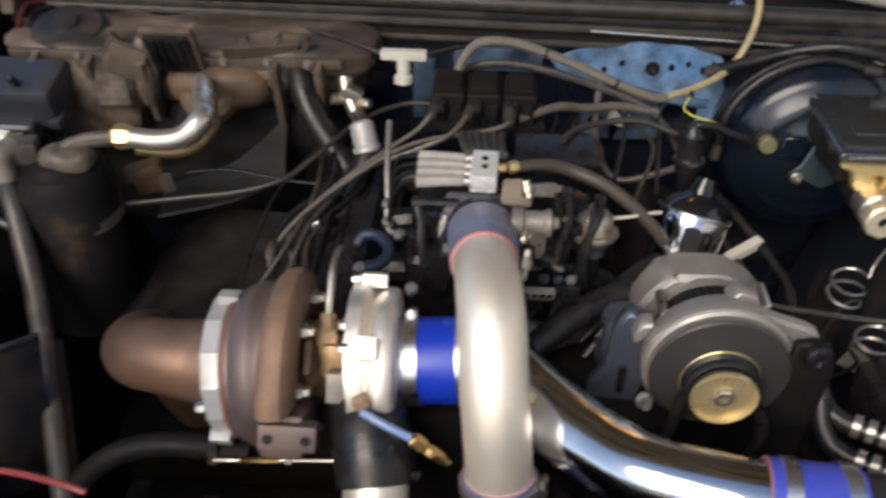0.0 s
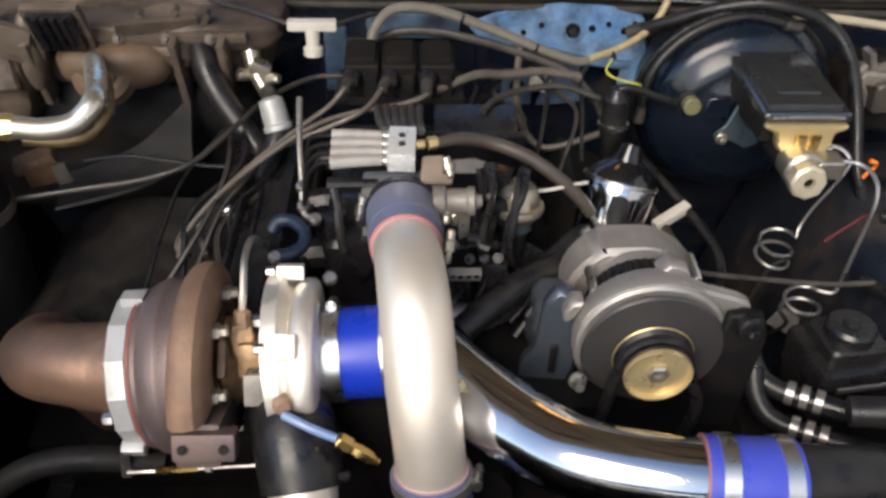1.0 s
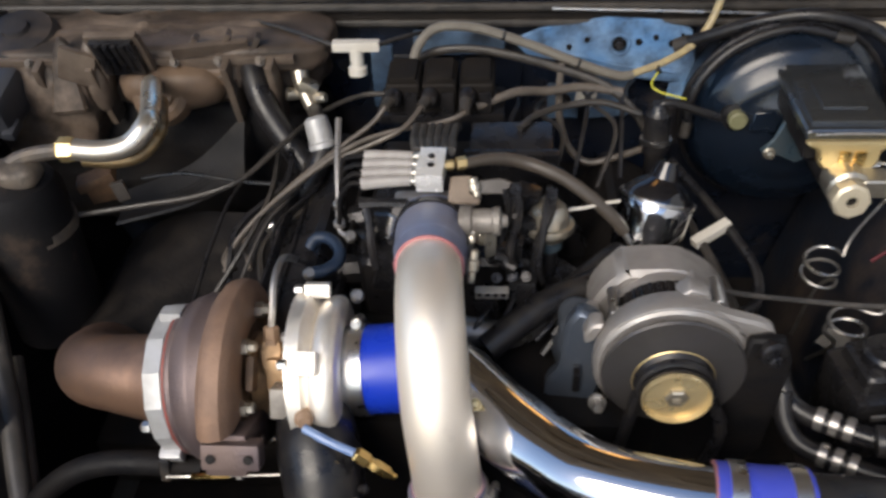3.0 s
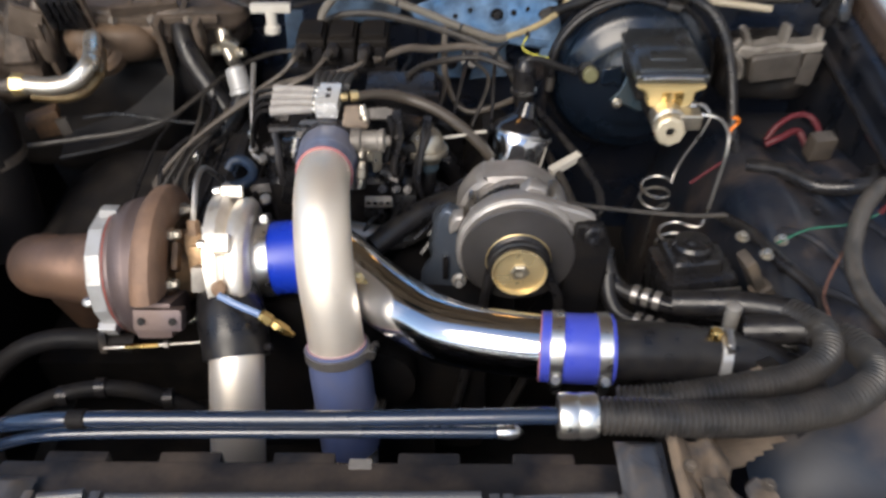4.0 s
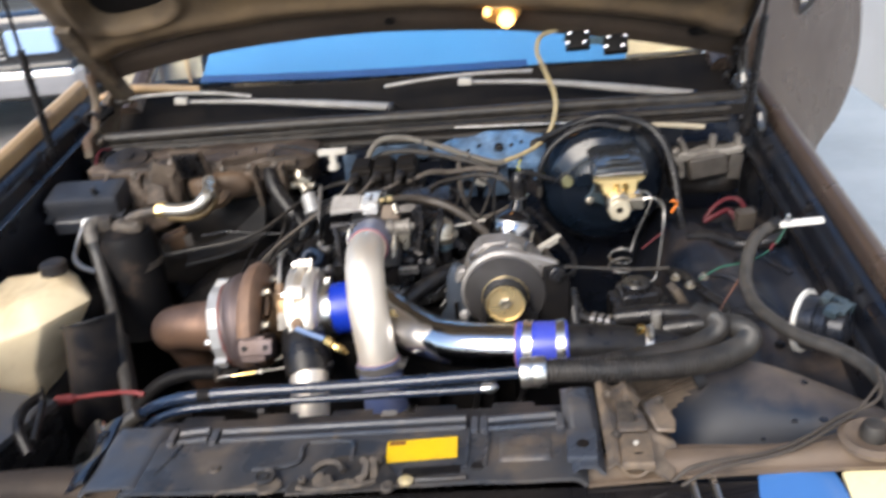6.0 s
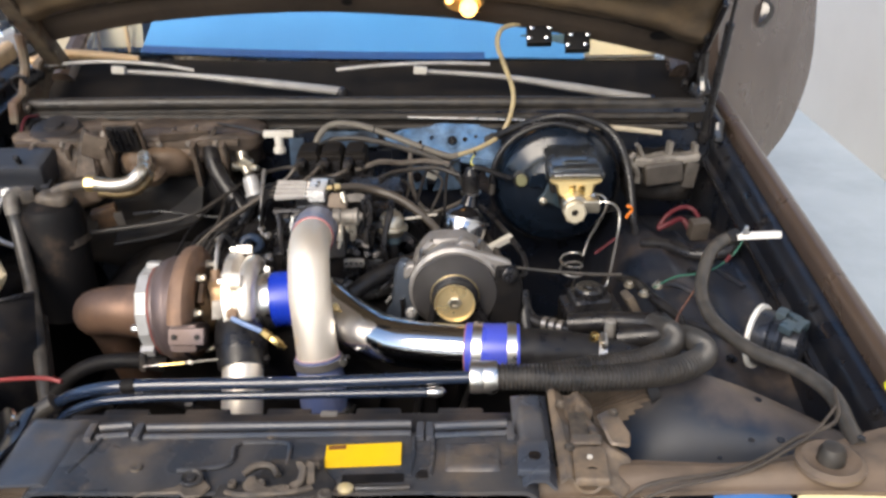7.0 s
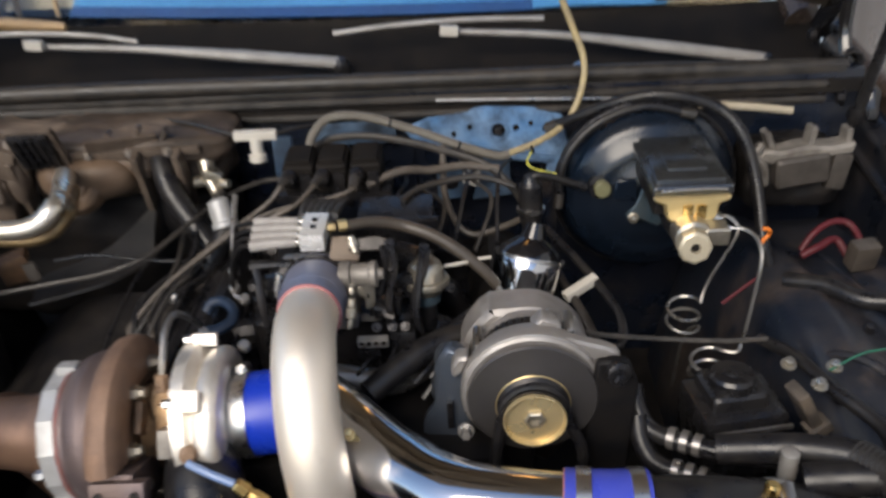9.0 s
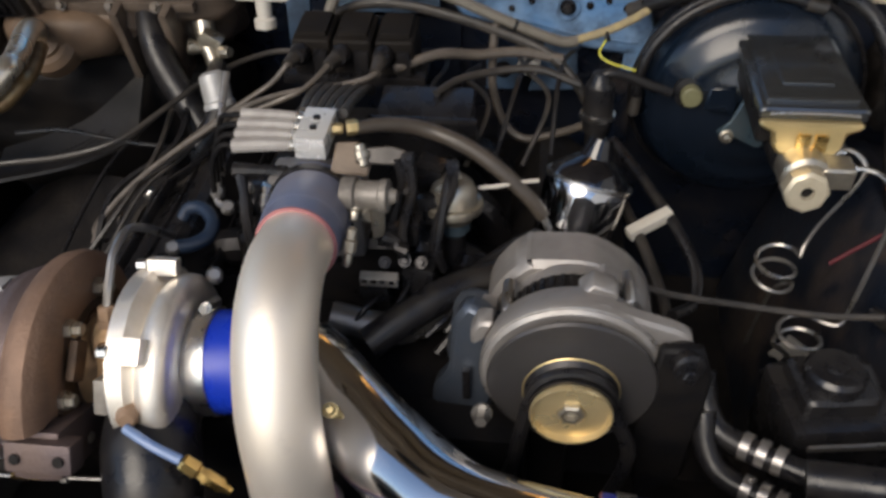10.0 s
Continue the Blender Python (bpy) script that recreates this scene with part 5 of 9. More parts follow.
for a in (60, 110, 160, 200, 245):
    add_lathe(bm, [(-0.006, 0.0085), (0.003, 0.0085), (0.003, 0.0060), (0.009, 0.0060), (0.0105, 0.0045)], round_axis(-0.226, a, 0.069), AX, 6)
pieces("housing_bolt", bm, silver_zinc, turbine, "dull zinc bolts")
bm = nb()
for a in (132, 222):
    add_box(bm, round_axis(-0.221, a, 0.058), (0.008, 0.034, 0.018), (a - 90, 0, 0), 0.004)
pieces("clamp_plate", bm, dark_rust, turbine, "short rusty clamp plate")
part("throat", add_lathe(nb(), [(0, 0.070), (0.004, 0.070), (0.006, 0.050), (-0.004, 0.036)], on_axis(-0.232), AX, 36), dark_rust, turbine, "orange-rusted inner face")
# outlet flange and elbow
bm = nb()
add_lathe(bm, [(-0.0105, 0.058), (-0.0105, 0.0755), (-0.0085, 0.0785), (0.0085, 0.0785), (0.0105, 0.0755), (0.0105, 0.058)], on_axis(-0.311), AX, 14)
band = part("flange_band", bm, band_white, turbo, "whitish outlet flange ring", 25)
bm = nb()
for a in (78, 205):
    add_box(bm, round_axis(-0.311, a, 0.079), (0.022, 0.018, 0.012), (a - 90, 0, 0), 0.003)
pieces("flange_lug", bm, band_white, band, "cast lug of the flange")
bm = nb()
for a in (172, 228, 255, 20, 320):
    add_lathe(bm, [(-0.021, 0.0045), (-0.019, 0.0060), (-0.011, 0.0060), (-0.011, 0.0035), (0.012, 0.0035), (0.012, 0.0055), (0.020, 0.0055)], round_axis(-0.311, a, 0.072), AX, 6)
pieces("band_bolt", bm, steel, band)
bm = nb()
add_tube(bm, [on_axis(-0.308), on_axis(-0.345) + Vector((0, 0.002, 0.003)), on_axis(-0.390) + Vector((0, 0.010, 0.004)), on_axis(-0.424) + Vector((0, 0.026, -0.004)), on_axis(-0.442) + Vector((0, 0.056, -0.024)), on_axis(-0.446) + Vector((0, 0.10, -0.066)), on_axis(-0.43) + Vector((0, 0.16, -0.22))], [0.056, 0.046, 0.041, 0.040, 0.040, 0.040, 0.040], 28, 8)
part("exhaust_elbow", bm, elbow_steel, turbo, "heat-browned exhaust elbow")
# bearing housing
bm = nb()
add_lathe(bm, [(-0.224, 0.046), (-0.212, 0.034), (-0.206, 0.030), (-0.192, 0.028), (-0.186, 0.034), (-0.182, 0.052), (-0.172, 0.062)], on_axis(0.0), AX, 28)
add_box(bm, on_axis(-0.199) + Vector((0, -0.016, 0.022)), (0.024, 0.036, 0.034), (-28, 0, 0), 0.006)
part("bearing_housing", bm, gold_rust, turbo, "orange-rusted bearing housing")
bm = add_box(nb(), on_axis(-0.190) + Vector((0, -0.052, 0.018)), (0.022, 0.026, 0.030), (-30, 0, 0), 0.003)
part("drain_boss", bm, motor_cast, turbo, "grey-brown cast boss")
# oil feed: a two-bolt flange, a hexagon and a thin line going up
FM = Matrix.Translation(Vector((-0.191, 0.712, 0.846))) @ Vector((0.05, -0.62, 0.78)).to_track_quat("Z", "Y").to_matrix().to_4x4()
bm = add_plate(nb(), [(-0.012, 0.002), (-0.010, 0.012), (0.0, 0.019), (0.010, 0.012), (0.012, 0.002), (0.009, -0.012), (0.004, -0.022), (-0.004, -0.022), (-0.009, -0.012)], 0.007, FM, 0.002)
fit_oil = part("oil_inlet", bm, gold_rust, turbo, "beige oil feed flange")
part("flange_screw", add_lathe(nb(), [(0.006, 0.0035), (0.0078, 0.0035), (0.0078, 0.002)], FM @ Vector((0.0, -0.0145, 0)), FM.to_3x3() @ Vector((0, 0, 1)), 10), grime, fit_oil)
part("hexagon", add_lathe(nb(), [(-0.004, 0.0095), (0.002, 0.0095), (0.002, 0.0082), (0.012, 0.0082), (0.014, 0.006)], (-0.191, 0.722, 0.858), (0.0, 0.35, 0.94), 6), tan_cap, fit_oil, "brass-brown hexagon fitting")
part("oil_line", add_tube(nb(), [(-0.191, 0.726, 0.868), (-0.190, 0.740, 0.884), (-0.190, 0.765, 0.902), (-0.188, 0.80, 0.898), (-0.188, 0.86, 0.84)], 0.0040, 8, 6), tube_steel, fit_oil)
bm = nb()
for a in (150, 185, 225, 95):
    add_bolt(bm, round_axis(-0.184, a, 0.056), -AX, 0.006, 0.010)
pieces("backplate_bolt", bm, steel, turbo)
# compressor side
bm = nb()
volute(bm, -0.148, 0.056, 0.063, 0.014, 0.0260, radians(-70), radians(300), 0.66)
add_lathe(bm, [(-0.178, 0.076), (-0.176, 0.086), (-0.162, 0.086), (-0.158, 0.080), (-0.150, 0.070), (-0.144, 0.058), (-0.138, 0.048), (-0.132, 0.0435), (-0.127, 0.042), (-0.090, 0.041)], on_axis(0.0), AX, 48)
compressor = part("compressor_housing", bm, cast_alu, turbo, "bright cast aluminium compressor housing")
part("inlet_neck", add_lathe(nb(), [(-0.142, 0.040), (-0.142, 0.0450), (-0.128, 0.0445), (-0.126, 0.040)], on_axis(0.0), AX, 44), band_steel, compressor, "machined inlet neck")
bm = nb()
for a, w, h in ((66, 0.026, 0.012), (128, 0.026, 0.022), (202, 0.028, 0.020), (262, 0.026, 0.020), (318, 0.026, 0.020)):
    add_box(bm, round_axis(-0.163, a, 0.088), (w, h, 0.014), (a - 90, 0, 0), 0.002)
pieces("housing_clip", bm, cast_alu, compressor, "square cast lugs")
bm = nb()
for a in (66, 128, 202, 262, 318):
    add_lathe(bm, [(0, 0.0050), (0.008, 0.0050), (0.009, 0.004)], round_axis(-0.178, a, 0.090), -AX, 6)
pieces("clip_bolt", bm, steel, compressor)
# boost line with brass end
P0, P1, P2 = Vector((-0.145, 0.634, 0.835)), Vector((-0.097, 0.614, 0.821)), Vector((-0.061, 0.608, 0.794))
bm = add_lathe(nb(), [(0, 0.009), (0.012, 0.009), (0.016, 0.006)], P0 + Vector((-0.004, 0.014, 0)), (0.3, -1, 0.25), 12)
nipple = part("boost_nipple", bm, tan_cap, compressor, "dull brass nipple")
part("boost_line", add_tube(nb(), [P0 + Vector((0, -0.004, 0)), P0.lerp(P1, 0.5) + Vector((0, -0.004, 0.001)), P1], 0.0042, 10, 6), blue_line, compressor, "blue boost hose")
bm = add_lathe(nb(), [(0, 0.006), (0.002, 0.0078), (0.014, 0.0078), (0.016, 0.0058), (0.020, 0.0058), (0.022, 0.0070), (0.036, 0.0066), (0.040, 0.0040), (0.046, 0.0034)], P1, P2 - P1, 6)
part("brass_fitting", bm, brass, compressor, "brass hose fitting")
# wastegate rod in front of the turbine
rod = thing("wastegate_rod", (-0.24, 0.64, 0.745), "thin steel actuator rod below the turbine", "rod")
part("shaft", add_tube(nb(), [(-0.303, 0.640, 0.740), (-0.17, 0.634, 0.758)], 0.0020, 10, 2), tube_steel, rod)
bm = nb()
add_lathe(bm, [(0, 0.0032), (0.042, 0.0032)], (-0.275, 0.6388, 0.7438), (1, -0.04, 0.13), 6)
part("turnbuckle", bm, brass, rod, "brass turnbuckle")
part("lock_nut", add_lathe(nb(), [(0, 0.0048), (0.006, 0.0048)], (-0.226, 0.6366, 0.7504), (1, -0.04, 0.13), 6), tube_steel, rod)
bm = add_box(nb(), (-0.304, 0.646, 0.746), (0.010, 0.010, 0.034), (0, 8, 0), 0.003)
part("bracket", bm, latch_dark, rod)

# ---- charge pipes ----
inlet = thing("inlet_coupler", (-0.065, 0.70, 0.79), "short blue silicone hose on the compressor inlet", "hose")
a, b = on_axis(-0.128), on_axis(-0.061)
part("sleeve", add_tube(nb(), [a, a.lerp(b, 0.5), b], 0.0455, 36, 3), blue_silicone, inlet)
worm_clamp(inlet, on_axis(-0.1200), AX, 0.0457, 0.015, (0, 0.55, 1), clamp_bright)
worm_clamp(inlet, on_axis(-0.068), AX, 0.0457, 0.012, (0, 0.55, 1), clamp_bright)
cpipe = thing("chrome_intake_pipe", (0.10, 0.64, 0.76), "polished chrome intake pipe curving to the air filter", "pipe")
bm = add_tube(nb(), [on_axis(-0.072), (-0.0300, 0.7220, 0.8220), (0.0217, 0.6850, 0.8030), (0.0723, 0.6390, 0.8000), (0.1205, 0.6010, 0.8065), (0.1852, 0.5800, 0.8110), (0.2446, 0.5710, 0.8125), (0.29, 0.569, 0.813)], [0.0412, 0.0412, 0.0402, 0.0386, 0.0370, 0.0362, 0.0356, 0.0356], 52, 20)
part("tube", bm, chrome, cpipe, "", 60)
bm = nb()
add_lathe(bm, [(-0.004, 0.0065), (0.004, 0.0065), (0.004, 0.0045), (0.010, 0.0045), (0.012, 0.003)], (0.012, 0.662, 0.835), (0.1, -0.6, 0.8), 10)
part("pipe_port", bm, zinc_gold, cpipe, "small threaded port")
coup = thing("filter_coupler", (0.26, 0.575, 0.78), "blue silicone coupler with two bright clamps", "hose")
bm = add_tube(nb(), [(0.220, 0.5745, 0.8120), (0.26, 0.5700, 0.8130), (0.297, 0.569, 0.813)], 0.0392, 36, 4)
part("sleeve", bm, pale_blue_silicone, coup, "blue silicone sleeve")
part("cut_edge", add_lathe(nb(), [(-0.0012, 0.035), (-0.0012, 0.0392), (0.0008, 0.0392), (0.0008, 0.035)], (0.2195, 0.5746, 0.8120), (1, -0.12, 0.02), 36), red_rubber, coup, "red layer at the cut end")
worm_clamp(coup, Vector((0.2370, 0.5725, 0.8124)), (1, -0.11, 0.02), 0.0395, 0.014, (0, -1, -0.35), clamp_bright)
worm_clamp(coup, Vector((0.2860, 0.5692, 0.8130)), (1, -0.03, 0.0), 0.0395, 0.014, (0, -1, -0.35), clamp_bright)
fpipe = thing("filter_pipe", (0.40, 0.58, 0.75), "matt black intake tube with a steel clamp", "pipe")
part("tube", add_tube(nb(), [(0.282, 0.569, 0.813), (0.34, 0.571, 0.807), (0.40, 0.576, 0.795), (0.45, 0.574, 0.785), (0.485, 0.562, 0.776), (0.500, 0.540, 0.772), (0.492, 0.526, 0.772)], 0.0345, 28, 7), rubber, fpipe)
worm_clamp(fpipe, Vector((0.415, 0.576, 0.792)), (1, -0.02, -0.2), 0.0348, 0.012, (0, -0.2, 1))
# cone air filter with pleats
filt = thing("air_filter", (0.45, 0.49, 0.74), "dusty pleated cone air filter", "air filter")
fa, fd = Vector((0.472, 0.523, 0.770)), Vector((-0.93, -0.22, -0.22)).normalized()
bm = nb()
m = axis_matrix(fa, fd)
rings = []
for j in range(9):
    f = j / 8
    rings.append([bm.verts.new(m @ Vector(((0.053 - 0.010 * f - (0.011 if k % 2 else 0)) * math.cos(2 * math.pi * k / 96), (0.053 - 0.010 * f - (0.011 if k % 2 else 0)) * math.sin(2 * math.pi * k / 96), 0.085 * f))) for k in range(96)])
for a, b in zip(rings, rings[1:]):
    for k in range(96):
        bm.faces.new((a[k], a[(k + 1) % 96], b[(k + 1) % 96], b[k]))
bm.faces.new(rings[-1])
part("pleats", bm, dirty_pleats, filt, "dirty brown pleats", 20)
part("rim", add_lathe(nb(), [(-0.012, 0.04), (-0.012, 0.056), (0.004, 0.056), (0.004, 0.05)], fa, fd, 40), rubber, filt)

# big aluminium pipe to the throttle body
up = thing("charge_pipe", (-0.01, 0.60, 0.66), "brushed aluminium charge pipe bending up to the throttle body", "pipe")
PIPE = [(-0.039, 0.850, 0.888), (-0.0365, 0.785, 0.901), (-0.0318, 0.7316, 0.9165), (-0.0265, 0.6785, 0.9063), (-0.0215, 0.6389, 0.8617), (-0.0152, 0.6199, 0.8028), (-0.0099, 0.6057, 0.739), (-0.0059, 0.5948, 0.6754), (-0.003, 0.585, 0.60)]
part("tube", add_tube(nb(), PIPE, 0.0326, 44, 12), pipe_alu, up, "", 60)
top = thing("throttle_coupler", (-0.04, 0.82, 0.86), "blue-grey silicone coupler on the throttle body", "hose")
part("sleeve", add_tube(nb(), [(-0.041, 0.872, 0.884), (-0.0395, 0.845, 0.889), (-0.038, 0.815, 0.895), (-0.0365, 0.785, 0.901)], [0.0390, 0.0390, 0.0376, 0.0358], 40, 5), gray_silicone, top)
part("fold", add_tube(nb(), [(-0.0380, 0.814, 0.8952), (-0.0376, 0.806, 0.8968)], [0.0384, 0.0374], 40, 2), gray_silicone, top, "soft fold round the sleeve")
part("edge_ring", add_lathe(nb(), [(-0.0008, 0.032), (-0.0008, 0.0358), (0.0012, 0.0358), (0.0012, 0.032)], (-0.0364, 0.7840, 0.9012), (0.02, -1, 0.2), 40), red_rubber, top, "red layer at the cut end")
worm_clamp(top, Vector((-0.0402, 0.858, 0.8867)), (0.02, -1, 0.2), 0.0395, 0.010, (-1, 0.1, 0.2), dark_metal)
low = thing("lower_coupler", (-0.008, 0.60, 0.68), "blue-grey silicone coupler at the foot of the charge pipe", "hose")
part("sleeve", add_tube(nb(), [(-0.0127, 0.6137, 0.776), (-0.0099, 0.6057, 0.739), (-0.0059, 0.5948, 0.6754), (-0.004, 0.588, 0.63)], [0.0355, 0.0368, 0.0368, 0.0368], 36, 4), blue_gray_silicone, low)
part("cut_edge", add_lathe(nb(), [(-0.0006, 0.032), (-0.0006, 0.0352), (0.0008, 0.0352), (0.0008, 0.032)], (-0.0128, 0.6139, 0.7765), (-0.075, 0.22, 1), 36), edge_pink, low, "pale red cut edge")
worm_clamp(low, Vector((-0.0121, 0.6118, 0.767)), (-0.075, 0.22, 1), 0.0371, 0.011, (1, -0.15, 0.1), band_dull)
worm_clamp(low, Vector((-0.0065, 0.5965, 0.685)), (-0.075, 0.22, 1), 0.0371, 0.011, (1, -0.15, 0.1), band_dull)
# second aluminium pipe under the compressor
out = thing("compressor_outlet_pipe", (-0.135, 0.60, 0.60), "aluminium pipe below the compressor outlet", "pipe")
part("tube", add_tube(nb(), [(-0.134, 0.626, 0.776), (-0.131, 0.606, 0.757), (-0.131, 0.586, 0.728), (-0.133, 0.562, 0.675), (-0.138, 0.530, 0.582), (-0.140, 0.48, 0.46)], 0.0322, 32, 8), pipe_alu, out, "", 60)
part("weld_bead", add_lathe(nb(), [(-0.003, 0.0318), (0.0, 0.0338), (0.003, 0.0318)], (-0.140, 0.5545, 0.628), (0, 0.45, 0.9), 32), band_steel, out, "bright weld bead")
oc = thing("outlet_coupler", (-0.14, 0.63, 0.74), "black rubber elbow on the compressor outlet", "hose")
part("sleeve", add_tube(nb(), [(-0.150, 0.695, 0.787), (-0.147, 0.672, 0.794), (-0.141, 0.648, 0.790), (-0.135, 0.628, 0.777), (-0.131, 0.607, 0.758)], [0.034, 0.0385, 0.0405, 0.0405, 0.0385], 30, 7), rubber, oc)
part("clamp_knob", add_lathe(nb(), [(0, 0.004), (0.008, 0.005), (0.010, 0.003)], (-0.096, 0.607, 0.776), (1, -0.2, 0.3), 8), dark_metal, oc)


# ---- alternator ----
alt = thing("alternator", (0.20, 0.77, 0.75), "grey cast alternator with a large fan disc and gold pulley", "alternator")
AC = Vector((0.2015, 0.0, 0.834))


def alt_at(y, dx=0.0, dz=0.0):
    return Vector((AC.x + dx, y, AC.z + dz))


bm = nb()
add_plate(bm, [(-0.074, -0.030), (-0.075, -0.004), (-0.070, 0.018), (-0.056, 0.040), (-0.043, 0.053), (-0.036, 0.0555), (0.010, 0.0565), (0.024, 0.052), (0.048, 0.036), (0.066, 0.014), (0.074, -0.012), (0.066, -0.045), (0.0, -0.072), (-0.05, -0.056)], 0.050, pose(AC.x, 0.840, AC.z, 90, 0, 0), 0.006)
add_lathe(bm, [(0.0, 0.040), (0.0, 0.056), (0.012, 0.056)], alt_at(0.780), (0, 1, 0), 44)
rear = part("rear_case", bm, dull_alu, alt, "grey cast rear housing", 40)
bm = nb()
for dx, dz, w in ((-0.072, 0.004, 0.020), (0.030, 0.046, 0.024), (0.070, -0.012, 0.018)):
    a = math.degrees(math.atan2(dz, dx))
    add_box(bm, alt_at(0.786, dx, dz), (0.014, 0.018, w), (0, -a, 0), 0.004)
pieces("case_lug", bm, dull_alu, rear, "bare cast lug")
bm = nb()
add_lathe(bm, [(-0.018, 0.03), (-0.018, 0.055), (0.024, 0.055), (0.024, 0.03)], alt_at(0.768), (0, 1, 0), 44)
part("stator", bm, grime, alt, "dark stator ring")
bm = nb()
for k in range(16):
    a = radians(20 + k * 9)
    add_box(bm, alt_at(0.768, 0.0555 * math.cos(a), 0.0555 * math.sin(a)), (0.003, 0.022, 0.004), (0, -math.degrees(a), 0), 0.001)
pieces("winding", bm, dark_metal, alt, "dark winding", near=0.001)
bm = nb()
add_lathe(bm, [(0.0, 0.056), (0.0, 0.070), (0.010, 0.0735), (0.020, 0.0755), (0.028, 0.0752), (0.031, 0.0735), (0.033, 0.0705), (0.031, 0.05)], alt_at(0.748), (0, -1, 0), 64)
front = part("front_case", bm, dull_alu, alt, "grey cast front housing")
part("rim_edge", add_lathe(nb(), [(-0.0012, 0.0735), (0.0, 0.0758), (0.0012, 0.0735)], alt_at(0.7185), (0, -1, 0), 64), band_dull, front, "worn bright rim edge")
# ears: a long one to the bracket bolt, short lugs on the rim
bm = nb()
add_plate(bm, [(-0.010, 0.0735), (0.020, 0.0735), (0.046, 0.062), (0.078, 0.052), (0.092, 0.044), (0.094, 0.030), (0.086, 0.020), (0.074, 0.006), (0.068, 0.020), (0.050, 0.050), (0.028, 0.065)], 0.016, pose(AC.x, 0.738, AC.z, 90, 0, 0), 0.003)
part("ear", bm, dull_alu, front, "cast ear at the bracket bolt")
bm = nb()
add_plate(bm, [(0.000, 0.066), (0.034, 0.064), (0.030, 0.073), (0.012, 0.079)], 0.022, pose(AC.x, 0.762, AC.z, 90, 0, 0), 0.002)
add_plate(bm, [(-0.072, 0.018), (-0.064, 0.038), (-0.078, 0.038), (-0.085, 0.024), (-0.083, 0.010)], 0.022, pose(AC.x, 0.754, AC.z, 90, 0, 0), 0.003)
pieces("front_lug", bm, dull_alu, front, "bare cast lug", near=0.004)
bm = nb()
for dx, dz in ((0.043, 0.056), (-0.055, 0.040), (0.062, -0.02), (-0.06, -0.035)):
    add_lathe(bm, [(0, 0.005), (0.035, 0.005), (0.037, 0.0035)], alt_at(0.782, dx, dz), (0, -1, 0), 8)
pieces("through_bolt", bm, steel, alt)
bm = nb()
add_lathe(bm, [(0.0, 0.030), (0.0, 0.0665), (0.003, 0.0692), (0.0055, 0.0675), (0.006, 0.045), (0.010, 0.030)], alt_at(0.711), (0, -1, 0), 64)
fan = part("fan", bm, material("fan_metal", (0.085, 0.080, 0.080), 0.40, 0.6, second=(0.055, 0.052, 0.050), amount=0.5, scale=20, bump=0.1), alt, "dull grey stamped fan disc", 50)
bm = nb()
for k in range(12):
    a = radians(15 + k * 30)
    add_box(bm, alt_at(0.7165, 0.056 * math.cos(a), 0.056 * math.sin(a)), (0.016, 0.008, 0.003), (0, -math.degrees(a) + 15, 0), 0.001)
pieces("fan_blade", bm, MATS["fan_metal"], fan, near=0.001)
bm = nb()
add_lathe(bm, [(0.0, 0.028), (0.0, 0.0385), (0.0025, 0.0395), (0.004, 0.0380), (0.011, 0.030), (0.015, 0.030), (0.021, 0.0350), (0.0235, 0.0352), (0.0235, 0.0320), (0.010, 0.028), (0.010, 0.0)], alt_at(0.704, 0, -0.003), (0, -1, 0), 48)
pulley = part("pulley", bm, dark_metal, alt, "dark belt pulley")
part("pulley_lip", add_lathe(nb(), [(-0.0005, 0.0390), (0.0002, 0.0397), (0.0009, 0.0390)], alt_at(0.7015, 0, -0.003), (0, -1, 0), 48), zinc_gold, pulley, "worn bright lip of the pulley")
bm = nb()
add_lathe(bm, [(0.0, 0.0325), (0.0035, 0.0332), (0.0058, 0.0324), (0.0054, 0.0312), (0.0005, 0.0300), (-0.0070, 0.0285), (-0.0080, 0.0270), (-0.0055, 0.0255), (-0.0065, 0.0240), (-0.0120, 0.0200), (-0.0125, 0.0170), (-0.0060, 0.0150), (-0.0050, 0.0125), (-0.0060, 0.008)], alt_at(0.6805, 0, -0.003), (0, -1, 0), 48)
part("pulley_face", bm, pulley_gold, pulley, "gold zinc pulley face")
bm = nb()
add_lathe(bm, [(-0.008, 0.0125), (-0.0035, 0.0125), (-0.0035, 0.0100)], alt_at(0.6805, 0, -0.003), (0, -1, 0), 24)
add_lathe(bm, [(-0.004, 0.0115), (0.0035, 0.0115), (0.005, 0.0092), (0.005, 0.0060), (0.001, 0.0048)], alt_at(0.6805, 0, -0.003), (0, -1, 0), 6)
part("pulley_nut", bm, silver_zinc, pulley)
bm = nb()
# belt loops round the pulley and down to the crank
belt = [(AC.x - 0.034, 0.691, AC.z - 0.012), (AC.x - 0.045, 0.691, AC.z - 0.09), (AC.x - 0.075, 0.691, AC.z - 0.26)]
add_tube(bm, belt, 0.0065, 8, 5)
belt = [(AC.x + 0.034, 0.691, AC.z - 0.012), (AC.x + 0.05, 0.691, AC.z - 0.09), (AC.x - 0.02, 0.691, AC.z - 0.30)]
add_tube(bm, belt, 0.0065, 8, 5)
arc = [(AC.x + 0.0335 * math.cos(radians(a)), 0.691, AC.z - 0.003 + 0.0335 * math.sin(radians(a))) for a in range(-10, 200, 15)]
add_tube(bm, arc, 0.0045, 8, 3)
tagged(part("drive_belt", bm, rubber), "black drive belt round the alternator pulley", "belt")
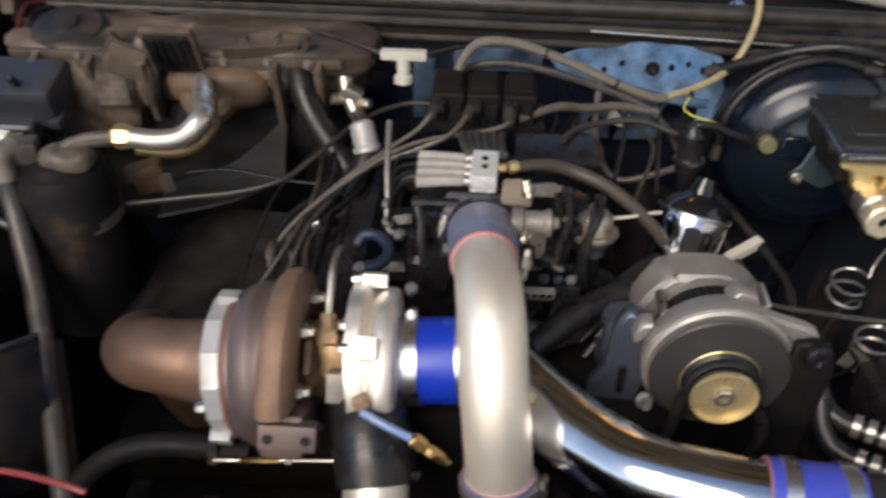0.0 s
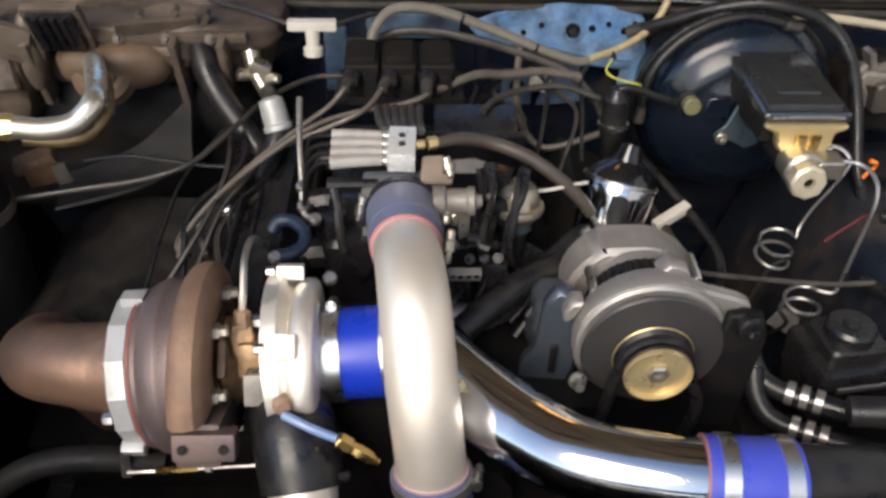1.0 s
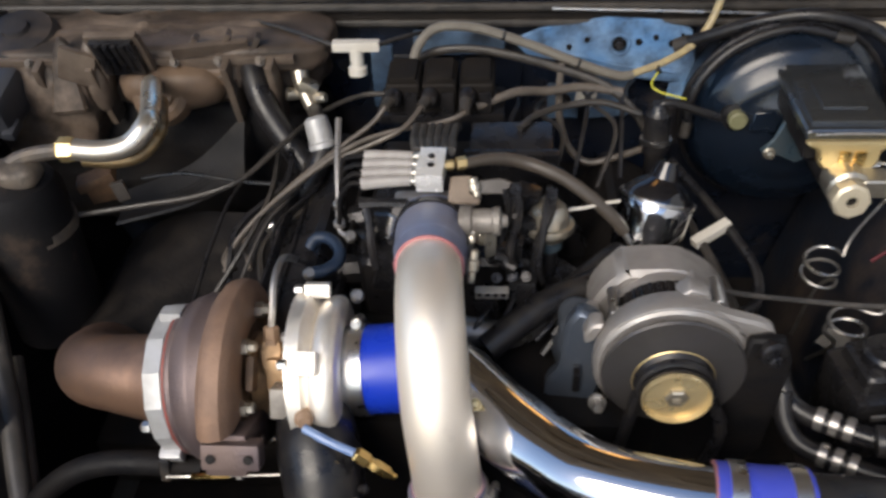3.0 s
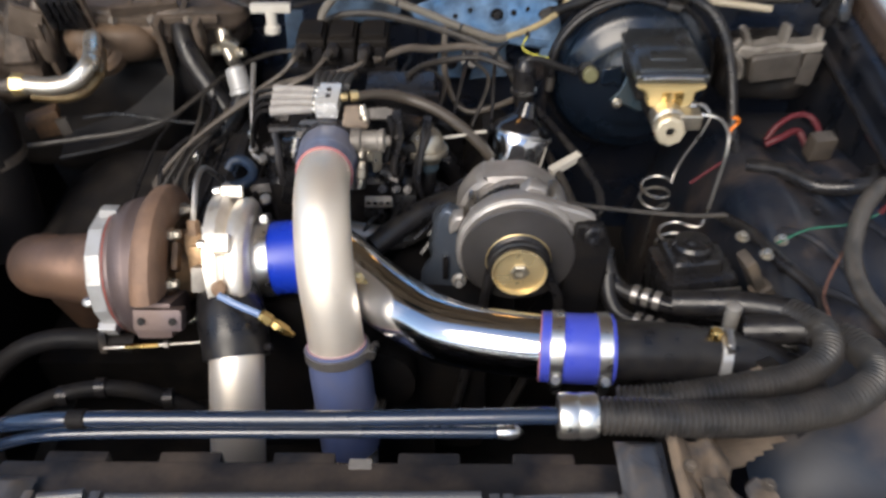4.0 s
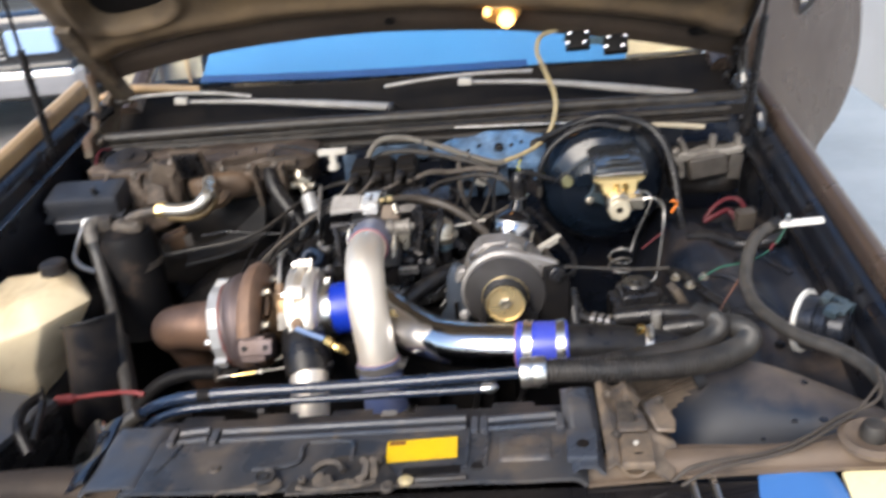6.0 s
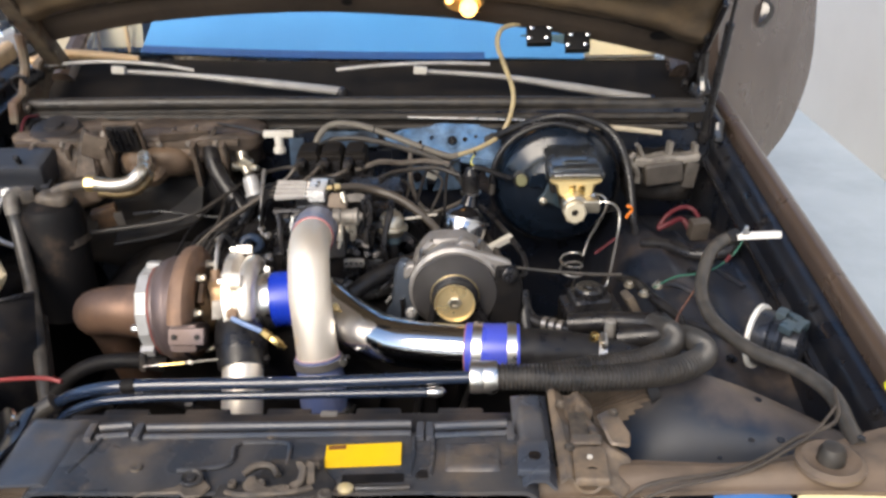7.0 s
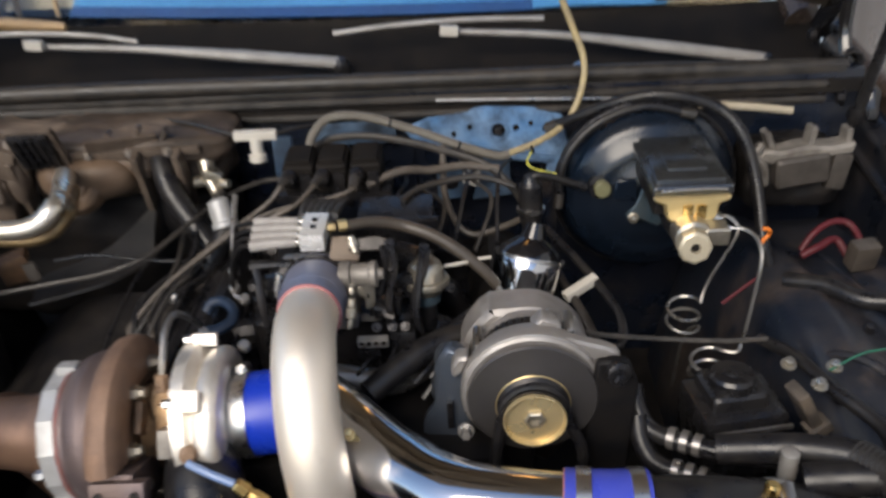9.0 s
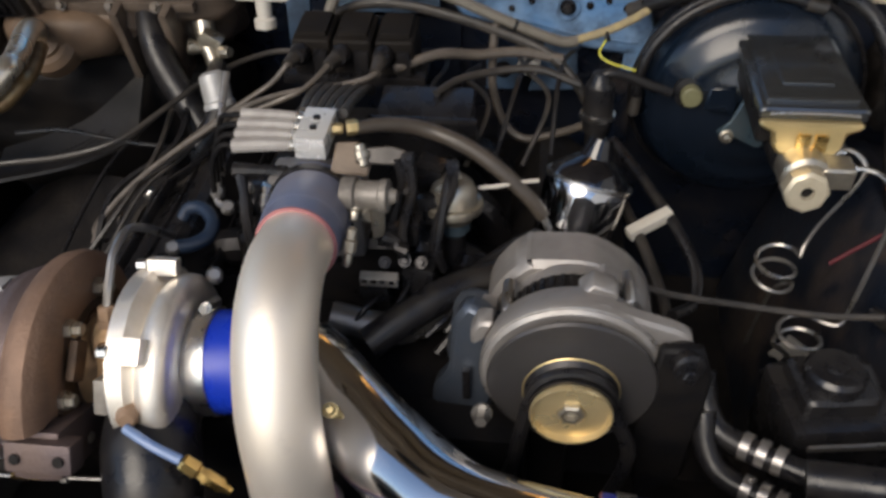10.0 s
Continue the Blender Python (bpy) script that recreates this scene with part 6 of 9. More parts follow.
# mounting arm to the right
arm = thing("alternator_bracket", (0.285, 0.725, 0.77), "black steel alternator bracket", "bracket")
bm = nb()
add_plate(bm, [(0.0, 0.0), (0.032, 0.002), (0.044, -0.03), (0.038, -0.16), (0.0, -0.20), (-0.012, -0.10), (-0.004, -0.04)], 0.012, pose(0.268, 0.720, 0.878, 90, 0, 0), 0.003)
part("arm", bm, deep_black, arm)
bm = nb()
add_lathe(bm, [(0, 0.013), (0.030, 0.013), (0.032, 0.010)], (0.284, 0.730, 0.863), (0.2, -1, 0.15), 20)
part("bushing", bm, dark_metal, arm)
bm = nb()
add_bolt(bm, (0.288, 0.699, 0.866), (0.2, -1, 0.2), 0.0065, 0.008)
part("pivot_bolt", bm, dark_metal, arm)

# ---- brake booster and master cylinder ----
booster = thing("brake_booster", (0.409, 1.20, 0.72), "glossy black brake booster on the firewall", "brake booster")
BC = Vector((0.409, 1.125, 0.838))
bm = nb()
add_lathe(bm, [(0.155, 0.06), (0.155, 0.105), (0.12, 0.120), (0.075, 0.127), (0.068, 0.131), (0.050, 0.131), (0.044, 0.126), (0.024, 0.119), (0.014, 0.108), (0.012, 0.098), (0.004, 0.092), (0.0, 0.078), (-0.002, 0.062), (-0.008, 0.056), (-0.010, 0.03)], BC, (0, 1, 0), 64)
part("shell", bm, material("booster_paint", (0.004, 0.008, 0.016), 0.27, 0.0, second=(0.008, 0.011, 0.017), amount=0.6, scale=12, coat=0.1, rough_var=0.09), booster, "glossy black round shell", 50)
bm = nb()
rim = [(BC.x + 0.134 * math.cos(radians(a)), BC.y + 0.058, BC.z + 0.134 * math.sin(radians(a))) for a in range(0, 361, 10)]
add_tube(bm, rim, 0.004, 8, 2)
part("rim", bm, dark_metal, booster)
bm = nb()
add_lathe(bm, [(-0.02, 0.019), (0.002, 0.019), (0.003, 0.015)], (0.336, 1.128, 0.867), (0, -1, 0.1), 24)
part("grommet", bm, rubber, booster)
bm = nb()
add_lathe(bm, [(-0.02, 0.0120), (0.010, 0.0120), (0.012, 0.0100), (0.012, 0.0)], (0.336, 1.124, 0.867), (0, -1, 0.1), 24)
part("check_valve", bm, valve_olive, booster, "yellowish check valve")
for sx in (-1, 1):
    bm = add_plate(nb(), [(-0.018, -0.016), (0.018, -0.016), (0.014, 0.014), (-0.014, 0.014)], 0.006, pose(BC.x + 0.006 + sx * 0.048, 1.112, 0.872, 90, 0, 0), 0.002)
    part("mount_ear", bm, MATS["booster_paint"], booster)
mc = thing("master_cylinder", (0.425, 1.05, 0.86), "gold zinc master cylinder with a dark glossy lid", "master cylinder")
bm = nb()
add_lathe(bm, [(0, 0.026), (0.03, 0.026), (0.05, 0.021), (0.13, 0.021), (0.14, 0.018)], (0.418, 1.118, 0.876), (0, -1, 0), 28)
body = part("cylinder", bm, dark_metal, mc, "dark cast cylinder")
bm = nb()
add_box(bm, (0.424, 1.062, 0.902), (0.084, 0.130, 0.030), (0, 0, 0), 0.006, 3)
part("reservoir", bm, dark_metal, mc, "dark reservoir body")
bm = nb()
add_plate(bm, [(-0.050, 0.012), (0.050, 0.012), (0.048, 0.006), (0.034, 0.001), (0.032, -0.014), (0.026, -0.022), (-0.028, -0.022), (-0.034, -0.014), (-0.036, 0.001), (-0.048, 0.006)], 0.014, pose(0.427, 0.990, 0.908, 80, 0, 0), 0.003)
part("reservoir_front", bm, zinc_gold, mc, "yellow zinc reservoir front")
bm = nb()
for x in (0.420, 0.437):
    add_box(bm, (x, 0.9735, 0.9035), (0.012, 0.004, 0.018), bev=0.001)
pieces("sight_window", bm, brass, mc, "bright brass window", near=0.003)
bm = nb()
add_lathe(bm, [(0, 0.024), (0.05, 0.024), (0.054, 0.020)], (0.424, 1.000, 0.876), (0, -1, 0.02), 24)
add_box(bm, (0.452, 0.960, 0.880), (0.034, 0.030, 0.024), (0, 0, 0), 0.006, 3)
pieces("outlet_body", bm, silver_zinc, mc, "bright cast outlet body", near=0.002)
bm = add_plate(nb(), [(-0.058, -0.034), (-0.050, -0.046), (-0.040, -0.040), (-0.010, -0.055), (0.05, -0.022), (0.062, 0.0), (0.05, 0.018), (-0.012, 0.018), (-0.034, 0.012), (-0.044, -0.020)], 0.006, pose(0.425, 1.108, 0.866, 90, 0, 0), 0.002)
flange_part = part("mount_flange", bm, teal_metal, mc, "grey-blue triangular mounting flange")
part("flange_stud", add_lathe(nb(), [(0, 0.008), (0.003, 0.008), (0.004, 0.006), (0.010, 0.005), (0.012, 0.0)], (0.379, 1.102, 0.828), (0, -1, 0.1), 16), silver_zinc, flange_part, "dull zinc stud")
bm = nb()
add_box(bm, (0.430, 1.070, 0.924), (0.104, 0.160, 0.014), bev=0.006, seg=3)
add_box(bm, (0.430, 1.072, 0.932), (0.088, 0.138, 0.008), bev=0.004, seg=2)
lid_part = part("lid", bm, material("lid_black", (0.17, 0.18, 0.19), 0.16, 0.85, second=(0.10, 0.10, 0.10), amount=0.5, scale=20), mc, "dark glossy pressed lid")
bm = add_box(nb(), (0.430, 1.074, 0.9368), (0.05, 0.09, 0.003), bev=0.001)
part("lid_panel", bm, MATS["lid_black"], lid_part)
bm = nb()
add_tube(bm, [(0.388, 0.9890, 0.926), (0.41, 0.9885, 0.9275), (0.45, 0.9885, 0.9275), (0.472, 0.9890, 0.926)], 0.0018, 8, 5)
part("bail", bm, tube_steel, lid_part, "wire bail")
bm = nb()
add_lathe(bm, [(0, 0.014), (0.012, 0.0215), (0.028, 0.0215), (0.031, 0.018), (0.031, 0.007), (0.024, 0.006)], (0.4205, 0.954, 0.874), (0, -1, 0.15), 8)
plug = part("end_plug", bm, plug_zinc, mc, "pale zinc end plug")
part("plug_bore", add_lathe(nb(), [(0, 0.0065), (0.001, 0.0065), (0.001, 0.0)], (0.4205, 0.9298, 0.8776), (0, -1, 0.15), 14), deep_black, plug, "dark bore")
bm = nb()
for x, y in ((0.448, 0.962), (0.446, 0.995)):
    add_lathe(bm, [(0, 0.009), (0.014, 0.009), (0.018, 0.006), (0.024, 0.006)], (x, y, 0.882), (1, -0.1, 0.1), 6)
pieces("line_nut", bm, steel, mc)
hose("brake_line", [(0.466, 0.99, 0.888), (0.476, 0.982, 0.889), (0.484, 0.970, 0.882), (0.480, 0.965, 0.864), (0.457, 0.965, 0.812), (0.448, 0.962, 0.787), (0.444, 0.955, 0.778)]
     + [(0.423 + 0.021 * math.cos(a), 0.958 + 0.021 * math.sin(a), 0.776 - 0.0032 * a) for a in np.arange(0, 13.0, 0.6)] + [(0.43, 0.97, 0.71), (0.43, 1.0, 0.60)], 0.0025, tube_steel, "coiled steel brake line below the master cylinder", 8, 4, "brake line", "brake lines")
hose("brake_line", [(0.470, 0.962, 0.885), (0.49, 0.955, 0.885), (0.500, 0.935, 0.880), (0.500, 0.915, 0.860), (0.492, 0.905, 0.80), (0.483, 0.895, 0.755), (0.475, 0.888, 0.745)]
     + [(0.440 + 0.022 * math.cos(a), 0.885 + 0.020 * math.sin(a), 0.745 - 0.0032 * a) for a in np.arange(0.4, 10.0, 0.6)] + [(0.45, 0.92, 0.66), (0.46, 1.0, 0.55)], 0.0027, tube_steel, "bright coiled steel brake line", 8, 4, "brake line", "brake lines")
hose("sensor_wire", [(0.528, 1.0, 0.860), (0.536, 1.0, 0.857), (0.540, 1.005, 0.848), (0.534, 1.005, 0.840), (0.530, 1.005, 0.832)], 0.0028, orange_wire, "orange wire end beside the brake lines", 8, category="wire")
hose("ground_wire", [(0.505, 0.93, 0.830), (0.480, 0.925, 0.812), (0.460, 0.92, 0.798)], 0.0024, red_wire, "thin red wire below the master cylinder", 8, category="wire")
for pts, r, words in (
    ([(0.270, 1.240, 0.912), (0.31, 1.215, 0.94), (0.37, 1.19, 0.972), (0.43, 1.175, 0.984), (0.50, 1.165, 0.966), (0.535, 1.14, 0.93), (0.552, 1.11, 0.87), (0.556, 1.06, 0.80), (0.56, 0.98, 0.75)], 0.0085, "black hose arching over the brake booster"),
    ([(0.275, 1.14, 0.83), (0.285, 1.15, 0.90), (0.33, 1.16, 0.950), (0.40, 1.165, 0.972), (0.47, 1.16, 0.958)], 0.006, "thin black hose along the booster rim"),
):
    vh = thing("vacuum_hose", pts[0], words, "hose", "vacuum hoses")
    part("tube", add_tube(nb(), pts, r, 12, 8), rubber, vh)
    for a, b in ((pts[0], pts[1]), (pts[-1], pts[-2])):
        a, b = Vector(a), Vector(b)
        part("end_boot", add_tube(nb(), [a, a + (b - a).normalized() * 0.022], [r * 1.3, r * 1.2], 12, 2), old_rubber, vh)

# ---- power steering pump ----
ps = thing("power_steering_pump", (0.42, 0.74, 0.70), "black power steering pump with a filler cap", "pump")
bm = nb()
add_box(bm, (0.433, 0.763, 0.737), (0.098, 0.085, 0.09), (0, 0, 8), 0.014, 4)
add_box(bm, (0.430, 0.766, 0.787), (0.066, 0.060, 0.026), (0, 0, 8), 0.010, 3)
part("reservoir", bm, black_plastic, ps)
bm = nb()
add_lathe(bm, [(0, 0.026), (0.012, 0.026), (0.016, 0.023), (0.016, 0.010), (0.019, 0.009)], (0.428, 0.763, 0.798), (0.0, 0.05, 1), 28)
part("filler_cap", bm, black_plastic, ps, "black filler cap")
bm = add_box(nb(), (0.443, 0.712, 0.774), (0.085, 0.004, 0.006), (0, 0, 8), 0.002)
part("strap", bm, tube_steel, ps, "worn metal strap")
# crimped hydraulic hoses beside it
for k, (dy, dz) in enumerate(((0.0, 0.0), (-0.028, -0.02))):
    pts = [(0.316, 0.752 + dy, 0.812 + dz), (0.320, 0.730 + dy, 0.788 + dz), (0.338, 0.708 + dy, 0.777 + dz), (0.40, 0.672 + dy, 0.782 + dz), (0.46, 0.652 + dy, 0.79 + dz), (0.52, 0.637 + dy, 0.80 + dz)]
    line_h = thing("hydraulic_hose", pts[2], "black hydraulic hose with crimped steel ends", "hose", "hydraulic hoses")
    part("tube", add_tube(nb(), pts, 0.0105, 12, 7), rubber, line_h)
    bm = nb()
    for f in (0.350, 0.362, 0.374):
        add_lathe(bm, [(-0.004, 0.0125), (0.004, 0.0125)], (f, 0.701 + dy - (f - 0.35) * 0.58, 0.778 + dz + (f - 0.35) * 0.08), (1, -0.58, 0.08), 14)
    pieces("crimp", bm, band_dull, line_h)
    part("fitting", add_tube(nb(), [pts[0], pts[1], (0.334, 0.712 + dy, 0.778 + dz)], 0.0062, 10, 5), band_steel, line_h)
bm = nb()
add_lathe(bm, [(-0.02, 0.006), (0.0, 0.0075), (0.012, 0.0075), (0.014, 0.005)], (0.408, 0.574, 0.824), (0.1, 0, 1), 10)
tagged(part("brass_nipple", bm, brass), "small brass nipple on the intake tube", "fitting")
bm = nb()
add_lathe(bm, [(-0.03, 0.008), (0.0, 0.009), (0.018, 0.009), (0.02, 0.006)], (0.440, 0.618, 0.815), (0, 0, 1), 12)
tagged(part("hose_fitting", bm, bracket_gray), "grey threaded fitting between the hoses", "fitting")

# ---- A/C lines at the radiator, corrugated hoses ----
ac = thing("cooler_line", (0, 0.44, 0.82), "glossy black metal line above the radiator cover", "pipe")
part("tube", add_tube(nb(), [(-0.40, 0.47, 0.74), (-0.36, 0.462, 0.795), (-0.30, 0.446, 0.830), (-0.22, 0.440, 0.8425), (0.0, 0.438, 0.847), (0.225, 0.437, 0.8545)], 0.0082, 14, 9), line_paint, ac)
part("union_nut", add_lathe(nb(), [(-0.010, 0.0082), (-0.008, 0.0098), (0.008, 0.0098), (0.010, 0.0082)], (-0.24, 0.4405, 0.841), (1, 0, 0.08), 12), deep_black, ac, "dull black sleeve")
ac2 = thing("cooler_line", (0, 0.44, 0.80), "second black metal line with a bare end", "pipe")
part("tube", add_tube(nb(), [(-0.37, 0.455, 0.76), (-0.32, 0.444, 0.802), (-0.24, 0.440, 0.821), (0.0, 0.438, 0.8275), (0.17, 0.437, 0.8305)], 0.0062, 14, 9), line_paint, ac2)
bm = add_lathe(nb(), [(0, 0.0065), (0.012, 0.008), (0.02, 0.006), (0.026, 0.0)], (0.166, 0.437, 0.8305), (1, 0, 0.03), 12)
part("end_cap", bm, steel, ac2)
ch = thing("corrugated_hose", (0.40, 0.44, 0.80), "ribbed black hose with a bright double clamp", "hose", "corrugated hoses")
part("tube", add_tube(nb(), [(0.222, 0.437, 0.8545), (0.28, 0.437, 0.8545), (0.36, 0.436, 0.852), (0.44, 0.443, 0.850), (0.51, 0.464, 0.848), (0.553, 0.505, 0.845), (0.548, 0.555, 0.838), (0.515, 0.585, 0.828)], 0.0185, 20, 9, wave=0.0026, pitch=0.0058), hose_rib, ch)
bm = nb()
for x in (0.232, 0.250):
    add_lathe(bm, [(-0.009, 0.0185), (-0.009, 0.0212), (-0.005, 0.0222), (0.005, 0.0222), (0.009, 0.0212), (0.009, 0.0185)], (x, 0.437, 0.8545), (1, 0, 0), 30)
pieces("double_clamp", bm, clamp_bright, ch, "bright crimped sleeve")
part("smooth_end", add_tube(nb(), [(0.528, 0.575, 0.831), (0.515, 0.585, 0.828), (0.49, 0.594, 0.821), (0.45, 0.602, 0.812)], 0.0170, 16, 7), rubber, ch, "smooth black hose end")
ch2 = thing("corrugated_hose", (0.42, 0.49, 0.80), "ribbed black hose looping behind the other", "hose", "corrugated hoses")
part("tube", add_tube(nb(), [(0.29, 0.485, 0.822), (0.34, 0.480, 0.832), (0.41, 0.488, 0.838), (0.47, 0.502, 0.840), (0.512, 0.532, 0.842), (0.522, 0.572, 0.840), (0.50, 0.612, 0.832)], 0.0165, 20, 9, wave=0.0024, pitch=0.0056), hose_rib, ch2)

part("smooth_end", add_tube(nb(), [(0.512, 0.596, 0.836), (0.50, 0.612, 0.832), (0.45, 0.635, 0.822), (0.38, 0.650, 0.81)], 0.0150, 16, 7), rubber, ch2, "smooth black hose end")

# smooth air deflector right of the filter
def deflector(u, v):
    x = 0.435 + 0.30 * u
    top_y, top_z = 0.53 - 0.10 * u + 0.02 * math.sin(u * 3), 0.845 - 0.092 * u - 0.10 * (1 - u) ** 6
    low_y, low_z = 0.365 + 0.01 * u, 0.640 + 0.075 * u
    w = v
    bulge = 0.035 * math.sin(math.pi * v)
    return Vector((x, top_y + (low_y - top_y) * w - bulge * 0.4, top_z + (low_z - top_z) * w + bulge))


defl = thing("air_deflector", (0.58, 0.45, 0.70), "smooth dusty black air deflector beside the filter", "deflector")
part("shell", add_sheet(nb(), deflector, 36, 26, 0.005), deflector_plastic, defl, "", 60)
part("folded_lip", add_tube(nb(), [deflector(k / 8, 0.01) for k in range(9)], 0.0045, 8, 4), rubber, defl, "folded upper lip")
bm = nb()
for u, v in ((0.12, 0.16), (0.62, 0.12), (0.90, 0.5)):
    add_bolt(bm, deflector(u, v) + Vector((0, -0.002, 0.002)), (0, -0.6, 0.8), 0.005, 0.004)
pieces("screw", bm, dark_metal, defl)

# ---- right inner fender: lamp bucket, wires, hose ----
lampb = thing("horn", (0.71, 0.62, 0.76), "dusty grey round housing with a white rim", "horn")
bd = Vector((0.75, -0.62, 0.08)).normalized()
b0 = Vector((0.676, 0.640, 0.790))
bm = nb()
add_lathe(bm, [(0.0, 0.044), (0.012, 0.045), (0.024, 0.044), (0.026, 0.036), (0.034, 0.036), (0.036, 0.040), (0.042, 0.040), (0.046, 0.030), (0.066, 0.027), (0.07, 0.016)], b0, bd, 32)
part("housing", bm, material("horn_gray", (0.016, 0.020, 0.030), 0.32, 0.2, second=(0.060, 0.056, 0.054), amount=0.6, scale=30, bump=0.15), lampb)
bm = add_lathe(nb(), [(-0.003, 0.046), (-0.003, 0.0515), (0.003, 0.0515), (0.003, 0.046)], b0, bd, 40)
part("rim", bm, white_plastic, lampb, "white rim")
bm = nb()
up = bd.cross(Vector((0, 0, 1))).cross(bd).normalized()
side_way = bd.cross(up)
for along, rise, off, size in ((0.030, 0.040, -0.012, (0.016, 0.022, 0.016)), (0.048, 0.034, 0.010, (0.020, 0.030, 0.012)), (0.056, 0.026, -0.020, (0.024, 0.014, 0.020)), (0.062, 0.034, -0.002, (0.012, 0.034, 0.008)), (0.040, 0.018, -0.034, (0.022, 0.014, 0.030))):
    add_box(bm, b0 + bd * along + up * rise + side_way * off, size, (0, 8, -40), 0.003)
pieces("clip", bm, teal_metal, lampb, "grey metal clip")
strip = thing("white_connector", (0.70, 0.767, 0.88), "white plastic strap end with a small screw", "connector")
bm = add_box(nb(), (0.700, 0.767, 0.9045), (0.072, 0.012, 0.009), (0, -2, 0), 0.002)
part("strap", bm, white_plastic, strip)
bm = nb()
add_bolt(bm, (0.678, 0.766, 0.909), (0, 0, 1), 0.004, 0.010)
part("screw", bm, steel, strip)
wh = thing("washer_hose", (0.64, 0.60, 0.80), "thick grey hose looping along the inner fender", "hose")
part("tube", add_tube(nb(), [(0.666, 0.775, 0.90), (0.640, 0.765, 0.895), (0.613, 0.737, 0.88), (0.594, 0.692, 0.85), (0.592, 0.64, 0.835), (0.605, 0.59, 0.83), (0.634, 0.535, 0.828), (0.674, 0.480, 0.835), (0.698, 0.42, 0.835), (0.70, 0.36, 0.825), (0.70, 0.33, 0.82)], 0.0108, 14, 8), hose_gray, wh)
part("end_boot", add_tube(nb(), [(0.668, 0.776, 0.9005), (0.650, 0.769, 0.898)], [0.0130, 0.0125], 14, 2), rubber, wh)
hose("green_wire", [(0.537, 0.768, 0.808), (0.575, 0.775, 0.825), (0.62, 0.775, 0.832), (0.648, 0.765, 0.855), (0.665, 0.765, 0.875), (0.676, 0.766, 0.898)], 0.0015, green_wire, "thin green wire to the white connector", 8, category="wire")
bm = add_lathe(nb(), [(-0.007, 0.0032), (0.0, 0.0038), (0.007, 0.0032)], (0.655, 0.765, 0.864), (0.4, 0, 0.8), 10)
tagged(part("crimp_sleeve", bm, red_wire), "small red crimp sleeve on the green wire", "connector")
hose("brown_wire", [(0.60, 0.72, 0.845), (0.57, 0.68, 0.83), (0.548, 0.64, 0.83), (0.535, 0.60, 0.845), (0.53, 0.585, 0.85)], 0.0015, brown_wire, "thin brown wire between hoses", 8, category="wire")
hose("red_cable", [(0.605, 1.05, 0.792), (0.622, 1.06, 0.812), (0.648, 1.07, 0.824), (0.672, 1.07, 0.822), (0.682, 1.05, 0.81), (0.678, 1.02, 0.79)], 0.0046, red_wire, "red battery cable by the inner fender", 10, category="cable", group="red cables")
hose("red_cable", [(0.598, 1.03, 0.796), (0.622, 1.035, 0.806), (0.65, 1.05, 0.808), (0.664, 1.03, 0.79)], 0.0055, red_wire, "red battery cable by the inner fender", 10, category="cable", group="red cables")
bm = add_box(nb(), (0.674, 1.015, 0.803), (0.036, 0.024, 0.040), (10, 0, 10), 0.004)
tagged(part("junction_box", bm, hose_brown), "grey connector box at the red cables", "junction box")
hose("black_cable", [(0.56, 0.98, 0.79), (0.60, 0.95, 0.80), (0.64, 0.91, 0.80), (0.70, 0.90, 0.81), (0.73, 0.95, 0.80)], 0.012, rubber, "thick black cable sleeve on the wheelhouse", 12, category="cable")
hose("black_cable", [(0.50, 0.88, 0.77), (0.515, 0.80, 0.80), (0.53, 0.74, 0.805), (0.56, 0.68, 0.80), (0.55, 0.62, 0.80)], 0.008, rubber, "thick black cable sleeve on the wheelhouse", 12, category="cable")
for p in ((0.545, 0.775, 0.806), (0.515, 0.74, 0.81), (0.50, 0.79, 0.80)):
    one = add_bolt(nb(), p, (0, -0.2, 1), 0.006, 0.008)
    tagged(part("terminal_bolt", one, silver_zinc), "dirty zinc terminal bolt on the wheelhouse", "bolt", "terminal bolts")
bm = nb()
add_box(bm, (0.496, 0.725, 0.795), (0.014, 0.030, 0.060), (0, -28, 15), 0.004)
add_box(bm, (0.512, 0.72, 0.770), (0.026, 0.022, 0.014), (0, -28, 15), 0.003)
tagged(part("fender_bracket", bm, latch_rust), "rust-brown bracket near the steering pump", "bracket")
cruise = thing("wiper_motor", (0.625, 1.18, 0.83), "grey cast wiper motor at the firewall", "motor")
bm = nb()
add_plate(bm, [(-0.066, -0.008), (-0.04, -0.016), (0.02, -0.012), (0.072, -0.010), (0.076, 0.008), (0.04, 0.004), (0.0, 0.010), (-0.03, 0.004), (-0.058, 0.012)], 0.036, pose(0.628, 1.185, 0.895, 90, -4, 0), 0.004)
for x, h, tilt in ((0.580, 0.030, -24), (0.640, 0.034, 6), (0.692, 0.030, -4)):
    add_box(bm, (x, 1.168, 0.896 + h / 2), (0.009, 0.022, h), (0, tilt, 8), 0.003)
add_tube(bm, [(0.566, 1.15, 0.912), (0.556, 1.145, 0.896), (0.572, 1.145, 0.876), (0.575, 1.145, 0.850)], 0.0065, 8, 5)
part("bracket", bm, motor_cast, cruise)
bm = add_box(nb(), (0.628, 1.165, 0.868), (0.080, 0.05, 0.046), (0, -6, 4), 0.010, 3)
add_box(bm, (0.684, 1.168, 0.862), (0.028, 0.04, 0.056), (0, 8, 0), 0.006, 2)
part("gear_case", bm, motor_dirt, cruise, "dirty cast gear case")
bm = nb()
add_lump(bm, (0.63, 1.21, 0.84), (0.15, 0.10, 0.10), 5, 0.008)
part("motor_can", bm, grime, cruise)
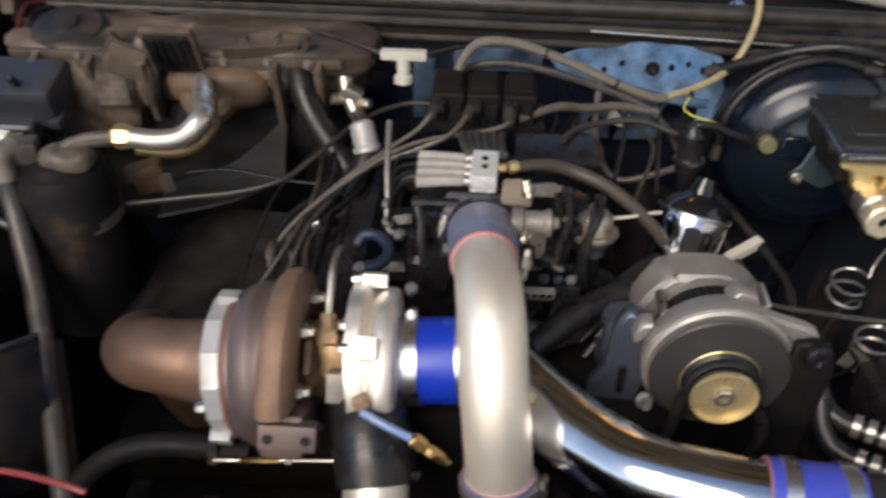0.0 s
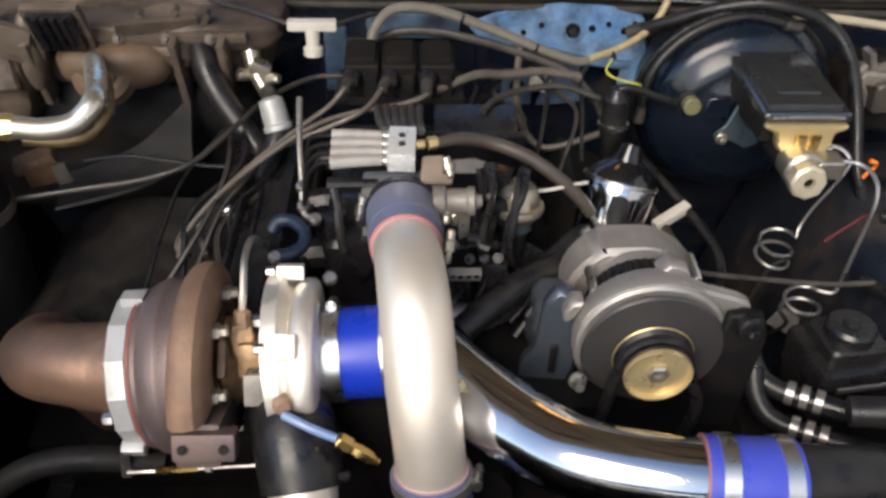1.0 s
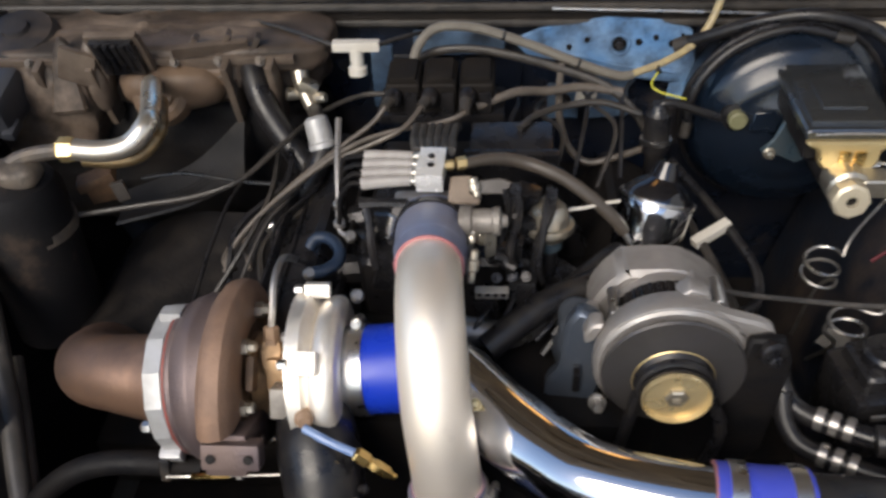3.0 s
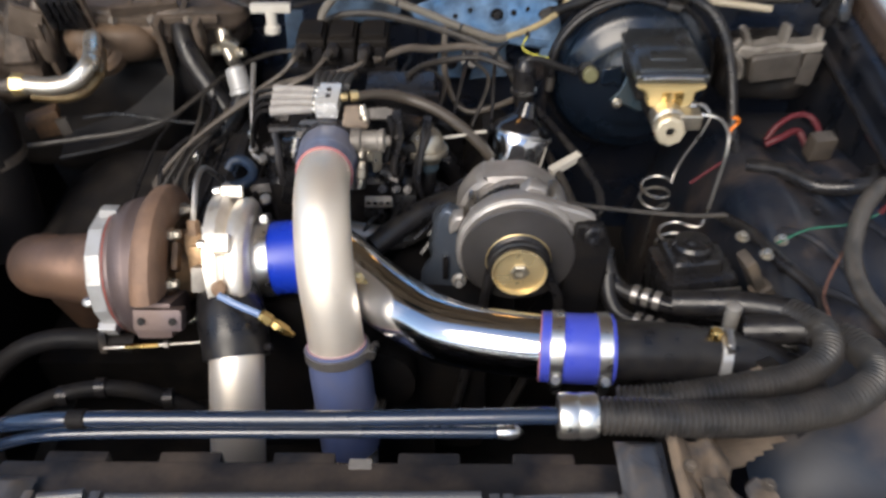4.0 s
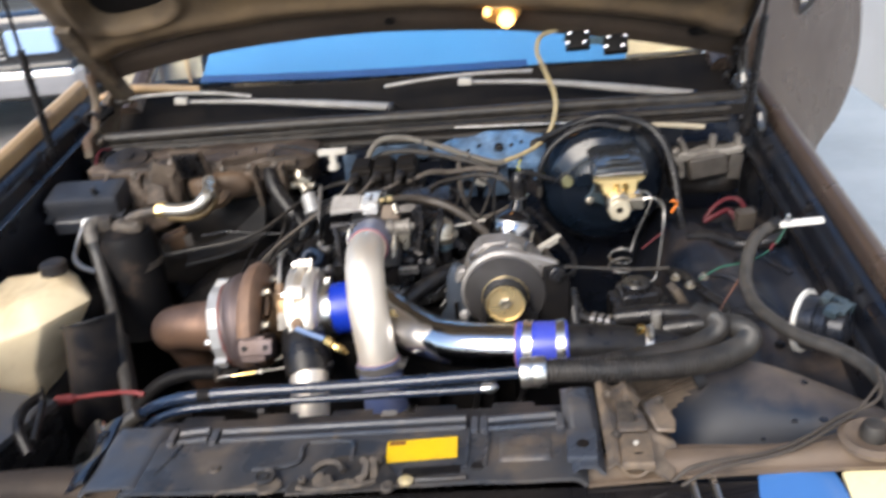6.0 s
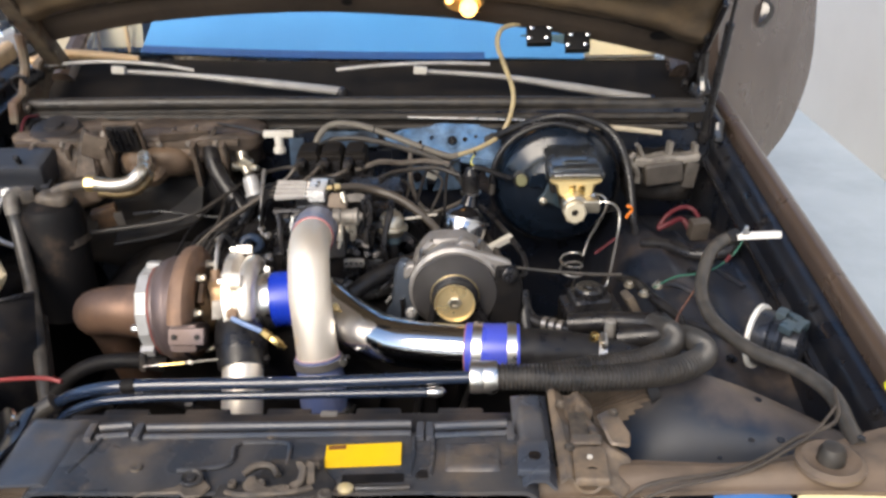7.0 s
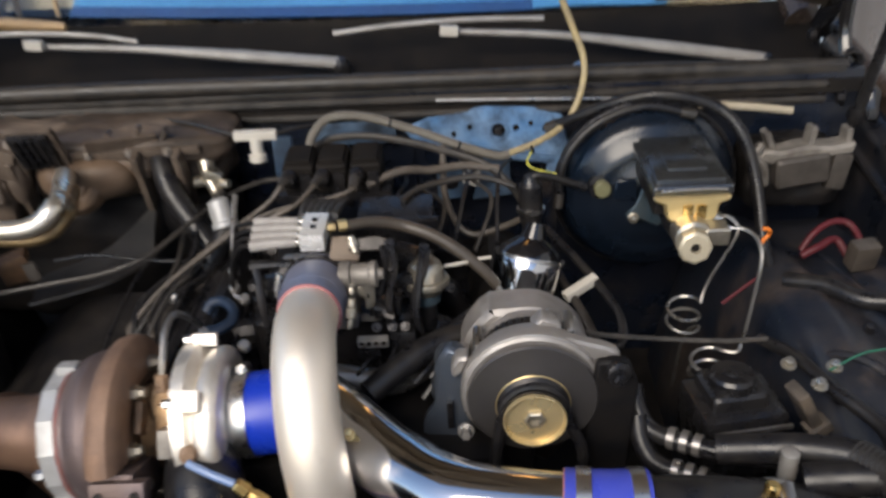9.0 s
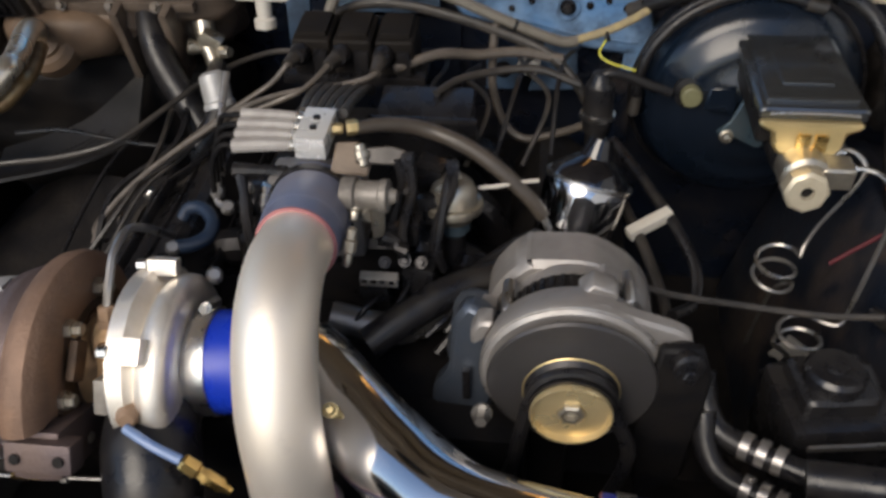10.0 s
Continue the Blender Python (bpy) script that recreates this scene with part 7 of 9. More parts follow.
bm = add_lathe(nb(), [(0, 0.007), (0.01, 0.007), (0.012, 0.0)], (0.765, 0.40, 0.862), (-1, -0.2, 0.2), 10)
tagged(part("yellow_clip", bm, yellow_plastic), "small yellow clip on the inner fender", "clip")
hose("dipstick_rod", [(0.262, 0.855, 0.815), (0.30, 0.85, 0.808), (0.36, 0.85, 0.800), (0.44, 0.85, 0.792), (0.50, 0.86, 0.785)], 0.0032, hose_gray, "thin grey cable behind the alternator", 8, category="cable")

# ---- top of the engine ----
coils = thing("coil_pack", (-0.025, 1.13, 0.87), "three black ignition coils on a bracket", "ignition coil")
bm = add_box(nb(), (-0.047, 1.135, 0.884), (0.165, 0.075, 0.012), bev=0.003)
part("base_plate", bm, dark_metal, coils)
for k, x in enumerate((-0.094, -0.047, 0.001)):
    bm = add_box(nb(), (x, 1.135, 0.910), (0.044, 0.062, 0.046), (4, 0, 0), 0.006, 3)
    add_box(bm, (x, 1.135, 0.934), (0.034, 0.048, 0.010), (4, 0, 0), 0.003)
    coil = part("coil", bm, cowl_plastic, coils, "black coil block")
    bm = add_lathe(nb(), [(0, 0.012), (0.018, 0.011), (0.022, 0.008)], (x - 0.012, 1.106, 0.916), (0, -1, 0.1), 14)
    part("tower", bm, dark_metal, coil)
    bm = add_box(nb(), (x + 0.010, 1.102, 0.905), (0.016, 0.005, 0.03), bev=0.001)
    part("print_plate", bm, dark_metal, coil)
# plug wires with their boots
WIRES = (
    [(-0.107, 1.095, 0.917), (-0.114, 1.072, 0.916), (-0.132, 1.062, 0.898), (-0.165, 1.045, 0.880), (-0.212, 1.015, 0.856), (-0.258, 0.982, 0.828), (-0.296, 0.945, 0.803), (-0.304, 0.915, 0.795), (-0.288, 0.905, 0.79)],
    [(-0.060, 1.095, 0.917), (-0.068, 1.070, 0.917), (-0.090, 1.038, 0.905), (-0.135, 1.025, 0.888), (-0.190, 1.020, 0.864), (-0.240, 0.985, 0.838), (-0.280, 0.945, 0.812), (-0.270, 0.905, 0.79)],
    [(-0.012, 1.095, 0.917), (-0.014, 1.062, 0.914), (-0.044, 1.052, 0.906), (-0.095, 1.045, 0.900), (-0.150, 1.030, 0.888), (-0.214, 0.998, 0.858), (-0.262, 0.962, 0.832), (-0.295, 0.925, 0.806), (-0.300, 0.90, 0.79)],
)
for pts in WIRES:
    w = thing("plug_wire", pts[0], "dusty tan-grey spark plug wire from the coil pack", "wire", "plug wires")
    part("cable", add_tube(nb(), pts, 0.0034, 10, 7), wire_tan, w)
    part("boot", add_tube(nb(), [Vector(pts[0]) + Vector((0, 0.012, 0)), Vector(pts[0]), Vector(pts[1])], [0.0105, 0.010, 0.0065], 12, 4), old_rubber, w, "rubber boot")
hose("plug_wire", [(-0.60, 0.945, 0.836), (-0.509, 0.950, 0.836), (-0.412, 0.968, 0.8406), (-0.345, 0.978, 0.847), (-0.294, 0.997, 0.857), (-0.258, 1.045, 0.868), (-0.226, 1.097, 0.877), (-0.190, 1.140, 0.882), (-0.150, 1.160, 0.886), (-0.11, 1.150, 0.89)], 0.0036, old_rubber, "long dusty wire across the inner fender to the coils", 10, category="wire", group="plug wires")
hose("plug_wire", [(-0.43, 1.02, 0.845), (-0.38, 1.03, 0.846), (-0.33, 1.025, 0.842), (-0.28, 1.02, 0.838), (-0.22, 1.02, 0.835)], 0.0026, rubber, "thin black wire beside the long one", 8, category="wire")
# finned ignition module sloping to the vacuum block
mod = thing("ignition_module", (-0.045, 1.02, 0.86), "grey ribbed connector strip below the coils", "module")
bm = nb()
for k in range(6):
    add_tube(bm, [(-0.072 + 0.0100 * k, 1.075, 0.885), (-0.072 + 0.0100 * k, 1.045, 0.905), (-0.068 + 0.0090 * k, 0.985, 0.926), (-0.060 + 0.0078 * k, 0.932, 0.942)], 0.0052, 8, 5)
pieces("ribbon_wire", bm, hose_gray, mod, near=0.001)
bm = add_box(nb(), (0.045, 1.035, 0.885), (0.10, 0.055, 0.03), (6, 0, 0), 0.005)
add_box(bm, (0.045, 1.00, 0.875), (0.115, 0.012, 0.05), (10, 0, 0), 0.004)
part("box", bm, black_plastic, mod)
# vacuum block with barbs and silicone hoses
vac = thing("vacuum_block", (-0.045, 0.905, 0.90), "square machined aluminium vacuum block with grey hoses", "vacuum block")
bm = add_box(nb(), (-0.041, 0.903, 0.938), (0.029, 0.052, 0.022), (3, 0, -2), 0.0015)
block = part("block", bm, material("milled_alu", (0.84, 0.83, 0.81), 0.30, 0.5, second=(0.74, 0.73, 0.71), amount=0.4, scale=50), vac, "bright machined block", 25)
silver_hose = material("hose_silver", (0.34, 0.32, 0.30), 0.5, second=(0.22, 0.20, 0.185), amount=0.7, scale=60, bump=0.15)
for i in range(4):
    y, z = 0.922 - 0.0115 * i, 0.9425 - 0.0030 * i
    part("barb", add_lathe(nb(), [(0, 0.0042), (0.004, 0.0060), (0.006, 0.0042), (0.008, 0.0060), (0.010, 0.0042), (0.014, 0.0042)], (-0.0545, y, z), (-1, 0, 0), 10), clamp_bright, vac, "bright hose barb")
    ye, ze = 0.920 - 0.0125 * i, 0.9440 - 0.0035 * i
    part("grey_hose", add_tube(nb(), [(-0.064, y, z), (-0.086, (y + ye) / 2, z + 0.001), (-0.116, ye, ze)], [0.0055, 0.0064, 0.0070], 10, 5), silver_hose, vac, "short silver-grey hose")
    part("thin_tube", add_tube(nb(), [(-0.114, ye, ze), (-0.128, ye + 0.002, ze - 0.002), (-0.142, ye + 0.006, ze - 0.012 - 0.004 * i), (-0.148, ye + 0.008, ze - 0.06)], 0.0030, 8, 5), deep_black, vac)
bm = nb()
for dy in (-0.008, 0.008):
    add_lathe(bm, [(-0.002, 0.0036), (0.0012, 0.0036), (0.0015, 0.002)], (-0.041, 0.903 + dy, 0.9495 + dy * 0.05), (0, -0.05, 1), 10)
pieces("screw", bm, dark_metal, vac, near=0.002)
bm = nb()
add_lathe(bm, [(0, 0.0055), (0.008, 0.0055), (0.010, 0.004)], (-0.0265, 0.908, 0.940), (1, 0.1, 0), 6)
add_lathe(bm, [(0, 0.0075), (0.009, 0.0075), (0.011, 0.006)], (-0.014, 0.912, 0.939), (1, 0.3, 0), 6)
pieces("fitting", bm, zinc_gold, vac, "bright end fittings")
hose("pcv_hose", [(-0.006, 0.914, 0.938), (0.022, 0.932, 0.932), (0.055, 0.948, 0.918), (0.095, 0.940, 0.906), (0.130, 0.930, 0.886), (0.158, 0.922, 0.862), (0.175, 0.916, 0.842)], [0.0062, 0.0074, 0.0080, 0.0080, 0.0080, 0.0078, 0.0068], hose_brown, "thick dusty black hose from the vacuum block", 14)
bm = add_tube(nb(), [(0.174, 0.916, 0.843), (0.182, 0.910, 0.828), (0.188, 0.904, 0.812)], 0.0035, 8, 4)
tagged(part("hose_nipple", bm, steel), "bare steel nipple at the hose end", "fitting")
# fuel pressure regulator
reg = thing("fuel_regulator", (0.093, 0.91, 0.80), "silver fuel pressure regulator with a blue collar", "regulator")
RG = Vector((0.087, 0.903, 0.900))
RD = Vector((0, 0.12, 1))
part("dome", add_lathe(nb(), [(0, 0.0), (0.0, 0.007), (-0.004, 0.009), (-0.007, 0.015), (-0.012, 0.0195), (-0.020, 0.0225), (-0.030, 0.0235)], RG, RD, 30), silver_zinc, reg, "silver dome")
part("flange", add_lathe(nb(), [(-0.030, 0.020), (-0.031, 0.0285), (-0.035, 0.0295), (-0.039, 0.0285), (-0.044, 0.022), (-0.050, 0.019)], RG, RD, 34), silver_zinc, reg, "silver rolled flange")
part("collar", add_lathe(nb(), [(-0.050, 0.0165), (-0.062, 0.0165), (-0.066, 0.013)], RG, RD, 24), teal_metal, reg, "blue-grey collar")
part("stem", add_lathe(nb(), [(-0.066, 0.012), (-0.11, 0.012)], RG, RD, 20), dark_metal, reg)
hose("vacuum_line", [(0.087, 0.903, 0.898), (0.088, 0.900, 0.912), (0.085, 0.888, 0.906), (0.079, 0.868, 0.875), (0.075, 0.856, 0.842), (0.080, 0.860, 0.815)], 0.0048, rubber, "thin black line at the regulator", 8)
hose("white_lead", [(0.110, 0.915, 0.875), (0.130, 0.918, 0.876), (0.152, 0.925, 0.877), (0.168, 0.93, 0.876)], 0.0022, off_white, "thin pale wire beside the regulator", 6, category="wire")
# chrome breather with black vent
br = thing("breather", (0.22, 0.965, 0.80), "chrome breather with a black hose neck", "breather")
BR = Vector((0.216, 0.975, 0.826))
BD = Vector((0.26, 0.42, 1)).normalized()
part("dome", add_lathe(nb(), [(-0.07, 0.038), (0.004, 0.045), (0.016, 0.045), (0.022, 0.042), (0.023, 0.034)], BR, BD, 44), chrome, br, "polished chrome filler")
part("band", add_lathe(nb(), [(0.017, 0.042), (0.017, 0.0462), (0.021, 0.0462), (0.021, 0.042)], BR, BD, 40), steel, br, "bright clamp band")
part("neck", add_lathe(nb(), [(0.021, 0.0425), (0.028, 0.0395), (0.036, 0.030), (0.044, 0.018), (0.064, 0.012)], BR, BD, 32), black_paint, br, "black rubber neck")
# cam sensor housing behind it
cam_s = thing("vent_valve", (0.243, 1.10, 0.80), "black upright valve with a metal collar", "valve")
bm = add_lathe(nb(), [(-0.05, 0.012), (0.024, 0.012), (0.030, 0.016), (0.045, 0.0175), (0.085, 0.0165), (0.090, 0.012), (0.100, 0.009)], (0.232, 1.10, 0.80), (0.0, 0.08, 1), 24)
part("body", bm, rubber, cam_s)
bm = add_lathe(nb(), [(0.046, 0.0175), (0.046, 0.0205), (0.051, 0.0205), (0.051, 0.0175)], (0.232, 1.10, 0.80), (0.0, 0.08, 1), 24)
part("collar", bm, steel, cam_s)
hose("check_valve_hose", [(0.232, 1.108, 0.894), (0.240, 1.108, 0.899), (0.258, 1.110, 0.896), (0.285, 1.113, 0.884), (0.312, 1.116, 0.872)], 0.0056, rubber, "short black hose to the check valve", 12)
hose("vacuum_line", [(0.110, 1.17, 0.925), (0.108, 1.16, 0.89), (0.110, 1.15, 0.85), (0.125, 1.14, 0.81), (0.150, 1.13, 0.795), (0.19, 1.125, 0.808), (0.226, 1.115, 0.83)], 0.005, wire_tan, "dusty tan line drooping to the valve", 10)
hose("vacuum_line", [(-0.09, 1.20, 0.915), (-0.05, 1.19, 0.935), (0.0, 1.185, 0.938), (0.06, 1.175, 0.93), (0.12, 1.165, 0.915), (0.17, 1.15, 0.90), (0.205, 1.13, 0.875), (0.225, 1.12, 0.845)], 0.006, old_rubber, "dusty black hose over the firewall side", 10)
hose("vacuum_line", [(0.0, 1.10, 0.90), (0.05, 1.12, 0.91), (0.09, 1.14, 0.90), (0.14, 1.15, 0.90), (0.19, 1.145, 0.895)], 0.006, wire_tan, "dusty tan line behind the coils", 10)
hose("vacuum_line", [(0.055, 1.04, 0.905), (0.075, 1.07, 0.905), (0.11, 1.10, 0.90), (0.16, 1.11, 0.90), (0.21, 1.105, 0.885)], 0.0045, old_rubber, "dusty black line behind the coils", 10)
hose("alternator_lead", [(0.25, 1.08, 0.83), (0.285, 1.02, 0.815), (0.315, 0.96, 0.80), (0.33, 0.91, 0.79), (0.325, 0.87, 0.78), (0.30, 0.84, 0.79)], 0.0058, rubber, "black lead beside the white tag", 10, category="wire")
hose("alternator_lead", [(0.245, 1.06, 0.82), (0.262, 1.0, 0.80), (0.285, 0.93, 0.785), (0.30, 0.86, 0.77), (0.305, 0.80, 0.74)], 0.006, old_rubber, "black lead down to the alternator", 10, category="wire")
tag = thing("white_tag", (0.286, 0.968, 0.79), "small white plastic connector on a lead", "connector")
bm = add_box(nb(), (0.287, 0.968, 0.800), (0.052, 0.013, 0.012), (0, -16, 28), 0.002)
part("shell", bm, off_white, tag)
bm = add_box(nb(), (0.287, 0.962, 0.802), (0.038, 0.002, 0.003), (0, -16, 28), 0.0005)
part("slot", bm, bracket_gray, tag)
bm = add_plate(nb(), [(-0.02, -0.012), (0.018, -0.018), (0.022, 0.010), (-0.006, 0.018)], 0.001, pose(0.462, 0.950, 0.640, 35, 10, -20), 0)
tagged(part("paper_tag", bm, hose_light), "torn pale paper tag behind the alternator", "tag")
# yellow-braided cable from the hood
hose("braided_cable", [(0.400, 1.345, 1.128), (0.365, 1.325, 1.142), (0.333, 1.305, 1.144), (0.301, 1.295, 1.136), (0.291, 1.285, 1.108), (0.306, 1.278, 1.064), (0.323, 1.262, 1.018), (0.323, 1.250, 0.985), (0.312, 1.240, 0.950), (0.292, 1.225, 0.925), (0.252, 1.205, 0.908), (0.200, 1.186, 0.897)], 0.0052, yellow_loom, "yellow-braided cable hanging from the hood", 10, category="cable")
hose("wire_loom", [(0.206, 1.187, 0.8972), (0.184, 1.183, 0.899), (0.133, 1.182, 0.918), (0.068, 1.186, 0.944), (0.000, 1.190, 0.966), (-0.052, 1.190, 0.968), (-0.078, 1.175, 0.950), (-0.086, 1.155, 0.928)], 0.0066, hose_light, "pale grey taped wire loom behind the coils", 10, category="cable")
hose("yellow_wire", [(0.241, 1.196, 0.896), (0.234, 1.192, 0.880), (0.246, 1.185, 0.872), (0.275, 1.175, 0.868), (0.30, 1.165, 0.862)], 0.0012, yellow_plastic, "thin yellow wire below the loom", 6, category="wire")
for p, d in (((0.290, 1.224, 0.924), (1, 0.4, 0.5)), ((0.241, 1.197, 0.900), (1, 0.3, 0.3)), ((0.133, 1.182, 0.918), (1, 0, -0.4)), ((0.034, 1.188, 0.956), (1, 0, -0.3))):
    one = add_lathe(nb(), [(-0.002, 0.0068), (0.002, 0.0068)], p, d, 12)
    tagged(part("cable_tie", one, rubber), "black cable tie round the yellow-braided cable", "cable tie", "cable ties")
# blue plate on the firewall
plate = thing("firewall_plate", (0.19, 1.27, 0.86), "light blue painted plate with holes on the firewall", "plate")
bm = nb()
add_plate(bm, [(-0.15, 0.018), (-0.10, 0.038), (-0.02, 0.048), (0.055, 0.044), (0.10, 0.030), (0.112, -0.030), (0.09, -0.05), (0.03, -0.042), (-0.04, -0.022), (-0.13, -0.006)], 0.010, pose(0.195, 1.272, 0.893, 82, 0, 0), 0.003)
part("sheet", bm, blue_plate, plate)
ring = [(0.195 + 0.0135 * math.cos(radians(a)), 1.2615 + 0.0015 * math.sin(radians(a)), 0.905 + 0.0135 * math.sin(radians(a))) for a in range(0, 361, 20)]
part("pressed_ring", add_tube(nb(), ring, 0.0022, 6, 2), blue_plate, plate)
part("pressed_fold", add_tube(nb(), [(0.105, 1.262, 0.895), (0.150, 1.2615, 0.886), (0.205, 1.260, 0.872), (0.285, 1.258, 0.862)], 0.0035, 8, 5), blue_plate, plate)
part("lower_tab", add_plate(nb(), [(-0.022, -0.026), (0.018, -0.030), (0.026, 0.020), (-0.016, 0.026)], 0.006, pose(0.290, 1.262, 0.848, 76, 0, -6), 0.002), blue_plate, plate)
bm = nb()
for x, z, r in ((0.195, 0.905, 0.010), (0.150, 0.912, 0.004), (0.222, 0.908, 0.005), (0.245, 0.914, 0.004), (0.268, 0.905, 0.005), (0.125, 0.902, 0.004), (0.282, 0.916, 0.003)):
    add_lathe(bm, [(-0.004, r), (0.0015, r)], (x, 1.2612 + (z - 0.893) * 0.14, z), (0, -1, 0.14), 16)
pieces("hole", bm, black_paint, plate)
bm = add_lathe(nb(), [(0, 0.006), (0.006, 0.006), (0.008, 0.004)], (0.195, 1.2585, 0.905), (0, -1, 0.14), 6)
part("plate_bolt", bm, dark_metal, plate)
plate2 = thing("firewall_plate", (0.13, 1.25, 0.80), "small light blue bracket with a round hole", "plate")
bm = nb()
add_plate(bm, [(-0.022, -0.028), (0.022, -0.028), (0.022, 0.026), (-0.022, 0.026)], 0.006, pose(0.118, 1.238, 0.832, 84, 0, 0), 0.002)
add_plate(bm, [(-0.03, -0.035), (0.035, -0.03), (0.03, 0.03), (-0.01, 0.035)], 0.006, pose(0.180, 1.255, 0.828, 84, 0, 0), 0.002)
part("sheet", bm, blue_grimy, plate2)
part("hole", add_lathe(nb(), [(0, 0.011), (0.0015, 0.011)], (0.118, 1.231, 0.834), (0, -1, 0.1), 20), black_paint, plate2)
part("connector", add_box(nb(), (0.150, 1.225, 0.845), (0.026, 0.02, 0.022), (0, 20, 0), 0.005), off_white, plate2, "pale connector")
plate3 = thing("firewall_plate", (-0.13, 1.25, 0.84), "light blue upright strip behind the coils", "plate")
bm = add_box(nb(), (-0.135, 1.215, 0.885), (0.03, 0.012, 0.09), (-6, 0, 0), 0.003)
add_box(bm, (-0.03, 1.262, 0.912), (0.13, 0.010, 0.035), (-6, 0, 0), 0.003)
part("sheet", bm, blue_grimy, plate3)
# white tee fitting hung on the heater box
tee = thing("tee_fitting", (-0.158, 1.15, 0.92), "white plastic tee fitting near the firewall", "fitting")
bm = nb()
add_box(bm, (-0.157, 1.152, 0.962), (0.062, 0.014, 0.013), bev=0.003)
add_lathe(bm, [(0, 0.0095), (-0.022, 0.0085), (-0.024, 0.0125), (-0.034, 0.0125), (-0.036, 0.007)], (-0.157, 1.152, 0.957), (0, 0.15, 1), 18)
part("body", bm, off_white, tee)
hose("tee_line", [(-0.188, 1.155, 0.962), (-0.23, 1.18, 0.965), (-0.30, 1.23, 0.96), (-0.33, 1.26, 0.95)], 0.003, old_rubber, "thin line from the tee fitting", 8)
hose("tee_line", [(-0.126, 1.155, 0.962), (-0.10, 1.19, 0.955), (-0.07, 1.24, 0.94), (-0.05, 1.28, 0.93)], 0.003, old_rubber, "thin line from the tee fitting", 8)
# heater hoses
hose("heater_hose", [(-0.315, 1.275, 0.93), (-0.312, 1.235, 0.938), (-0.304, 1.19, 0.940), (-0.300, 1.155, 0.926), (-0.282, 1.12, 0.89), (-0.245, 1.09, 0.845), (-0.20, 1.05, 0.80)], 0.0175, rubber, "thick black heater hose from the firewall", 16, group="heater hoses")
h2 = thing("heater_hose", (-0.24, 1.17, 0.88), "thick black heater hose with a steel valve", "hose", "heater hoses")
part("tube", add_tube(nb(), [(-0.262, 1.285, 0.93), (-0.262, 1.25, 0.938), (-0.254, 1.205, 0.938), (-0.243, 1.175, 0.922)], 0.016, 16, 7), rubber, h2)
bm = nb()
add_tube(bm, [(-0.244, 1.178, 0.928), (-0.236, 1.155, 0.900), (-0.218, 1.13, 0.875)], [0.014, 0.011, 0.010], 14, 5)
add_box(bm, (-0.228, 1.150, 0.903), (0.026, 0.02, 0.018), (0, 30, 0), 0.004)
add_lathe(bm, [(-0.010, 0.006), (0.0, 0.009), (0.008, 0.009), (0.010, 0.005)], (-0.250, 1.150, 0.893), (-1, -0.3, 0.3), 10)
add_lathe(bm, [(-0.008, 0.005), (0.0, 0.008), (0.010, 0.006)], (-0.212, 1.140, 0.893), (1, -0.4, 0.2), 8)
pieces("valve", bm, silver_zinc, h2, "dull steel heater valve")
part("nozzle", add_lathe(nb(), [(-0.022, 0.009), (-0.018, 0.0155), (-0.004, 0.0165), (0.012, 0.0165), (0.014, 0.0185), (0.020, 0.0185), (0.024, 0.012)], (-0.202, 1.072, 0.880), (0.25, -0.45, -0.85), 20), band_white, h2, "pale grey valve nozzle")
part("lower_tube", add_tube(nb(), [(-0.218, 1.13, 0.880), (-0.210, 1.10, 0.888), (-0.203, 1.078, 0.884)], [0.010, 0.010, 0.010], 14, 5), old_rubber, h2)
part("outlet_hose", add_tube(nb(), [(-0.197, 1.062, 0.862), (-0.204, 1.045, 0.845), (-0.222, 1.03, 0.82), (-0.235, 1.02, 0.78)], [0.014, 0.0145, 0.0145, 0.0145], 14, 6), rubber, h2)
worm_clamp(h2, Vector((-0.248, 1.185, 0.933)), (0.3, -0.7, -0.6), 0.0165, 0.010, (-1, 0, 0.3))
# blue curl of hose at the engine front
hose("blue_curl", [(-0.186, 0.888, 0.840), (-0.178, 0.892, 0.850), (-0.162, 0.888, 0.853), (-0.148, 0.872, 0.850), (-0.148, 0.855, 0.846), (-0.160, 0.842, 0.845), (-0.174, 0.836, 0.846)], 0.0072, dark_blue_line, "dark blue curled hose end behind the compressor", 12)
hose("steel_line", [(-0.160, 1.01, 0.938), (-0.159, 0.985, 0.922), (-0.157, 0.955, 0.901), (-0.154, 0.928, 0.879), (-0.151, 0.90, 0.857), (-0.139, 0.89, 0.855)], 0.0038, band_dull, "thin dull metal line in front of the manifold", 10, category="pipe")
for p in ((-0.1535, 0.922, 0.875), (-0.1515, 0.905, 0.861), (-0.176, 0.834, 0.846), (-0.137, 0.889, 0.855), (-0.112, 0.775, 0.868)):
    one = add_lathe(nb(), [(-0.007, 0.006), (-0.003, 0.0075), (0.004, 0.0075), (0.007, 0.005)], p, (0.3, -0.5, 0.8), 8)
    tagged(part("line_fitting", one, tube_steel), "dull steel line fitting at the engine front", "fitting", "line fittings")
hose("coolant_hose", [(0.06, 0.84, 0.79), (0.09, 0.84, 0.80), (0.12, 0.86, 0.815), (0.15, 0.89, 0.82), (0.17, 0.92, 0.81)], 0.012, rubber, "dark hose between throttle body and alternator", 12)
hose("coolant_hose", [(-0.02, 0.80, 0.80), (0.03, 0.80, 0.79), (0.06, 0.82, 0.78), (0.10, 0.86, 0.78)], 0.016, tube_steel, "dull metal coolant tube under the throttle body", 12)
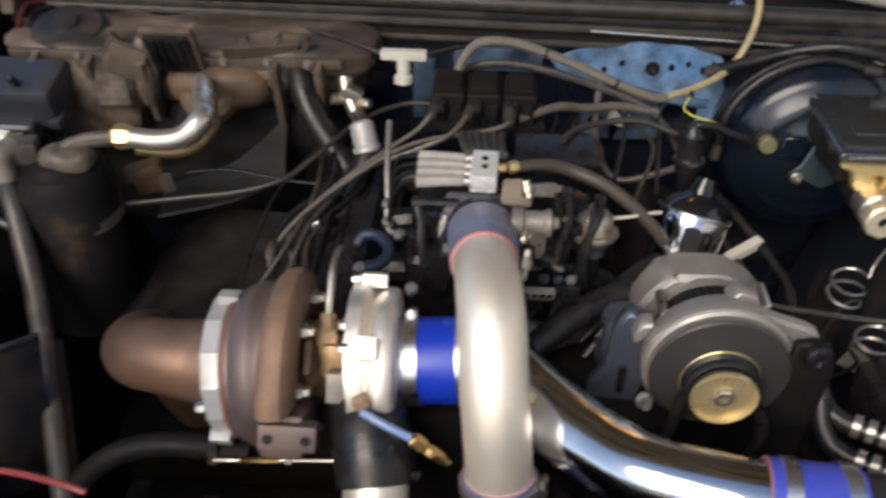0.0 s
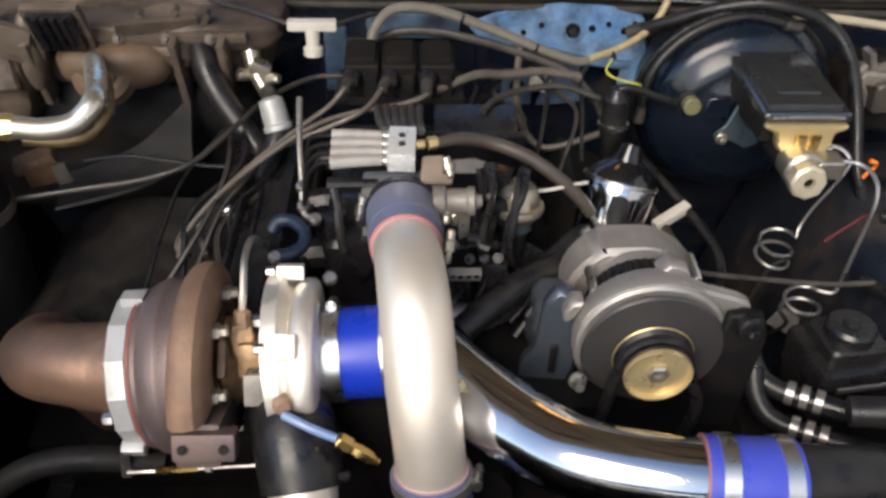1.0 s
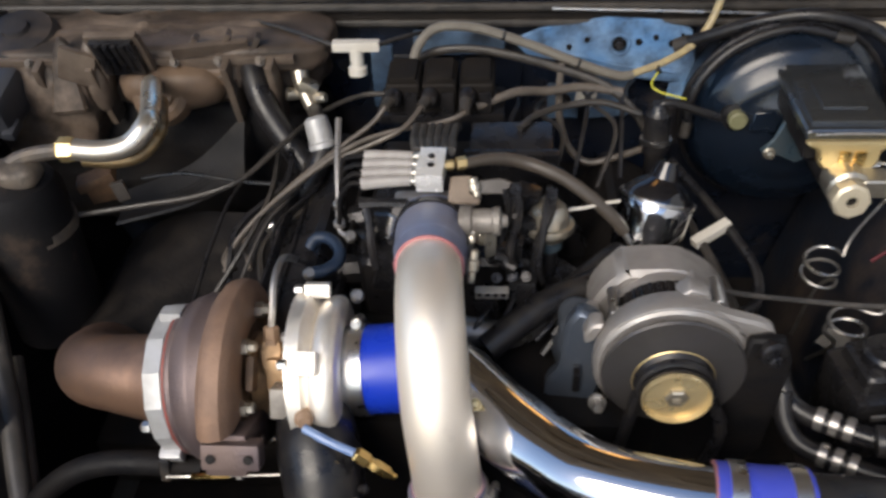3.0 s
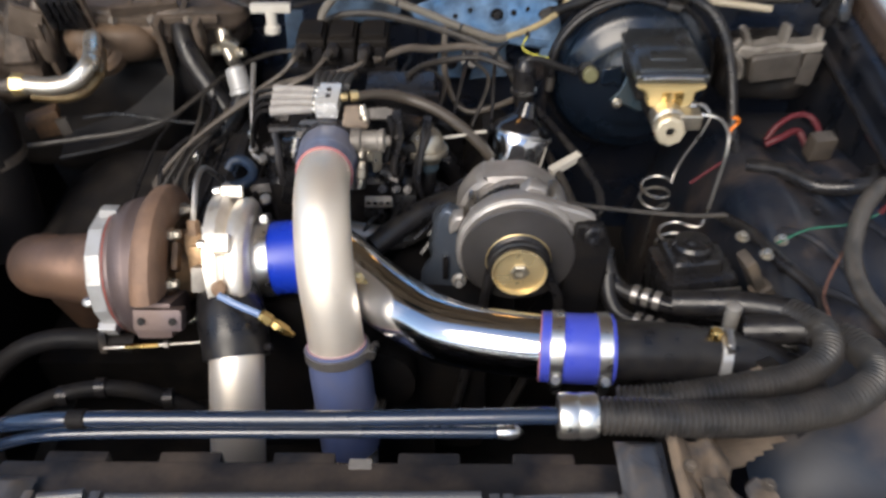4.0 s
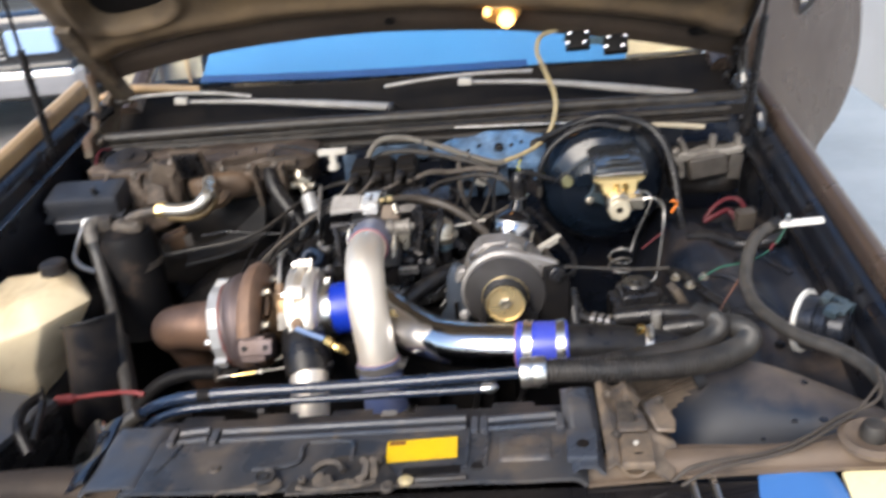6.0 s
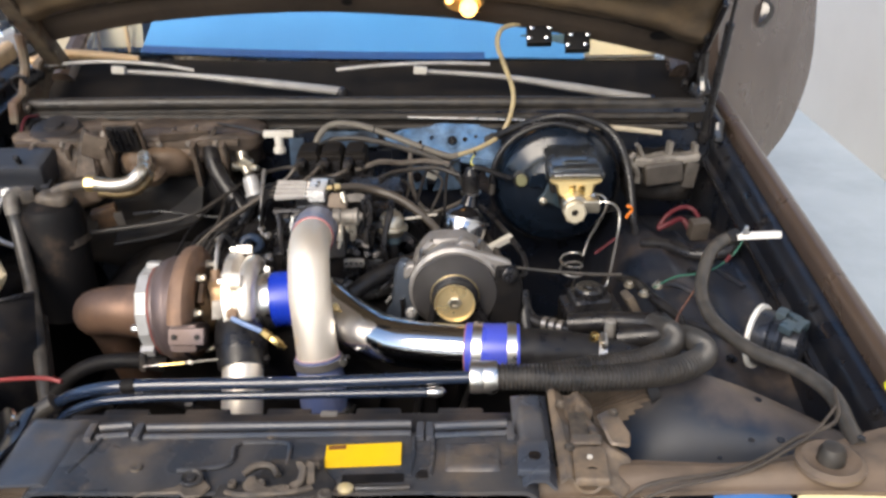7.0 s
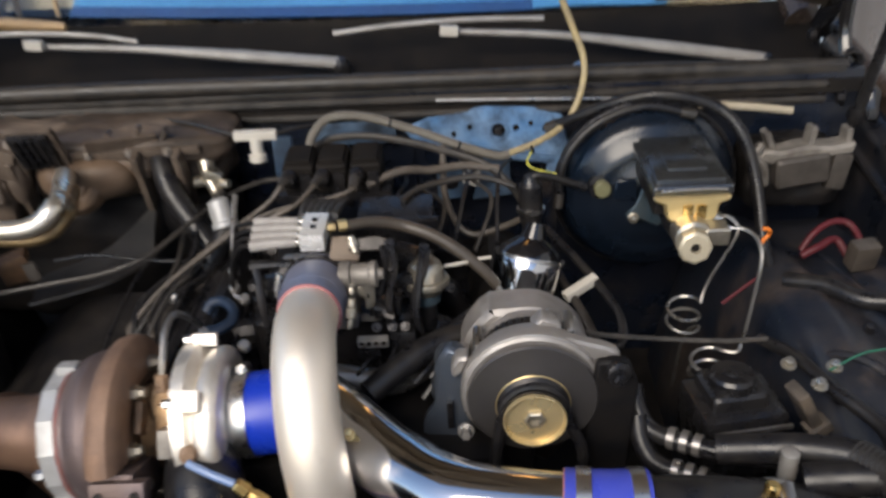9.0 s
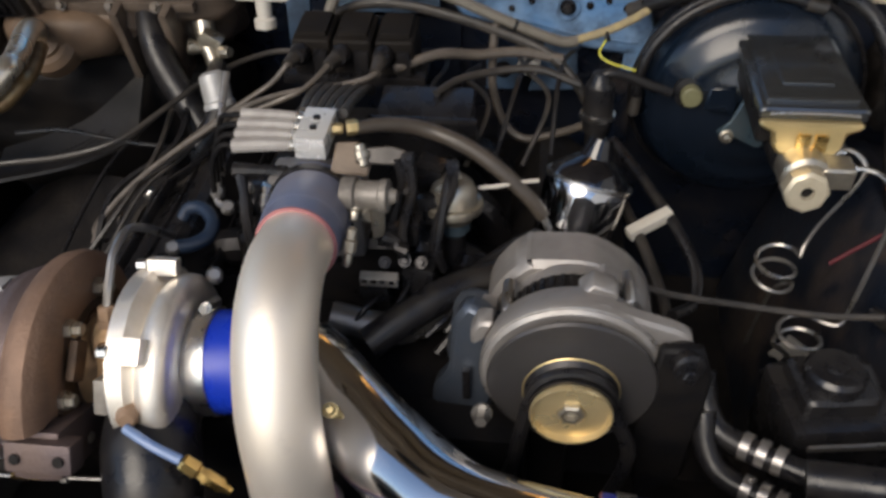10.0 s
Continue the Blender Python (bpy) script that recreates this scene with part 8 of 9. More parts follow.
for k in range(7):
    r0 = random.uniform
    p = Vector((0.0 + 0.018 * k, 0.79 + 0.01 * r0(-1, 1), 0.80))
    hose("engine_wire", [p, p + Vector((0.02, 0.02, 0.02 * r0(0, 1))), p + Vector((0.035, 0.06, 0.015 * r0(-1, 1))), p + Vector((0.03, 0.11, -0.02))], 0.0028, [rubber, rubber, old_rubber, dark_blue_line][k % 4], "thin engine wire under the charge pipe", 6, 5, "wire", "engine wires")

# wires and hoses between turbocharger and heater box
for k in range(9):
    r0 = random.uniform
    a = Vector((-0.33 + 0.018 * k, 0.86 + 0.02 * r0(-1, 1), 0.775 + 0.02 * r0(-1, 1)))
    b = Vector((-0.27 + 0.012 * k, 1.10 + 0.04 * r0(-1, 1), 0.845 + 0.02 * r0(-1, 1)))
    mid1 = a.lerp(b, 0.33) + Vector((0.03 * r0(-1, 1), 0.0, 0.02 * r0(0, 1)))
    mid2 = a.lerp(b, 0.66) + Vector((0.03 * r0(-1, 1), 0.0, 0.015 * r0(-1, 1)))
    hose("engine_wire", [a, mid1, mid2, b], 0.0024 + 0.001 * (k % 3), [rubber, old_rubber, rubber, hose_gray][k % 4], "thin dark wire between turbocharger and heater box", 6, 6, "wire", "engine wires")
for k in range(5):
    r0 = random.uniform
    a = Vector((0.06 + 0.03 * k, 1.02 + 0.02 * r0(-1, 1), 0.84))
    b = Vector((0.05 + 0.04 * k, 1.20, 0.87 + 0.02 * r0(-1, 1)))
    hose("engine_wire", [a, a.lerp(b, 0.35) + Vector((0.02 * r0(-1, 1), 0, 0.03)), a.lerp(b, 0.7) + Vector((0.02 * r0(-1, 1), 0, 0.02)), b], 0.003, [rubber, old_rubber][k % 2], "thin dark wire behind the coils", 6, 6, "wire", "engine wires")

# ---- heater box and A/C on the passenger side ----
heater = thing("heater_box", (-0.46, 1.22, 0.70), "dirt-brown moulded heater box on the firewall", "heater box")
bm = nb()
add_lump(bm, (-0.46, 1.240, 0.908), (0.48, 0.14, 0.10), 5, 0.012)
add_lump(bm, (-0.46, 1.215, 0.940), (0.52, 0.13, 0.04), 6, 0.008)
add_lump(bm, (-0.61, 1.20, 0.87), (0.17, 0.15, 0.14), 4, 0.010)
pieces("case", bm, heater_plastic, heater)
# lower half of the box, blackened for the shade below the upper case
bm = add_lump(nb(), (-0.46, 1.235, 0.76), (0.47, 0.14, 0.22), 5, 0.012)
part("lower_case", bm, deep_black, heater, "lower case with shade put into its near-black colour")
bm = nb()
add_lump(bm, (-0.415, 1.170, 0.906), (0.15, 0.10, 0.066), 2.8, 0.003)
add_lump(bm, (-0.35, 1.190, 0.920), (0.10, 0.09, 0.045), 3, 0.003)
part("blower_dome", bm, dome_tan, heater, "rounded brown blower cover")
bm = nb()
add_lump(bm, (-0.512, 1.150, 0.925), (0.028, 0.035, 0.105), 2.4, 0.005)
add_lump(bm, (-0.285, 1.195, 0.935), (0.07, 0.05, 0.03), 4, 0.006)
pieces("moulding", bm, heater_gray, heater, "lumpy grey-brown moulding")
bm = nb()
for x in (-0.66, -0.585, -0.51, -0.33, -0.27):
    add_box(bm, (x, 1.150, 0.90), (0.010, 0.03, 0.10), (15, 0, random.uniform(-8, 8)), 0.003)
add_box(bm, (-0.515, 1.155, 0.915), (0.035, 0.02, 0.09), (10, 12, 0), 0.006)
add_box(bm, (-0.53, 1.135, 0.945), (0.05, 0.012, 0.05), (5, 20, 0), 0.006)
pieces("rib", bm, heater_gray, heater, "grey moulded ribs")
bm = add_box(nb(), (-0.463, 1.124, 0.966), (0.056, 0.016, 0.062), (24, 0, 0), 0.003)
frame_bm = nb()
for dx, dz, w, h in ((0, 0.034, 0.068, 0.008), (0, -0.034, 0.068, 0.008), (0.032, 0, 0.008, 0.066), (-0.032, 0, 0.008, 0.066)):
    add_box(frame_bm, (-0.463 + dx, 1.130 - dz * 0.41, 0.966 + dz * 0.91), (w, 0.010, h), (24, 0, 0), 0.002)
part("resistor_frame", frame_bm, heater_gray, heater, "pale moulded frame")
flange = nb()
add_box(flange, (-0.47, 1.150, 0.945), (0.46, 0.010, 0.012), (10, 0, 0), 0.003)
add_box(flange, (-0.30, 1.160, 0.905), (0.012, 0.014, 0.09), (8, 0, 0), 0.003)
add_box(flange, (-0.635, 1.140, 0.90), (0.012, 0.014, 0.08), (8, 0, 0), 0.003)
add_box(flange, (-0.35, 1.150, 0.962), (0.10, 0.010, 0.018), (20, 0, 12), 0.003)
pieces("flange", flange, heater_gray, heater, "dusty moulded flange")
seams = nb()
for x in (-0.66, -0.60, -0.545, -0.40, -0.34, -0.285):
    add_bolt(seams, (x, 1.143, 0.946), (0, -0.9, 0.4), 0.0045, 0.005)
pieces("case_screw", seams, latch_rust, heater)
wedge = nb()
add_plate(wedge, [(-0.03, -0.05), (0.02, -0.05), (0.012, 0.045), (0.0, 0.055), (-0.012, 0.03)], 0.012, pose(-0.555, 1.148, 0.925, 70, 0, 10), 0.004)
add_plate(wedge, [(-0.05, -0.02), (0.05, -0.026), (0.04, 0.02), (-0.03, 0.026)], 0.010, pose(-0.36, 1.165, 0.935, 60, 0, -8), 0.004)
for x, tilt, h in ((-0.395, 38, 0.085), (-0.350, 34, 0.095), (-0.305, 30, 0.080)):
    add_box(wedge, (x, 1.158, 0.940), (0.008, 0.020, h), (0, tilt, 6), 0.003)
pieces("gusset", wedge, heater_plastic, heater, "brown moulded gusset")
res_box = part("resistor_block", bm, black_plastic, heater, "black connector block")
bm = nb()
for k in range(4):
    add_box(bm, (-0.480 + 0.011 * k, 1.114, 0.966), (0.006, 0.005, 0.050), (24, 0, 0), 0.001)
pieces("pin", bm, dark_metal, res_box)
tubes = thing("evaporator_tube", (-0.43, 1.0, 0.91), "bent bare aluminium refrigerant tube", "pipe", "refrigerant tubes")
part("tube", add_tube(nb(), [(-0.428, 1.135, 0.9), (-0.426, 1.115, 0.928), (-0.408, 1.07, 0.944), (-0.39, 1.015, 0.946), (-0.38, 0.975, 0.952), (-0.397, 0.955, 0.938), (-0.426, 0.945, 0.935), (-0.462, 0.94, 0.941)], 0.0125, 20, 8), material("warm_alu", (0.84, 0.79, 0.69), 0.33, 0.9, second=(0.62, 0.54, 0.43), amount=0.6, scale=20), tubes)
bm = add_lathe(nb(), [(-0.008, 0.0135), (0.0, 0.015), (0.009, 0.0145), (0.012, 0.011)], (-0.4640, 0.94, 0.941), (-1, -0.05, 0), 6)
part("nut", bm, zinc_gold, tubes, "dirty gold zinc nut")
bm = add_lathe(nb(), [(-0.02, 0.040), (0.0, 0.038), (0.006, 0.030), (0.004, 0.022), (0.008, 0.020), (0.008, 0.014)], (-0.425, 1.128, 0.906), (0, -0.75, 0.65), 30)
part("grommet", bm, dome_tan, tubes, "tan rubber grommet")
tubes2 = thing("evaporator_tube", (-0.42, 1.0, 0.88), "second dirty gold refrigerant tube below", "pipe", "refrigerant tubes")
part("tube", add_tube(nb(), [(-0.404, 1.082, 0.922), (-0.386, 1.027, 0.924), (-0.376, 0.987, 0.93), (-0.393, 0.967, 0.916), (-0.422, 0.957, 0.913), (-0.458, 0.952, 0.919)], 0.0085, 16, 8), material("dirty_gold", (0.30, 0.215, 0.11), 0.45, 0.8, second=(0.14, 0.09, 0.05), amount=0.8, scale=40, bump=0.2), tubes2)
acc = thing("accumulator", (-0.545, 0.93, 0.70), "dirty black refrigerant accumulator can", "canister")
bm = add_lathe(nb(), [(-0.20, 0.056), (0.0, 0.057), (0.018, 0.050), (0.03, 0.03), (0.035, 0.0)], (-0.545, 0.930, 0.885), (0, 0.05, 1), 32)
part("can", bm, material("brown_can", (0.007, 0.007, 0.008), 0.55, second=(0.020, 0.016, 0.014), amount=0.5, scale=12, third=(0.06, 0.042, 0.03), third_scale=12, third_cut=0.64, bump=0.3, spec=0.15), acc)
bm = nb()
add_tube(bm, [(-0.4620, 0.94, 0.941), (-0.51, 0.935, 0.936), (-0.535, 0.930, 0.925), (-0.55, 0.93, 0.90)], 0.0095, 10, 5)
add_lump(bm, (-0.53, 0.925, 0.918), (0.06, 0.045, 0.03), 3, 0.004)
add_box(bm, (-0.585, 0.925, 0.925), (0.04, 0.03, 0.028), (0, 0, 15), 0.008)
part("head", bm, latch_rust, acc, "rust-brown fittings")
bm = add_lathe(nb(), [(0, 0.0585), (0.014, 0.0585), (0.014, 0.056)], (-0.545, 0.930, 0.83), (0, 0.05, 1), 32)
part("strap", bm, latch_rust, acc, "rusty strap")
sw = thing("pressure_switch", (-0.655, 0.985, 0.88), "white and brass pressure switch on the A/C line", "switch")
bm = add_lathe(nb(), [(0, 0.011), (0.020, 0.011), (0.022, 0.009)], (-0.655, 0.985, 0.905), (1, -0.1, 0), 6)
part("cap", bm, white_plastic, sw)
bm = add_lathe(nb(), [(0.022, 0.009), (0.034, 0.009), (0.036, 0.012), (0.044, 0.012)], (-0.655, 0.985, 0.905), (1, -0.1, 0), 12)
part("stem", bm, brass, sw)
hose("switch_line", [(-0.657, 0.985, 0.90), (-0.664, 0.96, 0.875), (-0.660, 0.925, 0.855), (-0.635, 0.90, 0.845), (-0.60, 0.885, 0.84)], 0.0055, tube_steel, "bent bare tube from the switch", 10, category="pipe")
rh = thing("refrigerant_hose", (-0.55, 0.82, 0.80), "shiny grey-black refrigerant hose running to the front", "hose")
part("tube", add_tube(nb(), [(-0.592, 0.925, 0.93), (-0.600, 0.905, 0.925), (-0.590, 0.885, 0.87), (-0.555, 0.820, 0.80), (-0.515, 0.735, 0.745), (-0.475, 0.645, 0.70), (-0.44, 0.57, 0.66), (-0.41, 0.52, 0.66)], 0.0125, 14, 8), hose_gray, rh)
part("end_ferrule", add_tube(nb(), [(-0.5925, 0.925, 0.9305), (-0.600, 0.907, 0.926), (-0.597, 0.896, 0.900)], [0.0138, 0.0142, 0.0138], 14, 4), motor_cast, rh, "dirty crimped ferrule")
rh = thing("refrigerant_hose", (-0.47, 0.65, 0.68), "thin grey hose beside the refrigerant hose", "hose")
part("tube", add_tube(nb(), [(-0.535, 0.80, 0.74), (-0.49, 0.70, 0.70), (-0.45, 0.61, 0.67), (-0.42, 0.55, 0.70), (-0.40, 0.50, 0.74)], 0.007, 10, 8), hose_gray, rh)
part("end_ferrule", add_lathe(nb(), [(-0.014, 0.0078), (-0.012, 0.0088), (0.012, 0.0088), (0.014, 0.0078)], (-0.4055, 0.513, 0.729), (0.37, -0.93, 0.75), 14), motor_dirt, rh)
tank = thing("vacuum_tank", (-0.69, 1.10, 0.86), "blue-grey plastic vacuum tank near the heater box", "tank")
bm = add_box(nb(), (-0.695, 1.105, 0.908), (0.165, 0.085, 0.062), (12, 0, 0), 0.018, 4)
add_box(bm, (-0.70, 1.065, 0.872), (0.12, 0.03, 0.035), (12, 0, 0), 0.010, 3)
part("shell", bm, material("tank_gray", (0.026, 0.030, 0.040), 0.42, second=(0.05, 0.048, 0.048), amount=0.5, scale=14, bump=0.1), tank)
part("tank_nipple", add_lathe(nb(), [(0, 0.006), (0.018, 0.006), (0.02, 0.004)], (-0.66, 1.075, 0.935), (0, -0.6, 0.8), 10), black_plastic, tank)
bm = nb()
for x in (-0.775, -0.615):
    add_box(bm, (x, 1.075, 0.885), (0.016, 0.03, 0.012), (12, 0, 0), 0.003)
pieces("mount_tab", bm, MATS["tank_gray"], tank)
motor = thing("blower_motor", (-0.63, 1.20, 0.93), "round dusty black blower motor top", "motor")
bm = add_lathe(nb(), [(-0.05, 0.055), (0.0, 0.055), (0.012, 0.048), (0.016, 0.02), (0.022, 0.018), (0.024, 0.0)], (-0.635, 1.20, 0.955), (0, -0.25, 1), 32)
part("can", bm, dusty_plastic, motor)
hose("red_lead", [(-0.70, 1.27, 0.97), (-0.712, 1.24, 0.975), (-0.708, 1.20, 0.955), (-0.69, 1.17, 0.93)], 0.0035, red_wire, "red lead to the blower motor", 8, category="wire")
for k, (dx, dz) in enumerate(((0, 0), (0.012, -0.004))):
    hose("dark_lead", [(-0.69 + dx, 1.28, 0.96 + dz), (-0.70 + dx, 1.235, 0.965 + dz), (-0.69 + dx, 1.19, 0.945), (-0.67, 1.16, 0.93)], 0.0035, rubber, "dark lead beside the blower motor", 8, category="wire")
# suitcase duct and resonator box behind the turbo
duct = thing("heat_shield", (-0.36, 0.93, 0.74), "dark sloped panel between heater box and engine", "panel")
bm = add_sheet(nb(), lambda u, v: Vector((-0.50 + 0.25 * u, 0.87 + 0.20 * v - 0.04 * u, 0.71 + 0.05 * v + 0.055 * u * v - 0.06 * (1 - u) * v + 0.02 * math.sin(u * 5))), 16, 12, 0.006)
part("sheet", bm, grime, duct)
bm = add_box(nb(), (-0.476, 0.995, 0.862), (0.048, 0.028, 0.014), (0, -14, 18), 0.004)
add_box(bm, (-0.468, 0.990, 0.848), (0.040, 0.008, 0.034), (8, -6, 14), 0.002)
rb = part("rusty_bracket", bm, dark_rust, duct, "rusty bracket")
bm = add_box(nb(), (-0.444, 0.985, 0.850), (0.016, 0.006, 0.028), (0, -8, 18), 0.002)
part("clip", bm, motor_dirt, duct)

# flared floor of the heater duct, dusty and finely perforated
duct_top, duct_low = smooth_path([(-0.326, 1.16, 0.859), (-0.361, 1.13, 0.832), (-0.403, 1.1, 0.809), (-0.482, 1.06, 0.796)], 6), smooth_path([(-0.316, 1.08, 0.809), (-0.346, 1.06, 0.799), (-0.39, 1.03, 0.795), (-0.468, 0.99, 0.796)], 6)


def flare(u, v):
    k = u * (len(duct_top) - 1)
    i = min(int(k), len(duct_top) - 2)
    a, b = Vector(duct_top[i]).lerp(Vector(duct_top[i + 1]), k - i), Vector(duct_low[i]).lerp(Vector(duct_low[i + 1]), k - i)
    return a.lerp(b, v) + Vector((0, -0.012, -0.010)) * math.sin(math.pi * v)


part("flared_floor", add_sheet(nb(), flare, 26, 14, 0.004), duct_gray, duct, "dusty dark grey flared sheet", 60)
bm = nb()
for i in range(14):
    for j in range(3):
        q = flare(0.40 + 0.026 * i, 0.34 + 0.085 * j)
        add_lathe(bm, [(0.0, 0.0013), (0.001, 0.0013), (0.001, 0.0)], q + Vector((0, -0.0012, 0.0012)), (0, -0.7, 0.7), 6)
part("perforation", bm, deep_black, duct, "rows of small dark holes")
bm = add_sheet(nb(), lambda u, v: Vector((-0.628 + 0.105 * u + 0.04 * v, 0.700 - 0.035 * math.sin(u * 3.1), 0.62 + 0.205 * v + 0.022 * u * v + 0.012 * math.sin(u * 3.1) * v)), 12, 16, 0.004)
flap = thing("liner_flap", (-0.58, 0.69, 0.62), "smooth dark liner flap beside the coolant tank", "panel")
part("sheet", bm, dusty_plastic, flap)
part("rolled_edge", add_tube(nb(), [(-0.628 + 0.105 * u + 0.04, 0.698 - 0.035 * math.sin(u * 3.1), 0.825 + 0.022 * u + 0.012 * math.sin(u * 3.1)) for u in (0, 0.2, 0.4, 0.6, 0.8, 1)], 0.0035, 8, 4), rubber, flap)

# ---- coolant tank, battery ----
res = thing("coolant_tank", (-0.665, 0.76, 0.66), "cream translucent coolant tank with a black cap", "tank")
# five-sided moulding: foot, waist, rim with a nose towards the engine, and the raised shoulder
rings = (
    ((-0.80, 0.64, 0.60), (-0.680, 0.69, 0.60), (-0.660, 0.79, 0.60), (-0.68, 0.85, 0.60), (-0.80, 0.86, 0.60)),
    ((-0.825, 0.632, 0.71), (-0.668, 0.695, 0.735), (-0.648, 0.785, 0.725), (-0.66, 0.85, 0.725), (-0.80, 0.86, 0.71)),
    ((-0.825, 0.628, 0.795), (-0.624, 0.697, 0.832), (-0.566, 0.785, 0.834), (-0.625, 0.855, 0.855), (-0.80, 0.86, 0.835)),
    ((-0.775, 0.70, 0.842), (-0.666, 0.745, 0.866), (-0.630, 0.792, 0.872), (-0.645, 0.845, 0.876), (-0.76, 0.85, 0.862)),
)
bm = nb()
vs = [[bm.verts.new(p) for p in ring] for ring in rings]
for low, high in zip(vs, vs[1:]):
    for k in range(5):
        bm.faces.new((low[k], low[(k + 1) % 5], high[(k + 1) % 5], high[k]))
bm.faces.new(vs[0][::-1])
bm.faces.new(vs[-1])
bmesh.ops.bevel(bm, geom=list(bm.edges), offset=0.009, segments=2, profile=0.6, affect="EDGES")
bmesh.ops.triangulate(bm, faces=bm.faces[:])
bmesh.ops.subdivide_edges(bm, edges=list(bm.edges), cuts=1)
for v in bm.verts:
    v.co += Vector((1, 1, 1)) * 0.0035 * noise.noise(v.co * 18)
part("shell", bm, cream_plastic, res, "", 50)
bm = add_lathe(nb(), [(0, 0.018), (0.014, 0.018), (0.016, 0.025), (0.034, 0.025), (0.038, 0.020), (0.038, 0.0)], (-0.650, 0.826, 0.858), (0, 0.05, 1), 24)
part("cap", bm, dusty_plastic, res, "dusty black cap")
bat = thing("battery", (-0.67, 0.52, 0.58), "black battery with grey top beside the coolant tank", "battery")
bm = add_box(nb(), (-0.69, 0.535, 0.655), (0.20, 0.17, 0.17), (0, 0, -18), 0.006)
part("case", bm, black_plastic, bat)
bm = add_box(nb(), (-0.69, 0.53, 0.745), (0.206, 0.175, 0.014), (0, 0, -18), 0.004)
part("top", bm, battery_gray, bat, "grey top")
bm = add_box(nb(), (-0.72, 0.54, 0.754), (0.12, 0.05, 0.003), (0, 0, -18), 0.001)
part("paper_label", bm, off_white, bat, "worn pale label")
bm = nb()
add_tube(bm, [(-0.585, 0.575, 0.765), (-0.59, 0.53, 0.772), (-0.575, 0.48, 0.768), (-0.55, 0.45, 0.74)], 0.009, 10, 5)
add_tube(bm, [(-0.60, 0.60, 0.76), (-0.565, 0.54, 0.768), (-0.55, 0.47, 0.75)], 0.006, 10, 5)
part("cable", bm, rubber, bat, "black battery cable")
hose("positive_cable", [(-0.60, 0.632, 0.716), (-0.56, 0.624, 0.724), (-0.50, 0.611, 0.738), (-0.44, 0.590, 0.753), (-0.41, 0.582, 0.752)], 0.0035, faded_red, "faded red cable in front of the coolant tank", 10, category="cable")
bm = add_lathe(nb(), [(0, 0.008), (0.03, 0.009), (0.04, 0.007)], (-0.60, 0.632, 0.716), (1, -0.2, 0.15), 10)
tagged(part("cable_boot", bm, faded_red), "red rubber boot on the cable", "cable boot")
relay = thing("horn_disc", (-0.445, 0.45, 0.72), "small round chrome horn disc by the radiator", "horn")
hd = Vector((-0.55, -0.25, 0.60)).normalized()
bm = add_lathe(nb(), [(-0.03, 0.015), (-0.012, 0.022), (-0.010, 0.041), (0.0, 0.043), (0.003, 0.040)], (-0.447, 0.445, 0.752), hd, 32)
part("disc", bm, dark_metal, relay)
bm = add_lathe(nb(), [(-0.002, 0.036), (-0.002, 0.044), (0.004, 0.044), (0.004, 0.037)], (-0.447, 0.445, 0.752), hd, 36)
part("rim", bm, chrome, relay)
uh = thing("upper_hose", (-0.30, 0.54, 0.79), "black radiator hose below the turbine", "hose")
part("tube", add_tube(nb(), [(-0.50, 0.60, 0.60), (-0.475, 0.625, 0.665), (-0.445, 0.64, 0.703), (-0.41, 0.65, 0.728), (-0.37, 0.655, 0.740), (-0.32, 0.655, 0.742), (-0.27, 0.655, 0.735)], 0.0130, 16, 8), deep_black, uh)
low_tube = part("lower_tube", add_tube(nb(), [(-0.46, 0.56, 0.60), (-0.42, 0.58, 0.668), (-0.37, 0.59, 0.70), (-0.31, 0.60, 0.712), (-0.25, 0.605, 0.700), (-0.19, 0.61, 0.66)], 0.0105, 14, 8), deep_black, uh, "second black hose below")
bm = nb()
for p in ((-0.345, 0.594, 0.706), (-0.30, 0.601, 0.7125), (-0.225, 0.607, 0.688)):
    add_lathe(bm, [(-0.006, 0.0105), (-0.006, 0.0125), (0.006, 0.0125), (0.006, 0.0105)], p, (1, 0.1, 0.0), 14)
pieces("crimp", bm, dark_metal, low_tube, near=0.003)
hose("dusty_hose", [(-0.355, 0.455, 0.805), (-0.378, 0.45, 0.79), (-0.395, 0.445, 0.765), (-0.405, 0.44, 0.71)], 0.014, old_rubber, "dusty black hose at the end of the radiator cover", 12)
mount = thing("side_plate", (-0.40, 0.36, 0.76), "rust-dusted steel side plate by the radiator", "bracket")
bm = add_sheet(nb(), lambda u, v: Vector((-0.345 - 0.030 * u, 0.26 + 0.13 * v, 0.835 - 0.02 * u * u + 0.004 * math.sin(v * 8))), 10, 14, 0.006)
part("plate", bm, bay_paint, mount)
bm = nb()
add_bolt(bm, (-0.360, 0.36, 0.832), (-0.2, 0, 1), 0.008, 0.008)
add_bolt(bm, (-0.364, 0.29, 0.830), (-0.2, 0, 1), 0.008, 0.008)
pieces("bolt", bm, dark_metal, mount)


